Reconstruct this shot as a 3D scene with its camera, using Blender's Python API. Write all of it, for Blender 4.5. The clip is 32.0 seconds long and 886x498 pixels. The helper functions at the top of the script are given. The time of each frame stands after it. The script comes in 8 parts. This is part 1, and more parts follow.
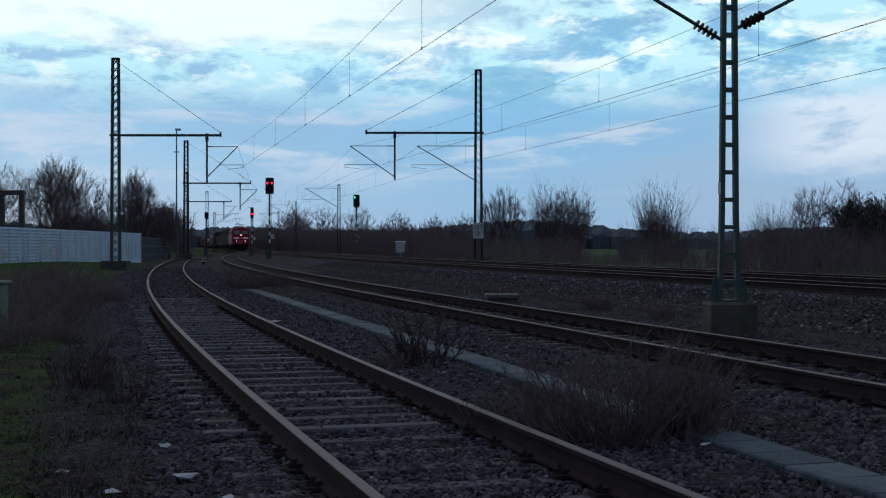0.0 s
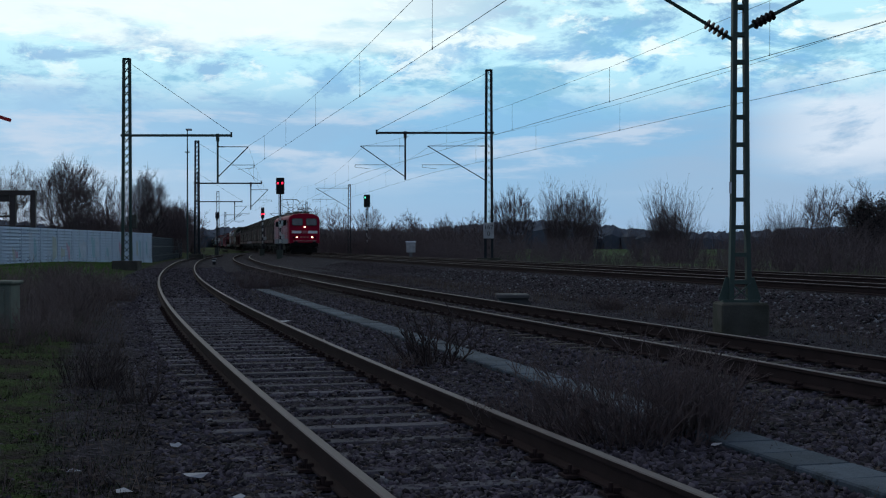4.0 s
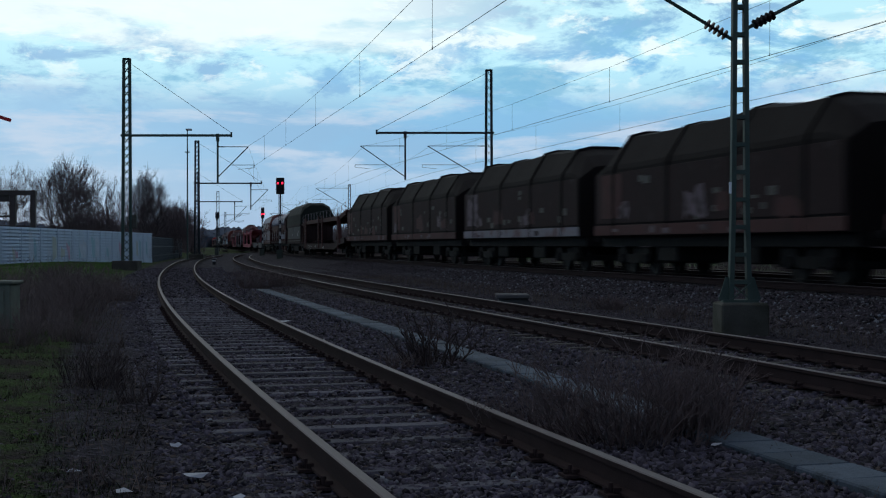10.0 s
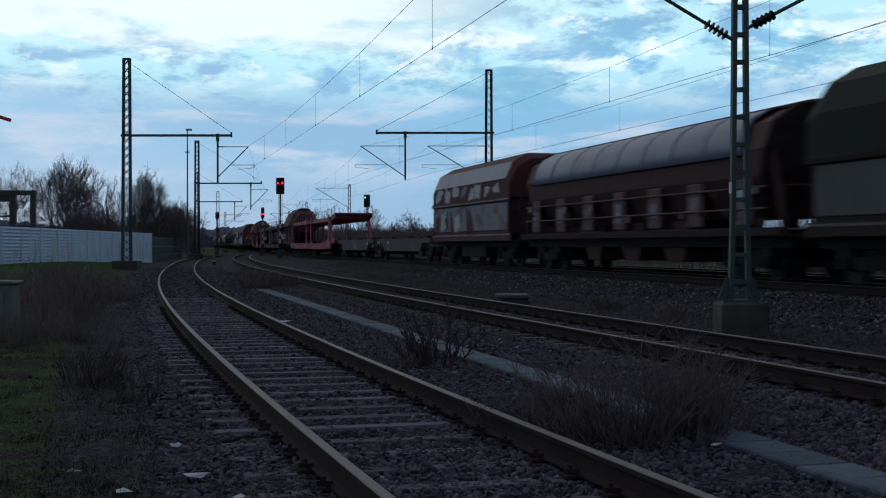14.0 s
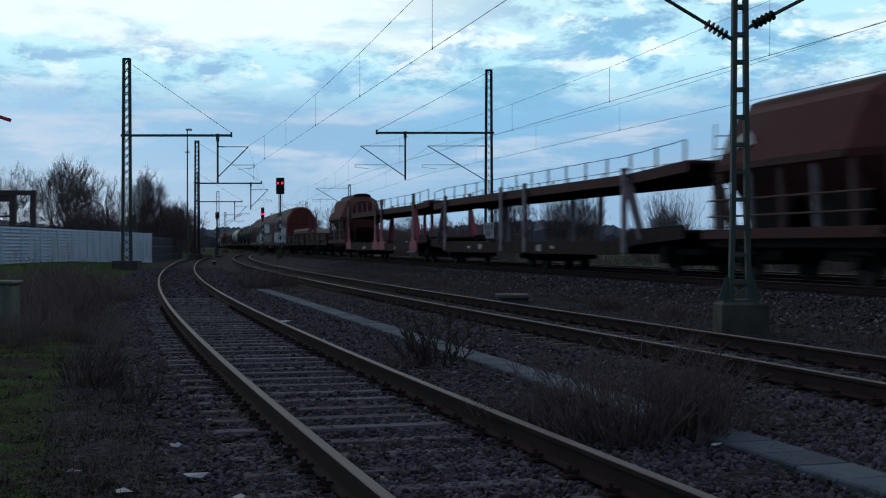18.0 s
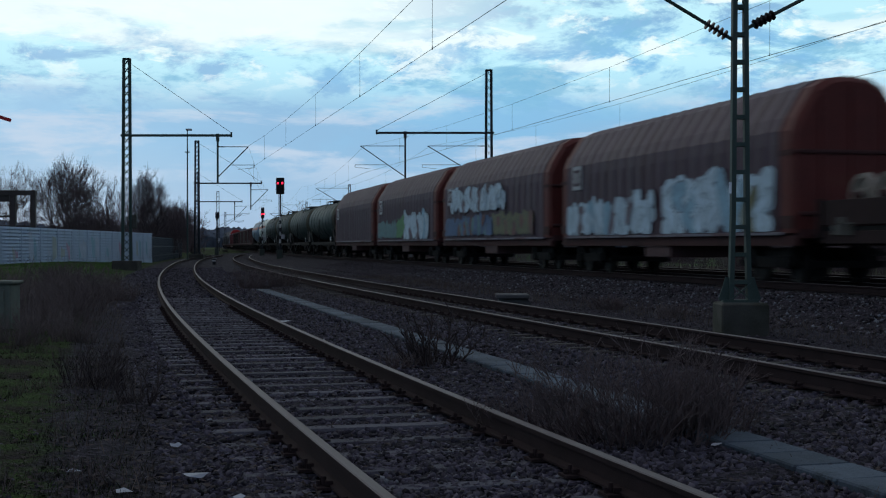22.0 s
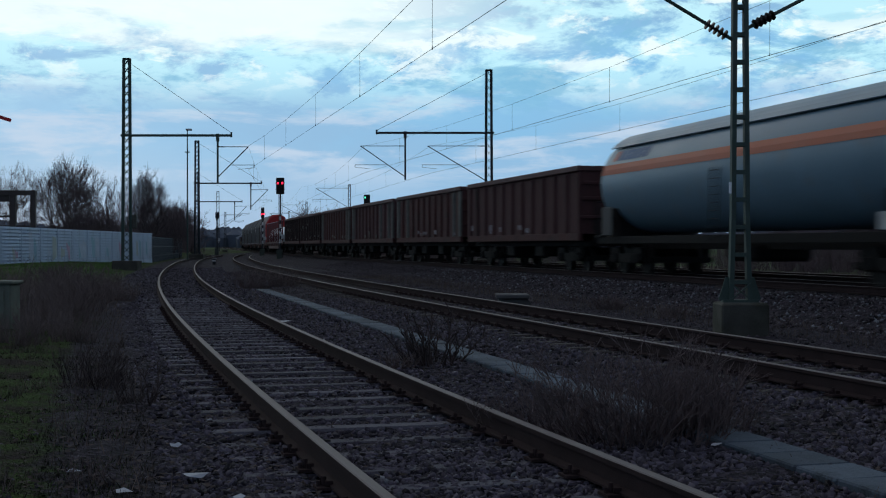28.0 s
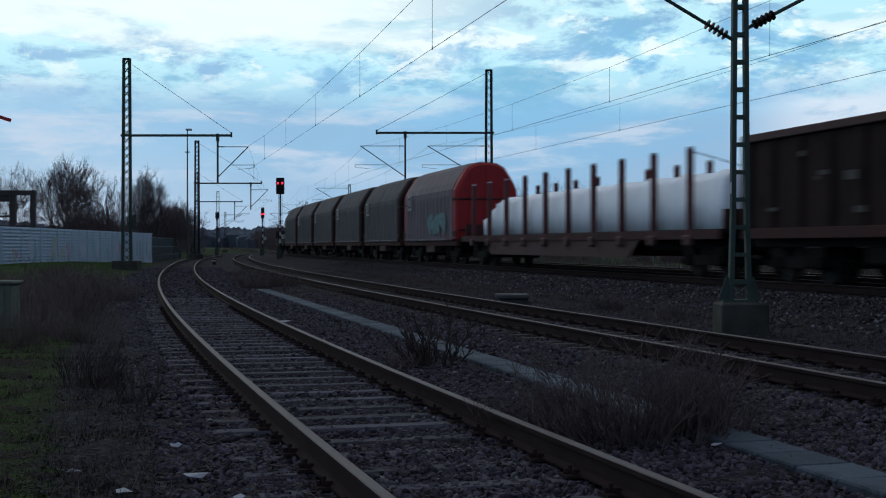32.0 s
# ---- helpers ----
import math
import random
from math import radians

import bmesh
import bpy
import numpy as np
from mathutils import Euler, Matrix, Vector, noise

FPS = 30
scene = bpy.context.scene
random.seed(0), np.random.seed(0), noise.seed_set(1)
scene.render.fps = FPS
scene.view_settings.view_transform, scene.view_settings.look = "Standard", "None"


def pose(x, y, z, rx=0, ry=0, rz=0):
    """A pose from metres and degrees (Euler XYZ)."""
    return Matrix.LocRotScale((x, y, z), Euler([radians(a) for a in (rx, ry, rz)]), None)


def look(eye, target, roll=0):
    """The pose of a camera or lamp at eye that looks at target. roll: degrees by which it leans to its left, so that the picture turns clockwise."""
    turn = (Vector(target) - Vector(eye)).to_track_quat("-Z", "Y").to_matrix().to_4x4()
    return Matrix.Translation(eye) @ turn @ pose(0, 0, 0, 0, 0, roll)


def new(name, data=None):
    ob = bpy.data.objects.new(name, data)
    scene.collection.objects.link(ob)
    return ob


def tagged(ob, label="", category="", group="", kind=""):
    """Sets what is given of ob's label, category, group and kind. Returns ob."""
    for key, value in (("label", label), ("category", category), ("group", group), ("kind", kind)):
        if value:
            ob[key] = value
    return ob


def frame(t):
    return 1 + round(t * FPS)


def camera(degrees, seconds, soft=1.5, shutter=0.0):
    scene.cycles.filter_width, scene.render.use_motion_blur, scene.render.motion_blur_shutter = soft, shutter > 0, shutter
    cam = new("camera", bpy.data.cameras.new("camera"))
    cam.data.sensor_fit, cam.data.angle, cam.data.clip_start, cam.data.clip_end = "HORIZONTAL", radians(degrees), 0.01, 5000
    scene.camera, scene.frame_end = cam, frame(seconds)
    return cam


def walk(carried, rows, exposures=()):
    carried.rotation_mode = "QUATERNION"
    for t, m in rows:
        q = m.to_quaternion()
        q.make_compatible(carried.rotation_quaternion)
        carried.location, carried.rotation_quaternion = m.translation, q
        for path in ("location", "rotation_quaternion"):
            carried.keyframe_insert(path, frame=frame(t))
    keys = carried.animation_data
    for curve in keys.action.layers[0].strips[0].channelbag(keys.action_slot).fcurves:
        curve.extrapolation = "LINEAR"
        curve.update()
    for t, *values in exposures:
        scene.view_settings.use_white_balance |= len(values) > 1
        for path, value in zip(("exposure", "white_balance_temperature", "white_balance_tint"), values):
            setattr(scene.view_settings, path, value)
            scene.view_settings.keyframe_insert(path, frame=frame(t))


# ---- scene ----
# One lens for the whole clip; the camera stands low beside the siding and settles by a small pan.
cam = camera(36.95, 32.0, soft=1.15, shutter=0.5)
EYE = (0.0, 0.0, 1.5)


def aim(deg):
    return pose(*EYE, 90 - 0.154, 0, -deg)


walk(cam, [(0.0, aim(0.452)), (0.2, aim(0.24)), (0.5, aim(0.042)), (0.8, aim(0.004)), (1.0, aim(0.0)), (32.0, aim(0.0))],
     [(0.0, 0.0), (32.0, 0.0)])

# ---- world and light ----
world = bpy.data.worlds.new("dusk_sky")
scene.world = world
world.use_nodes = True


def build_sky():
    nt = world.node_tree
    nt.nodes.clear()
    N = nt.nodes.new
    L = nt.links.new
    out, bg = N("ShaderNodeOutputWorld"), N("ShaderNodeBackground")
    L(bg.outputs[0], out.inputs[0])
    tc = N("ShaderNodeTexCoord")
    sep = N("ShaderNodeSeparateXYZ")
    L(tc.outputs["Generated"], sep.inputs[0])
    ramp = N("ShaderNodeValToRGB")
    stops = [(0.0, (0.235, 0.41, 0.64)), (0.03, (0.225, 0.44, 0.68)), (0.08, (0.195, 0.46, 0.73)),
             (0.15, (0.21, 0.50, 0.78)), (0.24, (0.22, 0.36, 0.53)), (0.6, (0.248, 0.250, 0.310))]
    ramp.color_ramp.elements[0].position, ramp.color_ramp.elements[0].color = stops[0][0], (*stops[0][1], 1)
    ramp.color_ramp.elements[1].position, ramp.color_ramp.elements[1].color = stops[-1][0], (*stops[-1][1], 1)
    for p, c in stops[1:-1]:
        ramp.color_ramp.elements.new(p).color = (*c, 1)
    L(sep.outputs["Z"], ramp.inputs[0])
    sky = N("ShaderNodeTexSky")
    sky.sky_type, sky.sun_disc = "NISHITA", False
    sky.sun_elevation, sky.sun_rotation = radians(12), radians(-20)
    add = N("ShaderNodeMix")
    add.data_type, add.blend_type = "RGBA", "ADD"
    add.inputs[0].default_value = 0.003
    L(ramp.outputs[0], add.inputs[6])
    L(sky.outputs[0], add.inputs[7])
    # cloud layers in the sky's own directions, flattened by the low angle
    def flat(k):
        mp = N("ShaderNodeMapping")
        mp.inputs["Scale"].default_value = (1, 1, k)
        L(tc.outputs["Generated"], mp.inputs[0])
        return mp.outputs[0]

    def cloud(scale, seed, lo, hi, detail=8, k=2.6, rough=0.58):
        mp = N("ShaderNodeMapping")
        mp.inputs["Location"].default_value = (seed, seed * 0.7, seed * 0.3)
        L(flat(k), mp.inputs[0])
        no = N("ShaderNodeTexNoise")
        no.inputs["Scale"].default_value = scale
        no.inputs["Detail"].default_value = detail
        no.inputs["Roughness"].default_value = rough
        no.inputs["Distortion"].default_value = 0.35
        L(mp.outputs[0], no.inputs["Vector"])
        if lo is None:
            return no.outputs["Fac"]
        return rise(lo, hi, no.outputs["Fac"])

    def mix(fac, a, colour):
        m = N("ShaderNodeMix")
        m.data_type = "RGBA"
        L(fac, m.inputs[0])
        L(a, m.inputs[6])
        m.inputs[7].default_value = (*colour, 1)
        return m.outputs[2]

    def math_of(op, a, b):
        m = N("ShaderNodeMath")
        m.operation = op
        L(a, m.inputs[0])
        if isinstance(b, float):
            m.inputs[1].default_value = b
        else:
            L(b, m.inputs[1])
        return m.outputs[0]

    def times(a, b):
        return math_of("MULTIPLY", a, b)

    def rise(lo, hi, src=None):
        r = N("ShaderNodeMapRange")
        r.interpolation_type = "SMOOTHSTEP"
        r.inputs["From Min"].default_value, r.inputs["From Max"].default_value = lo, hi
        L(src or sep.outputs["Z"], r.inputs[0])
        return r.outputs[0]

    # the bright part of the deck lies ahead, towards the hidden sun
    ahead = rise(-0.4, 0.95, sep.outputs["Y"])
    right = sep.outputs["X"]
    c = mix(times(cloud(4.5, 3.1, 0.40, 0.64, 6), 0.55), add.outputs[2], (0.29, 0.47, 0.68))
    haze = times(times(cloud(3.0, 61.0, 0.36, 0.60, 6, 4.0), rise(-0.02, 0.26, right)), rise(0.135, 0.085))
    c = mix(times(haze, 0.6), c, (0.36, 0.47, 0.62))
    # thin pale streaks low down
    streak = times(times(cloud(7.0, 9.4, 0.48, 0.62, 9, 4.5, 0.62), rise(0.125, 0.10)), rise(0.03, 0.07))
    c = mix(times(streak, 0.8), c, (0.55, 0.66, 0.80))
    # broken, mottled deck above
    deck = times(times(cloud(11.0, 5.3, 0.43, 0.55, 10, 2.6, 0.66), rise(0.088, 0.140)), ahead)
    c = mix(times(deck, 0.85), c, (0.58, 0.92, 1.0))
    crest = times(times(cloud(19.0, 22.0, 0.50, 0.60, 9, 2.6, 0.64), rise(0.100, 0.145)), ahead)
    c = mix(times(crest, 0.9), c, (0.86, 0.99, 1.0))
    gap = times(cloud(11.0, 14.0, 0.51, 0.62, 9, 2.8, 0.64), rise(0.085, 0.12))
    c = mix(times(gap, 0.75), c, (0.215, 0.49, 0.70))
    # a solid bright mass high up, thinning to one side
    ragged = math_of("ADD", sep.outputs["Z"], times(math_of("SUBTRACT", cloud(7.5, 31.0, None, None, 9, 2.8, 0.62), 0.5), 0.085))
    mass = times(times(rise(0.138, 0.158, ragged), rise(0.13, -0.10, right)), ahead)
    c = mix(times(mass, 0.93), c, (0.88, 1.0, 1.0))
    veil = times(times(cloud(8.0, 47.0, 0.55, 0.66, 8, 5.0), rise(0.150, 0.17)), ahead)
    c = mix(times(veil, 0.65), c, (0.36, 0.66, 0.82))
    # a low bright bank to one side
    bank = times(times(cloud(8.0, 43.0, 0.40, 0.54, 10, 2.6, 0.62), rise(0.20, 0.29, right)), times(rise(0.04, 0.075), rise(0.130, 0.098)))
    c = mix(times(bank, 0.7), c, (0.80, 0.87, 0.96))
    # overhead the deck is thicker and duller
    over = rise(0.20, 0.50)
    c = mix(times(over, 0.45), c, (0.272, 0.272, 0.345))
    # the east behind the camera is already dark
    back = N("ShaderNodeMix")
    back.data_type, back.blend_type = "RGBA", "MULTIPLY"
    back.inputs[0].default_value = 1.0
    lvl = N("ShaderNodeMapRange")
    lvl.inputs["From Min"].default_value, lvl.inputs["From Max"].default_value = -0.6, 0.75
    lvl.inputs["To Min"].default_value, lvl.inputs["To Max"].default_value = 0.0, 1.0
    L(sep.outputs["Y"], lvl.inputs[0])
    tone = N("ShaderNodeMix")
    tone.data_type = "RGBA"
    tone.inputs[6].default_value = (0.84, 0.80, 0.86, 1)
    tone.inputs[7].default_value = (1, 1, 1, 1)
    L(lvl.outputs[0], tone.inputs[0])
    L(c, back.inputs[6])
    L(tone.outputs[2], back.inputs[7])
    L(back.outputs[2], bg.inputs[0])
    bg.inputs[1].default_value = 1.05


build_sky()
sun = new("sun", bpy.data.lights.new("sun", "SUN"))
sun.data.energy, sun.data.angle, sun.data.color = 0.12, radians(40), (1.0, 0.95, 0.92)
sun.matrix_world = look((-20, 60, 40), (0, 0, 0))

# ---- materials ----
MATS = {}


def mat(name, col, rough=0.7, metal=0.0, var=0.3, scale=4.0, fine=60.0, bump=0.2, rand=0.0, stain=None, emit=None, spec=0.18, stretch=None, stain_cut=0.55, stain_scale=1.5):
    """Two-scale procedural surface: broad and fine noise in the colour, fine relief, optional stains."""
    if name in MATS:
        return MATS[name]
    m = bpy.data.materials.new(name)
    m.use_nodes = True
    nt = m.node_tree
    N, L = nt.nodes.new, nt.links.new
    b = nt.nodes["Principled BSDF"]
    b.inputs["Roughness"].default_value, b.inputs["Metallic"].default_value = rough, metal
    b.inputs["Specular IOR Level"].default_value = spec
    if emit:
        b.inputs["Base Color"].default_value = (*col, 1)
        b.inputs["Emission Color"].default_value = (*emit[:3], 1)
        b.inputs["Emission Strength"].default_value = emit[3]
        MATS[name] = m
        return m
    tc = N("ShaderNodeTexCoord")
    mp = N("ShaderNodeMapping")
    if stretch:
        mp.inputs["Scale"].default_value = stretch
    L(tc.outputs["Object"], mp.inputs[0])

    def noi(s, d=4):
        n = N("ShaderNodeTexNoise")
        n.inputs["Scale"].default_value, n.inputs["Detail"].default_value = s, d
        L(mp.outputs[0], n.inputs["Vector"])
        return n.outputs["Fac"]

    def mth(op, a, bb):
        x = N("ShaderNodeMath")
        x.operation = op
        for i, vv in enumerate((a, bb)):
            if isinstance(vv, (int, float)):
                x.inputs[i].default_value = vv
            else:
                L(vv, x.inputs[i])
        return x.outputs[0]

    n1, n2 = noi(scale), noi(fine, 3)
    val = mth("ADD", mth("MULTIPLY", mth("SUBTRACT", n1, 0.5), var * 2.2), mth("MULTIPLY", mth("SUBTRACT", n2, 0.5), var * 1.3))
    if rand:
        oi = N("ShaderNodeObjectInfo")
        ge = N("ShaderNodeNewGeometry")
        val = mth("ADD", val, mth("MULTIPLY", mth("SUBTRACT", mth("FRACT", mth("ADD", oi.outputs["Random"], ge.outputs["Random Per Island"]), 0), 0.5), rand * 2))
    val = mth("ADD", val, 1.0)
    mx = N("ShaderNodeMix")
    mx.data_type, mx.blend_type = "RGBA", "MULTIPLY"
    mx.inputs[0].default_value = 1.0
    mx.inputs[6].default_value = (*col, 1)
    cc = N("ShaderNodeCombineColor")
    for i in range(3):
        L(val, cc.inputs[i])
    L(cc.outputs[0], mx.inputs[7])
    colour = mx.outputs[2]
    if stain:
        st = N("ShaderNodeMapRange")
        st.inputs["From Min"].default_value, st.inputs["From Max"].default_value = stain_cut, stain_cut + 0.12
        L(mth("ADD", mth("MULTIPLY", noi(stain_scale, 6), 0.8), mth("MULTIPLY", n2, 0.2)), st.inputs[0])
        m2 = N("ShaderNodeMix")
        m2.data_type = "RGBA"
        L(st.outputs[0], m2.inputs[0])
        L(colour, m2.inputs[6])
        m2.inputs[7].default_value = (*stain, 1)
        colour = m2.outputs[2]
    L(colour, b.inputs["Base Color"])
    rr = N("ShaderNodeMapRange")
    rr.inputs["To Min"].default_value, rr.inputs["To Max"].default_value = max(0.05, rough - 0.15), min(1, rough + 0.15)
    L(n1, rr.inputs[0])
    L(rr.outputs[0], b.inputs["Roughness"])
    if bump:
        bp = N("ShaderNodeBump")
        bp.inputs["Strength"].default_value = bump
        bp.inputs["Distance"].default_value = 0.02
        L(n2, bp.inputs["Height"])
        L(bp.outputs[0], b.inputs["Normal"])
    MATS[name] = m
    return m


RUST_RAIL = mat("rusty_rail_side", (0.030, 0.020, 0.0195), 0.95, 0.0, 0.4, 3, 90, spec=0.04)
RAIL_TOP = mat("worn_rail_head", (0.098, 0.081, 0.079), 0.68, 0.15, 0.3, 2, 80, 0.05)
MOSSY = mat("stained_concrete_block", (0.056, 0.054, 0.045), 0.95, 0, 0.4, 2.5, 40, 0.3, stain=(0.035, 0.036, 0.026), stain_cut=0.48)
CONCRETE = mat("grey_concrete", (0.16, 0.16, 0.155), 0.9, 0, 0.35, 3, 50, 0.3, stain=(0.07, 0.075, 0.06))
SLEEPER = mat("weathered_sleeper", (0.056, 0.054, 0.066), 0.9, 0, 0.4, 5, 70, 0.4, rand=0.35)
SLEEPER_DARK = mat("dark_sleeper", (0.032, 0.028, 0.026), 0.95, 0, 0.4, 5, 70, 0.4, rand=0.3)
STONE = mat("ballast_stone", (0.044, 0.0385, 0.0500), 0.92, 0, 0.3, 6, 40, 0.3, rand=0.85)
STONE_RUST = mat("rusty_ballast_stone", (0.038, 0.031, 0.036), 0.9, 0, 0.3, 6, 40, 0.3, rand=0.85)
MAST_STEEL = mat("painted_mast_steel", (0.048, 0.070, 0.060), 0.7, 0.2, 0.3, 3, 40, 0.15)
MAST_DARK = mat("dark_mast_steel", (0.024, 0.027, 0.03), 0.75, 0.2, 0.3, 3, 40, 0.15)
WIRE = mat("dark_copper_wire", (0.02, 0.022, 0.024), 0.6, 0.5, 0.1, 3, 40, 0)
INSUL = mat("brown_insulator", (0.018, 0.013, 0.012), 0.35, 0, 0.1, 3, 40, 0)
TWIG = mat("bare_twig", (0.100, 0.076, 0.076), 0.95, 0, 0.3, 4, 40, 0)
TWIG_RED = mat("reddish_twig", (0.092, 0.068, 0.066), 0.95, 0, 0.3, 4, 40, 0)
BARK = mat("bark", (0.03, 0.027, 0.024), 0.95, 0, 0.4, 4, 40, 0.4)
BLACK = mat("black_steel", (0.012, 0.012, 0.013), 0.6, 0.3, 0.3, 3, 40, 0.1)
UNDER = mat("grimy_running_gear", (0.009, 0.008, 0.0075), 0.85, 0.2, 0.4, 3, 30, 0.3)
WHEEL = mat("worn_wheel_steel", (0.02, 0.018, 0.017), 0.7, 0.3, 0.4, 3, 30, 0.2)

# ---- mesh helpers ----


def mesh_ob(name, bm, material, parent=None, label="", smooth=False):
    me = bpy.data.meshes.new(name)
    bm.to_mesh(me)
    bm.free()
    if smooth:
        for p in me.polygons:
            p.use_smooth = True
    for m in (material if isinstance(material, (list, tuple)) else [material]):
        me.materials.append(m)
    ob = new(name, me)
    if parent is not None:
        ob.parent = parent
    if label:
        ob["label"] = label
    return ob


def part(name, bm, material, parent, label="", smooth=False):
    return mesh_ob(name, bm, material, parent, label, smooth)


def share(name, ob, parent, m):
    """Another piece on the same mesh."""
    o = new(name, ob.data)
    o.parent = parent
    o.matrix_basis = m
    return o


def raw(name, verts, faces, material, parent=None, label="", smooth=False):
    me = bpy.data.meshes.new(name)
    me.from_pydata(verts, [], faces)
    me.update()
    for m in (material if isinstance(material, (list, tuple)) else [material]):
        me.materials.append(m)
    if smooth:
        me.polygons.foreach_set("use_smooth", [True] * len(me.polygons))
    ob = new(name, me)
    if parent is not None:
        ob.parent = parent
    if label:
        ob["label"] = label
    return ob


def box(bm, x0, x1, y0, y1, z0, z1, bev=0.0, m=None):
    r = bmesh.ops.create_cube(bm, size=1.0)
    vs = r["verts"]
    for v in vs:
        v.co = Vector(((x0 + x1) / 2 + v.co.x * (x1 - x0), (y0 + y1) / 2 + v.co.y * (y1 - y0), (z0 + z1) / 2 + v.co.z * (z1 - z0)))
    if m is not None:
        bmesh.ops.transform(bm, matrix=m, verts=vs)
    if bev:
        bmesh.ops.bevel(bm, geom=list({e for v in vs for e in v.link_edges}), offset=bev, segments=1, affect="EDGES")
    return vs


def rod(bm, a, b, r, n=6, r2=None):
    a, b = Vector(a), Vector(b)
    d = b - a
    if d.length < 1e-6:
        return []
    q = d.to_track_quat("Z", "Y").to_matrix().to_4x4()
    res = bmesh.ops.create_cone(bm, cap_ends=True, segments=n, radius1=r, radius2=r if r2 is None else r2, depth=d.length, matrix=Matrix.Translation((a + b) / 2) @ q)
    return res["verts"]


def bar(bm, a, b, w, h):
    """A flat bar from a to b, w across and h deep."""
    a, b = Vector(a), Vector(b)
    d = b - a
    q = d.to_track_quat("Z", "Y").to_matrix().to_4x4()
    return box(bm, -w / 2, w / 2, -h / 2, h / 2, -d.length / 2, d.length / 2, 0, Matrix.Translation((a + b) / 2) @ q)


def tube(bm, pts, r, n=5):
    """A thin round wire along a run of points."""
    pts = [Vector(p) for p in pts]
    rings = []
    for k, p in enumerate(pts):
        d = (pts[min(k + 1, len(pts) - 1)] - pts[max(k - 1, 0)]).normalized()
        u = d.orthogonal().normalized()
        w = d.cross(u)
        if rings and k:
            u0 = rings[-1][1]
            u = (u0 - d * u0.dot(d)).normalized()
            w = d.cross(u)
        rings.append(([bm.verts.new(p + (u * math.cos(6.2832 * i / n) + w * math.sin(6.2832 * i / n)) * r) for i in range(n)], u))
    for (a, _), (b, _) in zip(rings, rings[1:]):
        for i in range(n):
            j = (i + 1) % n
            bm.faces.new((a[i], a[j], b[j], b[i]))


def lathe(bm, a, b, prof, n=10):
    """Turned body from a to b; prof is (share of the length, radius)."""
    a, b = Vector(a), Vector(b)
    d = (b - a).normalized()
    u = d.orthogonal().normalized()
    w = d.cross(u)
    rr = [[bm.verts.new(a.lerp(b, f) + (u * math.cos(6.2832 * i / n) + w * math.sin(6.2832 * i / n)) * r) for i in range(n)] for f, r in prof]
    for p, q in zip(rr, rr[1:]):
        for i in range(n):
            bm.faces.new((p[i], p[(i + 1) % n], q[(i + 1) % n], q[i]))
    bm.faces.new(rr[0])
    bm.faces.new(list(reversed(rr[-1])))
    bmesh.ops.recalc_face_normals(bm, faces=bm.faces[:])


def extrude(bm, prof, x0, x1, cap=True):
    """A closed (y, z) outline pushed along x."""
    a = [bm.verts.new((x0, y, z)) for y, z in prof]
    b = [bm.verts.new((x1, y, z)) for y, z in prof]
    n = len(prof)
    for i in range(n):
        bm.faces.new((a[i], a[(i + 1) % n], b[(i + 1) % n], b[i]))
    if cap:
        bm.faces.new(a)
        bm.faces.new(list(reversed(b)))
    bmesh.ops.recalc_face_normals(bm, faces=bm.faces[:])


def loft(bm, rings, closed=True, cap=True):
    """Skin over rings of equal length."""
    rr = [[bm.verts.new(p) for p in ring] for ring in rings]
    n = len(rr[0])
    for a, b in zip(rr, rr[1:]):
        for i in range(n if closed else n - 1):
            bm.faces.new((a[i], a[(i + 1) % n], b[(i + 1) % n], b[i]))
    if cap and closed:
        bm.faces.new(rr[0])
        bm.faces.new(list(reversed(rr[-1])))
    bmesh.ops.recalc_face_normals(bm, faces=bm.faces[:])


# ---- the lines of the tracks: s runs along a track towards the camera ----


def th_main(s):
    return 0.23536 - 0.00014 * min(max(s, -150), 60) + 0.000494 * max(min(s + 7.2, 0.0), -142.8)


def th_mid(s):
    s = max(s, -200)
    return 0.2469 + 0.000880 * s


def th_siding(s):
    if s > -90:
        return 0.2669 + 0.00177 * s + 0.000008 * s * s
    return 0.1727 + 0.0009 * max(s + 90, -80)


class Line:
    def __init__(self, th, x0, y0, s0, s1, z):
        self.th, self.z, self.s0, self.step = th, z, s0, 0.5
        n = int((s1 - s0) / 0.5) + 1
        s = s0 + 0.5 * np.arange(n)
        t = np.array([th(a + 0.25) for a in s])
        self.x = np.concatenate(([0], np.cumsum(np.sin(t)) * 0.5))
        self.y = np.concatenate(([0], -np.cumsum(np.cos(t)) * 0.5))
        i = int(round(-s0 / 0.5))
        self.x, self.y = self.x - self.x[i] + x0, self.y - self.y[i] + y0

    def at(self, s, lat=0.0):
        k = (s - self.s0) / self.step
        i = int(min(max(math.floor(k), 0), len(self.x) - 2))
        f = k - i
        t = self.th(s)
        return (self.x[i] + (self.x[i + 1] - self.x[i]) * f + lat * math.cos(t),
                self.y[i] + (self.y[i + 1] - self.y[i]) * f + lat * math.sin(t))

    def x_of(self, y):
        return np.interp(y, self.y[::-1], self.x[::-1])

    def place(self, s, lat=0.0, dz=0.0):
        x, y = self.at(s, lat)
        return Matrix.Translation((x, y, self.z + dz)) @ Matrix.Rotation(self.th(s) - math.pi / 2, 4, "Z")


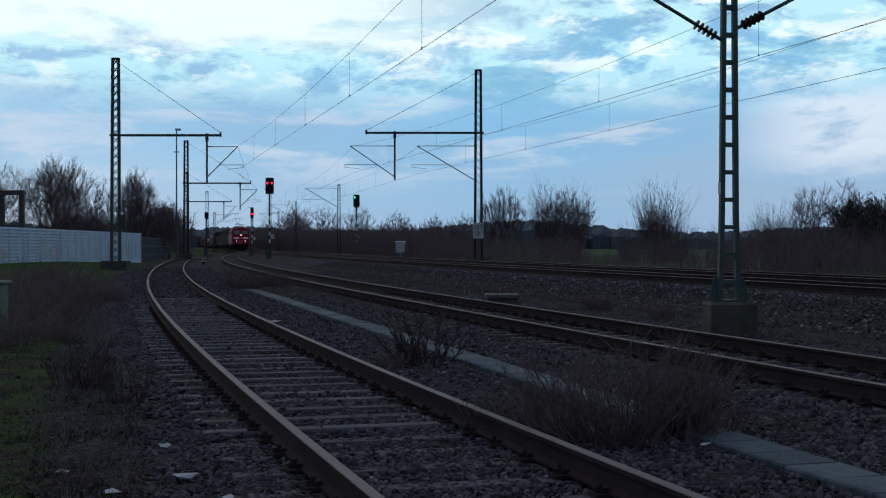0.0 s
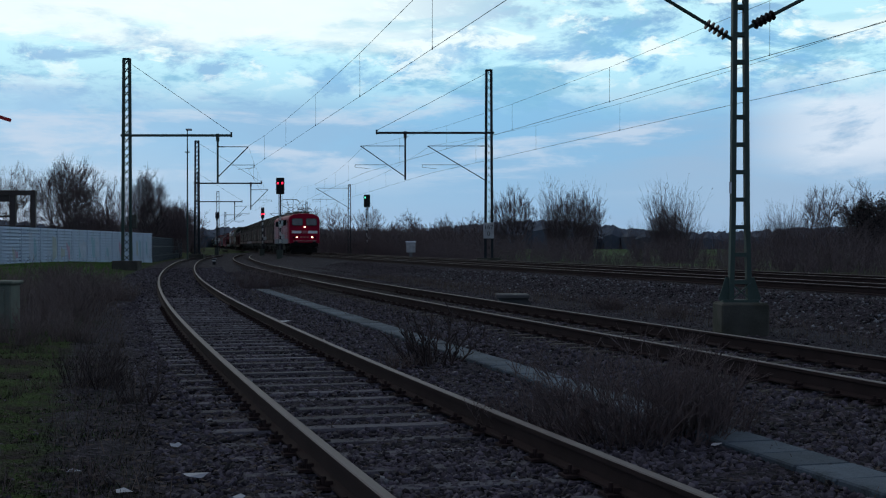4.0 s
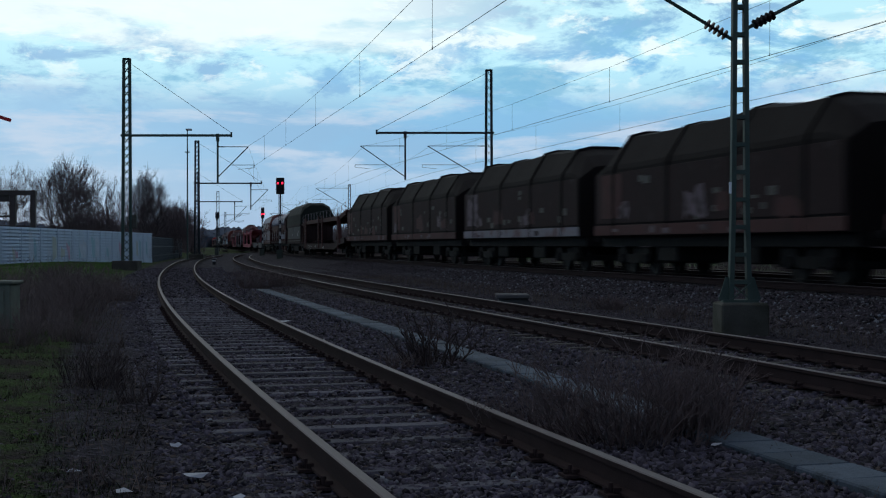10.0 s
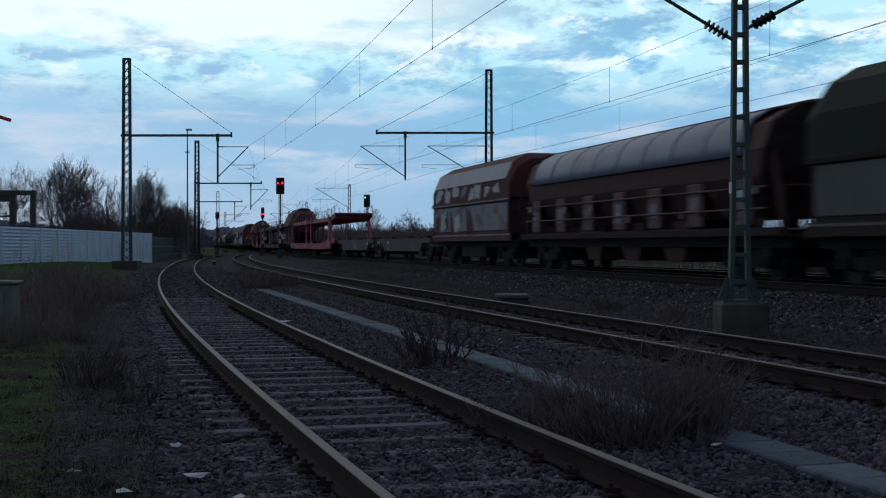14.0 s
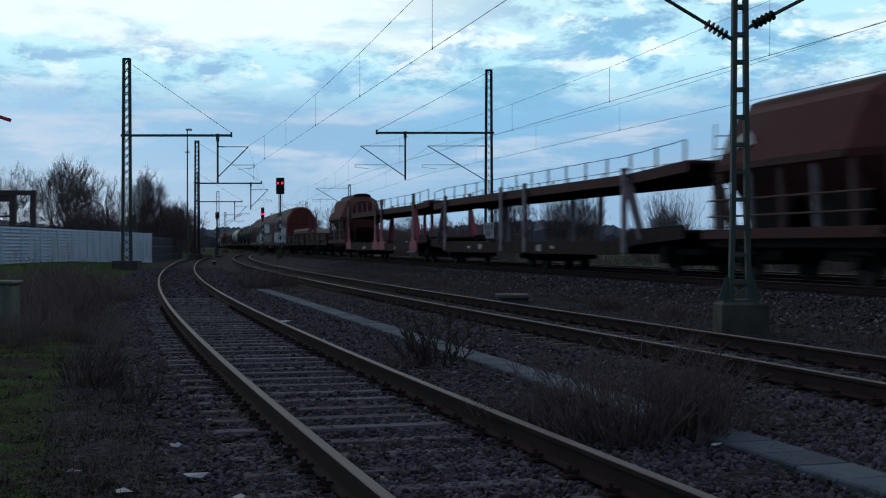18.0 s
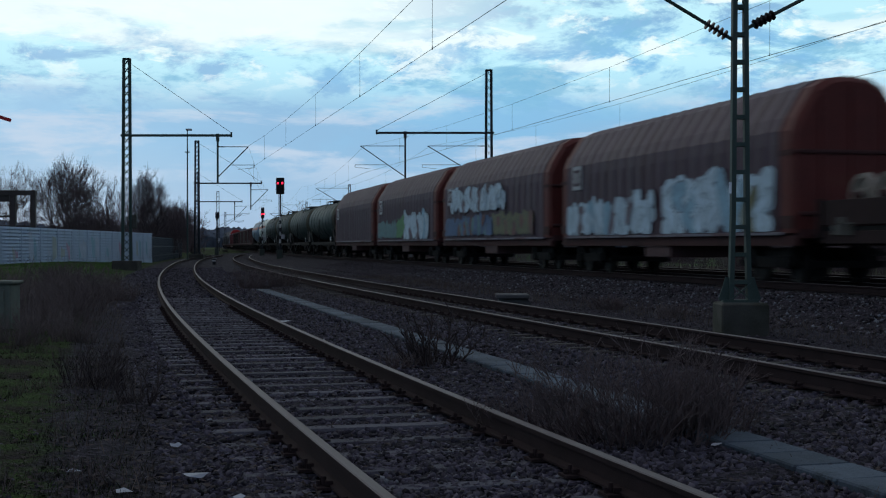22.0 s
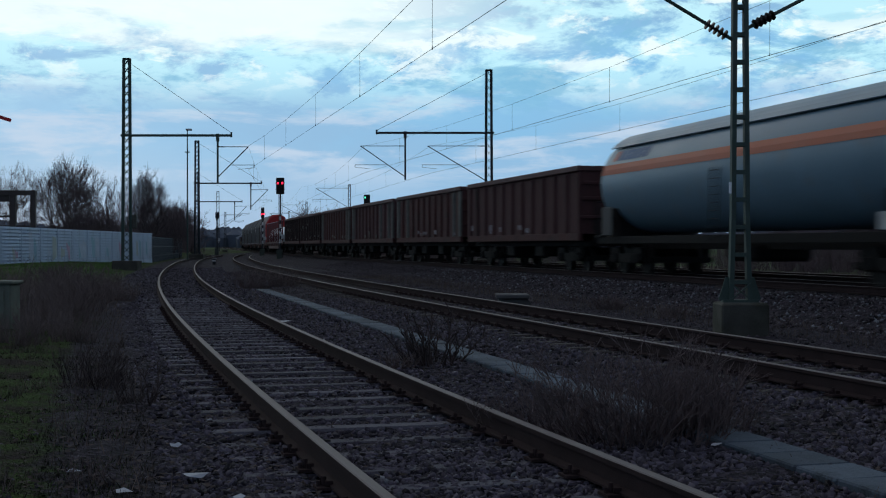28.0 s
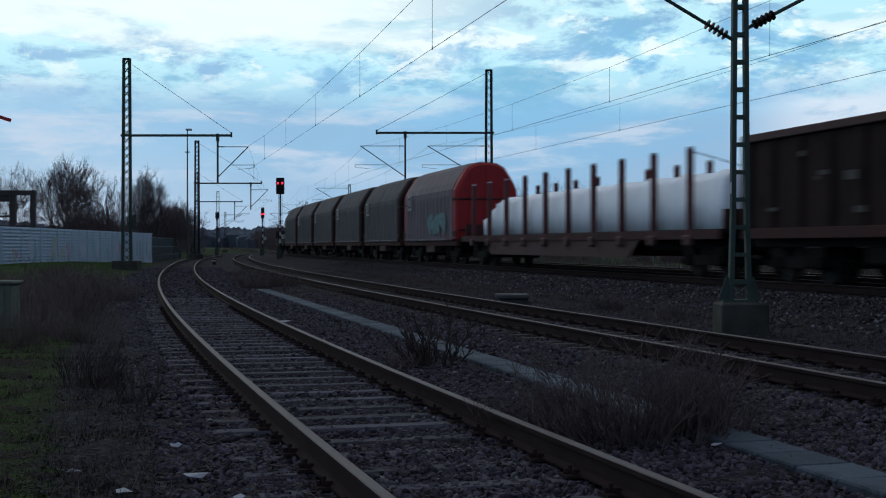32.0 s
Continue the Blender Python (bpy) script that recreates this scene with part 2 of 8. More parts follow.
MAIN = Line(th_main, 6.47, 40.0, -960, 680, 0.654)
MID = Line(th_mid, 2.25, 20.0, -400, 60, 0.34)
SIDE = Line(th_siding, -0.156, 9.0, -260, 40, 0.253)
FAR_LAT = 4.0


def smooth(a, b, x):
    t = np.clip((x - a) / (b - a), 0, 1)
    return t * t * (3 - 2 * t)


def ground_z(x, y):
    """Height of the ground: main-line bank, flat yard, grass rising beyond the siding."""
    x, y = np.asarray(x, float), np.asarray(y, float)
    e = (x - MAIN.x_of(y)) * 0.972
    z = 0.09 + 0.36 * smooth(-4.0, -2.1, e) - 0.20 * smooth(6.2, 8.5, e)
    m = (x - MID.x_of(np.clip(y, -30, 400))) * 0.97
    z = np.where(e < -5, z + 0.045 * smooth(2.6, 1.5, np.abs(m)), z)
    q = (x - SIDE.x_of(np.clip(y, -25, 240))) * 0.965
    z = np.where(q < 2.4, 0.048 + (z - 0.048) * smooth(1.5, 2.4, q), z)
    z = np.where(q < -1.2, 0.048 - 0.02 * smooth(-1.2, -2.0, q) + 0.10 * smooth(-2.2, -5.0, q) + 0.38 * smooth(-3.2, -8.0, q) * smooth(22, 60, y), z)
    return z

# ---- ground ----


def build_ground():
    def axis(near, far, fine, grow):
        a = [0.0]
        st = fine
        while a[-1] < far:
            a.append(a[-1] + st)
            if a[-1] > near:
                st *= grow
        return a
    px = axis(22, 2200, 0.35, 1.10)
    xs = sorted({-v for v in px} | set(px))
    ys = sorted({-v for v in axis(6, 1800, 0.6, 1.2)} | set(axis(45, 2600, 0.35, 1.06)))
    X, Y = np.meshgrid(xs, ys)
    Z = ground_z(X, Y)
    rng = np.random.default_rng(3)
    near = (np.abs(X) < 25) & (Y < 60)
    Z = Z + np.where(near, rng.normal(0, 0.008, Z.shape), 0)
    mossy = (X - SIDE.x_of(np.clip(Y, -25, 240))) * 0.965 < -1.7
    Z = Z + np.where(near & mossy, np.abs(rng.normal(0, 0.028, Z.shape)), 0)
    nx = len(xs)
    verts = np.stack([X, Y, Z], -1).reshape(-1, 3).tolist()
    faces = [(j * nx + i, j * nx + i + 1, (j + 1) * nx + i + 1, (j + 1) * nx + i) for j in range(len(ys) - 1) for i in range(nx - 1)]
    g = raw("ground", verts, faces, [ground_material()], smooth=True)
    tagged(g, "dark gravelly railway ground with mossy grass verge and fields", "ground", kind="structure")
    e = (X - MAIN.x_of(Y)) * 0.97
    q = (X - SIDE.x_of(np.clip(Y, -25, 240))) * 0.965
    verge = smooth(-1.9, -3.0, q) * smooth(-60, -30, q)
    field = np.maximum(smooth(8.5, 12.0, e), smooth(-25, -40, q))
    for nm, val in (("verge", verge), ("field", field)):
        g.data.attributes.new(nm, "FLOAT", "POINT").data.foreach_set("value", val.reshape(-1).astype(np.float32))


def ground_material():
    """Gravel, mossy verge and winter field in one surface; the kinds meet along broken edges."""
    m = bpy.data.materials.new("yard_ground")
    m.use_nodes = True
    nt = m.node_tree
    N, L = nt.nodes.new, nt.links.new
    b = nt.nodes["Principled BSDF"]
    b.inputs["Roughness"].default_value = 0.97
    b.inputs["Specular IOR Level"].default_value = 0.04
    tc = N("ShaderNodeTexCoord")

    def noi(sc, d=5):
        n = N("ShaderNodeTexNoise")
        n.inputs["Scale"].default_value, n.inputs["Detail"].default_value = sc, d
        L(tc.outputs["Object"], n.inputs["Vector"])
        return n.outputs["Fac"]

    def ramp(fac, stops):
        r = N("ShaderNodeValToRGB")
        el = r.color_ramp.elements
        el[0].position, el[0].color = stops[0][0], (*stops[0][1], 1)
        el[1].position, el[1].color = stops[-1][0], (*stops[-1][1], 1)
        for p, c in stops[1:-1]:
            el.new(p).color = (*c, 1)
        L(fac, r.inputs[0])
        return r.outputs[0]

    def mixc(f, a, c):
        x = N("ShaderNodeMix")
        x.data_type = "RGBA"
        L(f, x.inputs[0])
        L(a, x.inputs[6])
        L(c, x.inputs[7])
        return x.outputs[2]

    def edge(name, wob):
        at = N("ShaderNodeAttribute")
        at.attribute_name = name
        ad = N("ShaderNodeMath")
        ad.operation = "ADD"
        L(at.outputs["Fac"], ad.inputs[0])
        L(wob, ad.inputs[1])
        r = N("ShaderNodeMapRange")
        r.inputs["From Min"].default_value, r.inputs["From Max"].default_value = 0.86, 1.14
        L(ad.outputs[0], r.inputs[0])
        return r.outputs[0]

    vo = N("ShaderNodeTexVoronoi")
    vo.inputs["Scale"].default_value = 24.0
    L(tc.outputs["Object"], vo.inputs["Vector"])
    sep = N("ShaderNodeSeparateColor")
    L(vo.outputs["Color"], sep.inputs[0])
    pebble = ramp(sep.outputs[0], [(0.0, (0.008, 0.0075, 0.009)), (0.5, (0.025, 0.0218, 0.028)), (1.0, (0.068, 0.058, 0.074))])
    damp = ramp(noi(0.6), [(0.35, (0.012, 0.012, 0.012)), (0.6, (0.029, 0.028, 0.032))])
    half = N("ShaderNodeValue")
    half.outputs[0].default_value = 0.35
    gravel = mixc(half.outputs[0], pebble, damp)
    n_big, n_mid, n_fine = noi(0.9), noi(4.5), noi(38.0)
    moss = ramp(n_fine, [(0.3, (0.012, 0.022, 0.006)), (0.7, (0.046, 0.074, 0.020))])
    litter = ramp(n_fine, [(0.3, (0.009, 0.007, 0.0065)), (0.7, (0.036, 0.027, 0.025))])
    mf = N("ShaderNodeMapRange")
    mf.inputs["From Min"].default_value, mf.inputs["From Max"].default_value = 0.40, 0.53
    mm = N("ShaderNodeMath")
    mm.operation = "ADD"
    for i, nn in enumerate((n_big, n_mid)):
        hm = N("ShaderNodeMath")
        hm.operation = "MULTIPLY"
        hm.inputs[1].default_value = 0.5
        L(nn, hm.inputs[0])
        L(hm.outputs[0], mm.inputs[i])
    L(mm.outputs[0], mf.inputs[0])
    verge = mixc(mf.outputs[0], litter, moss)
    fld = ramp(noi(0.05), [(0.4, (0.050, 0.044, 0.030)), (0.55, (0.050, 0.095, 0.030))])
    c = mixc(edge("verge", n_mid), gravel, verge)
    c = mixc(edge("field", n_big), c, fld)
    L(c, b.inputs["Base Color"])
    bp = N("ShaderNodeBump")
    bp.inputs["Strength"].default_value, bp.inputs["Distance"].default_value = 0.8, 0.03
    L(vo.outputs["Distance"], bp.inputs["Height"])
    b2 = N("ShaderNodeBump")
    b2.inputs["Strength"].default_value, b2.inputs["Distance"].default_value = 0.6, 0.03
    L(n_fine, b2.inputs["Height"])
    L(bp.outputs[0], b2.inputs["Normal"])
    L(b2.outputs[0], b.inputs["Normal"])
    return m


build_ground()

# ---- tracks ----
RAIL_PROF = [(-0.07, -0.165), (0.07, -0.165), (0.07, -0.15), (0.015, -0.135), (0.012, -0.045), (0.036, -0.034), (0.036, -0.006), (0.028, 0.0),
             (-0.028, 0.0), (-0.036, -0.006), (-0.036, -0.034), (-0.012, -0.045), (-0.015, -0.135), (-0.07, -0.15)]


def rail(line, lat, stations, parent):
    rings = []
    for s in stations:
        t = line.th(s)
        x, y = line.at(s, lat)
        c, sn = math.cos(t), math.sin(t)
        rings.append([(x + a * c, y + a * sn, line.z + z) for a, z in RAIL_PROF])
    n = len(RAIL_PROF)
    verts = [p for r in rings for p in r]
    faces, mi = [], []
    for k in range(len(rings) - 1):
        for i in range(n):
            j = (i + 1) % n
            faces.append((k * n + i, k * n + j, (k + 1) * n + j, (k + 1) * n + i))
            mi.append(1 if i in (6, 7, 8) else 0)
    ob = raw("rail", verts, faces, [RUST_RAIL, RAIL_TOP], parent)
    ob.data.polygons.foreach_set("material_index", mi)
    return ob


def stations(s0, s1, near=(-120, 30), fine=1.0, coarse=8.0):
    out, s = [], s0
    while s < s1:
        out.append(s)
        s += fine if near[0] <= s < near[1] else coarse
    return out + [s1]


def sleeper_bm(w=2.5, b=0.21, h=0.16):
    bm = bmesh.new()
    box(bm, -b / 2, b / 2, -w / 2, w / 2, -h, 0, 0.02)
    return bm


def fastener_bm():
    """Ribbed plate, two clamps and screws on both sides of a rail."""
    bm = bmesh.new()
    box(bm, -0.075, 0.075, -0.15, 0.15, 0, 0.018)
    for sy in (-1, 1):
        box(bm, -0.045, 0.045, sy * 0.075 - 0.022, sy * 0.075 + 0.022, 0.022, 0.05)
        rod(bm, (0, sy * 0.1, 0.02), (0, sy * 0.1, 0.075), 0.015, 6)
        rod(bm, (0, sy * 0.13, 0.02), (0, sy * 0.13, 0.05), 0.014, 6)
    return bm


def track(name, line, lat, s0, s1, label, sleep_s, mat_s, pitch=0.65, clips=None, near=(-120, 30), gauge=(-0.7525, 0.7525)):
    root = tagged(new(name), label, "railway track", kind="structure")
    for sg in gauge:
        rail(line, lat + sg, stations(s0, s1, near), root)
    first = None
    s = sleep_s[0]
    rng = random.Random(name)
    while s < sleep_s[1]:
        m = line.place(s, lat, (-0.182 if line is not SIDE or s > -28 else -0.235) + rng.uniform(-0.012, 0.006)) @ Matrix.Rotation(rng.uniform(-0.015, 0.015), 4, "Z")
        if first is None:
            first = part("sleeper", sleeper_bm(), mat_s, root)
            first.matrix_basis = m
        else:
            share("sleeper", first, root, m)
        s += pitch
    if clips:
        f0 = None
        s = sleep_s[0]
        while s < clips[1]:
            if s >= clips[0]:
                for sg in gauge:
                    m = line.place(s, lat + sg, -0.178)
                    if f0 is None:
                        f0 = part("rail_fastening", fastener_bm(), RUST_RAIL, root)
                        f0.matrix_basis = m
                    else:
                        share("rail_fastening", f0, root, m)
            s += pitch
    return root


track("siding_track", SIDE, 0, -165, 22, "rusty siding track on weathered sleepers in dark ballast", (-62, 11), SLEEPER, clips=(-22, 8), near=(-170, 25), gauge=(-0.7525, 0.785))
track("middle_track", MID, 0, -330, 50, "curving loading track with worn rails beside gravel", (-60, 18), SLEEPER_DARK, clips=(-18, 15), near=(-150, 40))
track("main_track", MAIN, 0, -955, 675, "main-line track on a raised ballast bank", (-55, 40), SLEEPER_DARK)
track("far_main_track", MAIN, FAR_LAT, -955, 675, "second main-line track on the raised bank", (-40, 35), SLEEPER_DARK)

# ---- the train: x runs forward, -y faces the yard, z from the rail head ----
SPEED = 25.75
TRAIN = []
MESHES = {}

LOCO_RED = mat("traffic_red_paint", (0.215, 0.003, 0.020), 0.5, 0, 0.15, 2, 30, 0.02, spec=0.06)
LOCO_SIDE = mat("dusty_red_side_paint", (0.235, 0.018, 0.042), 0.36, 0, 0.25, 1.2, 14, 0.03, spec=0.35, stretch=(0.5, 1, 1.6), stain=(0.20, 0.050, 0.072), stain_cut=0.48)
# the glass base is lightened to grey-green for the sky's reflection
SCREEN = mat("sky_tinted_cab_glass", (0.060, 0.072, 0.070), 0.1, 0, 0.3, 1.5, 4, 0, spec=0.8)
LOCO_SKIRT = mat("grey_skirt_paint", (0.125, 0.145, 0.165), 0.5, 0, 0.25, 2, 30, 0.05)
LOCO_ROOF = mat("roof_grime", (0.03, 0.032, 0.034), 0.75, 0.1, 0.4, 2, 30, 0.2)
GLASS = mat("dark_glass", (0.006, 0.007, 0.008), 0.9, 0, 0.05, 2, 30, 0, spec=0.0)
PALE_RED = mat("pale_mark_on_red", (0.30, 0.10, 0.11), 0.6, 0, 0.2, 3, 30, 0.02)
VENT = mat("light_vent_pane", (0.30, 0.38, 0.41), 0.5, 0.0, 0.15, 2, 30, 0.05)
WHITE = mat("white_paint", (0.62, 0.64, 0.66), 0.6, 0, 0.15, 3, 40, 0.05)
OFFWHITE = mat("dirty_white_mark", (0.34, 0.34, 0.33), 0.75, 0, 0.4, 4, 30, 0.1)
PANEL_WHITE = mat("white_front_panel", (0.62, 0.60, 0.58), 0.6, 0, 0.12, 3, 30, 0.02)
TARP_BLACK = mat("black_tarpaulin", (0.0085, 0.0060, 0.0055), 0.95, 0, 0.4, 1.2, 12, 0.3, spec=0.12)
SIDE_BLACK = mat("sooty_wagon_side", (0.027, 0.0165, 0.016), 0.85, 0, 0.45, 1.0, 14, 0.2, stain=(0.045, 0.036, 0.034), stain_cut=0.60, spec=0.1)
BROWN = mat("oxide_brown_paint", (0.056, 0.022, 0.020), 0.8, 0, 0.35, 1.2, 18, 0.2, stain=(0.03, 0.018, 0.015))
BROWN_LIGHT = mat("faded_brown_paint", (0.085, 0.045, 0.042), 0.7, 0, 0.35, 1.2, 18, 0.2, stain=(0.045, 0.025, 0.02))
DARK_BROWN = mat("dark_brown_paint", (0.028, 0.017, 0.016), 0.85, 0, 0.45, 1.2, 18, 0.2, stain=(0.015, 0.011, 0.010), spec=0.1)
FAINT = mat("faint_scrawl", (0.085, 0.080, 0.070), 0.8, 0, 0.4, 3, 20, 0.05)
RUSTY = mat("rust_streaked_steel", (0.060, 0.027, 0.026), 0.85, 0, 0.45, 1.5, 20, 0.3, stretch=(1.6, 1, 0.25), stain=(0.025, 0.018, 0.016))
OXIDE_RED = mat("dull_oxide_red_paint", (0.070, 0.021, 0.020), 0.85, 0, 0.35, 1.2, 18, 0.2, stain=(0.05, 0.024, 0.022))
GRIMY = mat("grimy_girder_paint", (0.050, 0.046, 0.046), 0.8, 0, 0.45, 0.7, 14, 0.2, stain=(0.15, 0.14, 0.135), stain_cut=0.58, stain_scale=0.6)
PINK = mat("faded_red_paint", (0.27, 0.075, 0.090), 0.7, 0, 0.3, 1.2, 20, 0.1, stain=(0.17, 0.055, 0.055))
PALE = mat("weathered_pale_paint", (0.17, 0.155, 0.17), 0.75, 0, 0.4, 1.5, 20, 0.1, stain=(0.10, 0.05, 0.045), stain_cut=0.5)
GREEN_TARP = mat("dark_green_tarpaulin", (0.011, 0.014, 0.011), 0.85, 0, 0.35, 1.0, 10, 0.3)
GREEN_SIDE = mat("grey_green_panel", (0.064, 0.062, 0.060), 0.75, 0, 0.4, 1.3, 14, 0.15, stain=(0.05, 0.05, 0.045), stain_cut=0.5)
SILVER = mat("silver_roof_sheet", (0.088, 0.086, 0.132), 0.5, 0.1, 0.25, 1.5, 16, 0.1, stretch=(2, 0.4, 0.4), stain=(0.09, 0.075, 0.08))
TARP_RED = mat("faded_red_tarpaulin", (0.064, 0.039, 0.051), 0.6, 0, 0.42, 0.9, 12, 0.25, stretch=(2.2, 1, 0.3), stain=(0.060, 0.034, 0.040), stain_cut=0.50)
TARP_GREY = mat("grey_tarpaulin", (0.085, 0.085, 0.085), 0.72, 0, 0.42, 0.9, 12, 0.25, stretch=(2.2, 1, 0.3), stain=(0.05, 0.052, 0.05), stain_cut=0.52)
TARP_LILAC = mat("pale_tarpaulin", (0.120, 0.088, 0.102), 0.6, 0, 0.25, 0.9, 12, 0.25, stretch=(1.5, 1, 0.4), stain=(0.10, 0.08, 0.08), stain_cut=0.52)
END_ORANGE = mat("orange_red_end_wall", (0.095, 0.022, 0.017), 0.65, 0, 0.3, 1.5, 18, 0.1, stain=(0.10, 0.03, 0.02), stain_cut=0.6)
END_RED = mat("red_end_wall", (0.26, 0.018, 0.020), 0.6, 0, 0.25, 1.5, 18, 0.1, stain=(0.12, 0.02, 0.02), stain_cut=0.62)
TANK_GREEN = mat("grey_green_tank", (0.025, 0.042, 0.037), 0.55, 0.1, 0.3, 0.8, 12, 0.08, stain=(0.022, 0.032, 0.028), stain_cut=0.54)
TANK_END = mat("olive_tank_end", (0.050, 0.045, 0.030), 0.6, 0.1, 0.3, 0.8, 12, 0.08)
TANK_WHITE = mat("cream_tank", (0.42, 0.46, 0.41), 0.5, 0, 0.15, 0.8, 12, 0.05, stain=(0.31, 0.34, 0.30))
TANK_GREY = mat("blue_grey_tank", (0.115, 0.175, 0.215), 0.42, 0, 0.2, 0.8, 12, 0.05, stain=(0.13, 0.16, 0.18))
ORANGE = mat("orange_band", (0.36, 0.105, 0.055), 0.55, 0, 0.15, 1, 15, 0.03)
WRAP = mat("white_wrapping_film", (0.84, 0.87, 0.90), 0.4, 0, 0.08, 1.5, 9, 0.5)
GRAF_WHITE = mat("pale_blue_spray_paint", (0.38, 0.48, 0.53), 0.6, 0, 0.5, 2.5, 9, 0.05)
GRAF_SKY = mat("sky_blue_spray_paint", (0.20, 0.33, 0.40), 0.6, 0, 0.5, 2.5, 9, 0.05)
GRAF_TEAL = mat("teal_spray_paint", (0.10, 0.19, 0.19), 0.6, 0, 0.5, 2.5, 9, 0.05)
GRAF_GREEN = mat("green_spray_paint", (0.09, 0.22, 0.09), 0.6, 0, 0.5, 2.5, 9, 0.05)
GRAF_BLUE = mat("blue_spray_paint", (0.08, 0.13, 0.22), 0.6, 0, 0.5, 2.5, 9, 0.05)
GRAF_OLIVE = mat("olive_spray_paint", (0.13, 0.13, 0.07), 0.6, 0, 0.5, 2.5, 9, 0.05)
GRAF_DARK = mat("dark_spray_outline", (0.05, 0.055, 0.065), 0.6, 0, 0.4, 2.5, 9, 0.05)
GRAF_BROWN = mat("brown_spray_paint", (0.14, 0.07, 0.06), 0.6, 0, 0.5, 2.5, 9, 0.05)
LAMP_ON = mat("lit_headlamp", (1, 0.8, 0.55), emit=(1.0, 0.86, 0.56, 3.2))
YELLOW = mat("yellow_mark", (0.38, 0.34, 0.06), 0.7, 0, 0.2)


def put(name, parent, m, key, build, material, label="", smooth=False):
    """A part on a mesh that alike parts share."""
    if key not in MESHES:
        bm = bmesh.new()
        build(bm)
        me = bpy.data.meshes.new(name)
        bm.to_mesh(me)
        bm.free()
        me.materials.append(material)
        if smooth:
            for p in me.polygons:
                p.use_smooth = True
        MESHES[key] = me
    o = new(name, MESHES[key])
    o.parent = parent
    o.matrix_basis = m
    if label:
        o["label"] = label
    return o


def T(x=0.0, y=0.0, z=0.0):
    return Matrix.Translation((x, y, z))


def bx(name, parent, mt, x0, x1, y0, y1, z0, z1, bev=0.0, label=""):
    bm = bmesh.new()
    box(bm, x0, x1, y0, y1, z0, z1, bev)
    return part(name, bm, mt, parent, label)


def wheel_bm(r):
    def build(bm):
        prof = [(-0.07, 0.05), (-0.07, 0.12), (-0.02, 0.16), (-0.015, r - 0.09), (-0.06, r - 0.06), (-0.06, r), (0.05, r), (0.065, r + 0.028), (0.08, r + 0.02), (0.08, r - 0.06), (0.03, r - 0.09), (0.02, 0.16), (0.07, 0.12), (0.07, 0.05)]
        n = 18
        rings = [[(rad * math.cos(a), off, rad * math.sin(a)) for off, rad in prof] for a in [2 * math.pi * k / n for k in range(n)]]
        rr = [[bm.verts.new(p) for p in ring] for ring in rings]
        for k in range(n):
            a, b = rr[k], rr[(k + 1) % n]
            for i in range(len(prof) - 1):
                bm.faces.new((a[i], a[i + 1], b[i + 1], b[i]))
        rod(bm, (0, -0.12, 0), (0, 0.72, 0), 0.08, 8)
        bmesh.ops.recalc_face_normals(bm, faces=bm.faces[:])
    return build


def wheelset(parent, x, r=0.46):
    for sy in (-1, 1):
        m = T(x, sy * 0.75, r)
        if sy > 0:
            m = m @ Matrix.Rotation(math.pi, 4, "Z")
        put("wheel", parent, m, "wheel%.2f" % r, wheel_bm(r), WHEEL)


def frame_bm(wb):
    def build(bm):
        for sy in (-1, 1):
            y = sy * 1.02
            prof = [(-wb / 2 - 0.35, 0.62), (-wb / 2 - 0.3, 0.78), (-wb / 2 + 0.3, 0.80), (-0.45, 0.60), (0.45, 0.60), (wb / 2 - 0.3, 0.80), (wb / 2 + 0.3, 0.78), (wb / 2 + 0.35, 0.62),
                    (wb / 2 - 0.35, 0.58), (0.5, 0.34), (-0.5, 0.34), (-wb / 2 + 0.35, 0.58)]
            a = [bm.verts.new((px, y - 0.07, pz)) for px, pz in prof]
            b = [bm.verts.new((px, y + 0.07, pz)) for px, pz in prof]
            n = len(prof)
            for i in range(n):
                bm.faces.new((a[i], a[(i + 1) % n], b[(i + 1) % n], b[i]))
            bm.faces.new(a)
            bm.faces.new(list(reversed(b)))
            for sx in (-1, 1):
                box(bm, sx * wb / 2 - 0.14, sx * wb / 2 + 0.14, y - 0.12, y + 0.12, 0.32, 0.62, 0.03)
                for d in (-0.26, 0.26):
                    rod(bm, (sx * wb / 2 + d, y, 0.40), (sx * wb / 2 + d, y, 0.66), 0.09, 8)
        box(bm, -0.25, 0.25, -1.0, 1.0, 0.45, 0.78, 0.03)
        for sx in (-1, 1):
            box(bm, sx * (wb / 2 + 0.62) - 0.05, sx * (wb / 2 + 0.62) + 0.05, -1.0, 1.0, 0.35, 0.5)
        bmesh.ops.recalc_face_normals(bm, faces=bm.faces[:])
    return build


def bogie(root, x, wb=1.8, r=0.46):
    b = put("bogie", root, T(x), "bogie%.1f" % wb, frame_bm(wb), UNDER)
    for sx in (-1, 1):
        wheelset(b, sx * wb / 2, r)
    return b


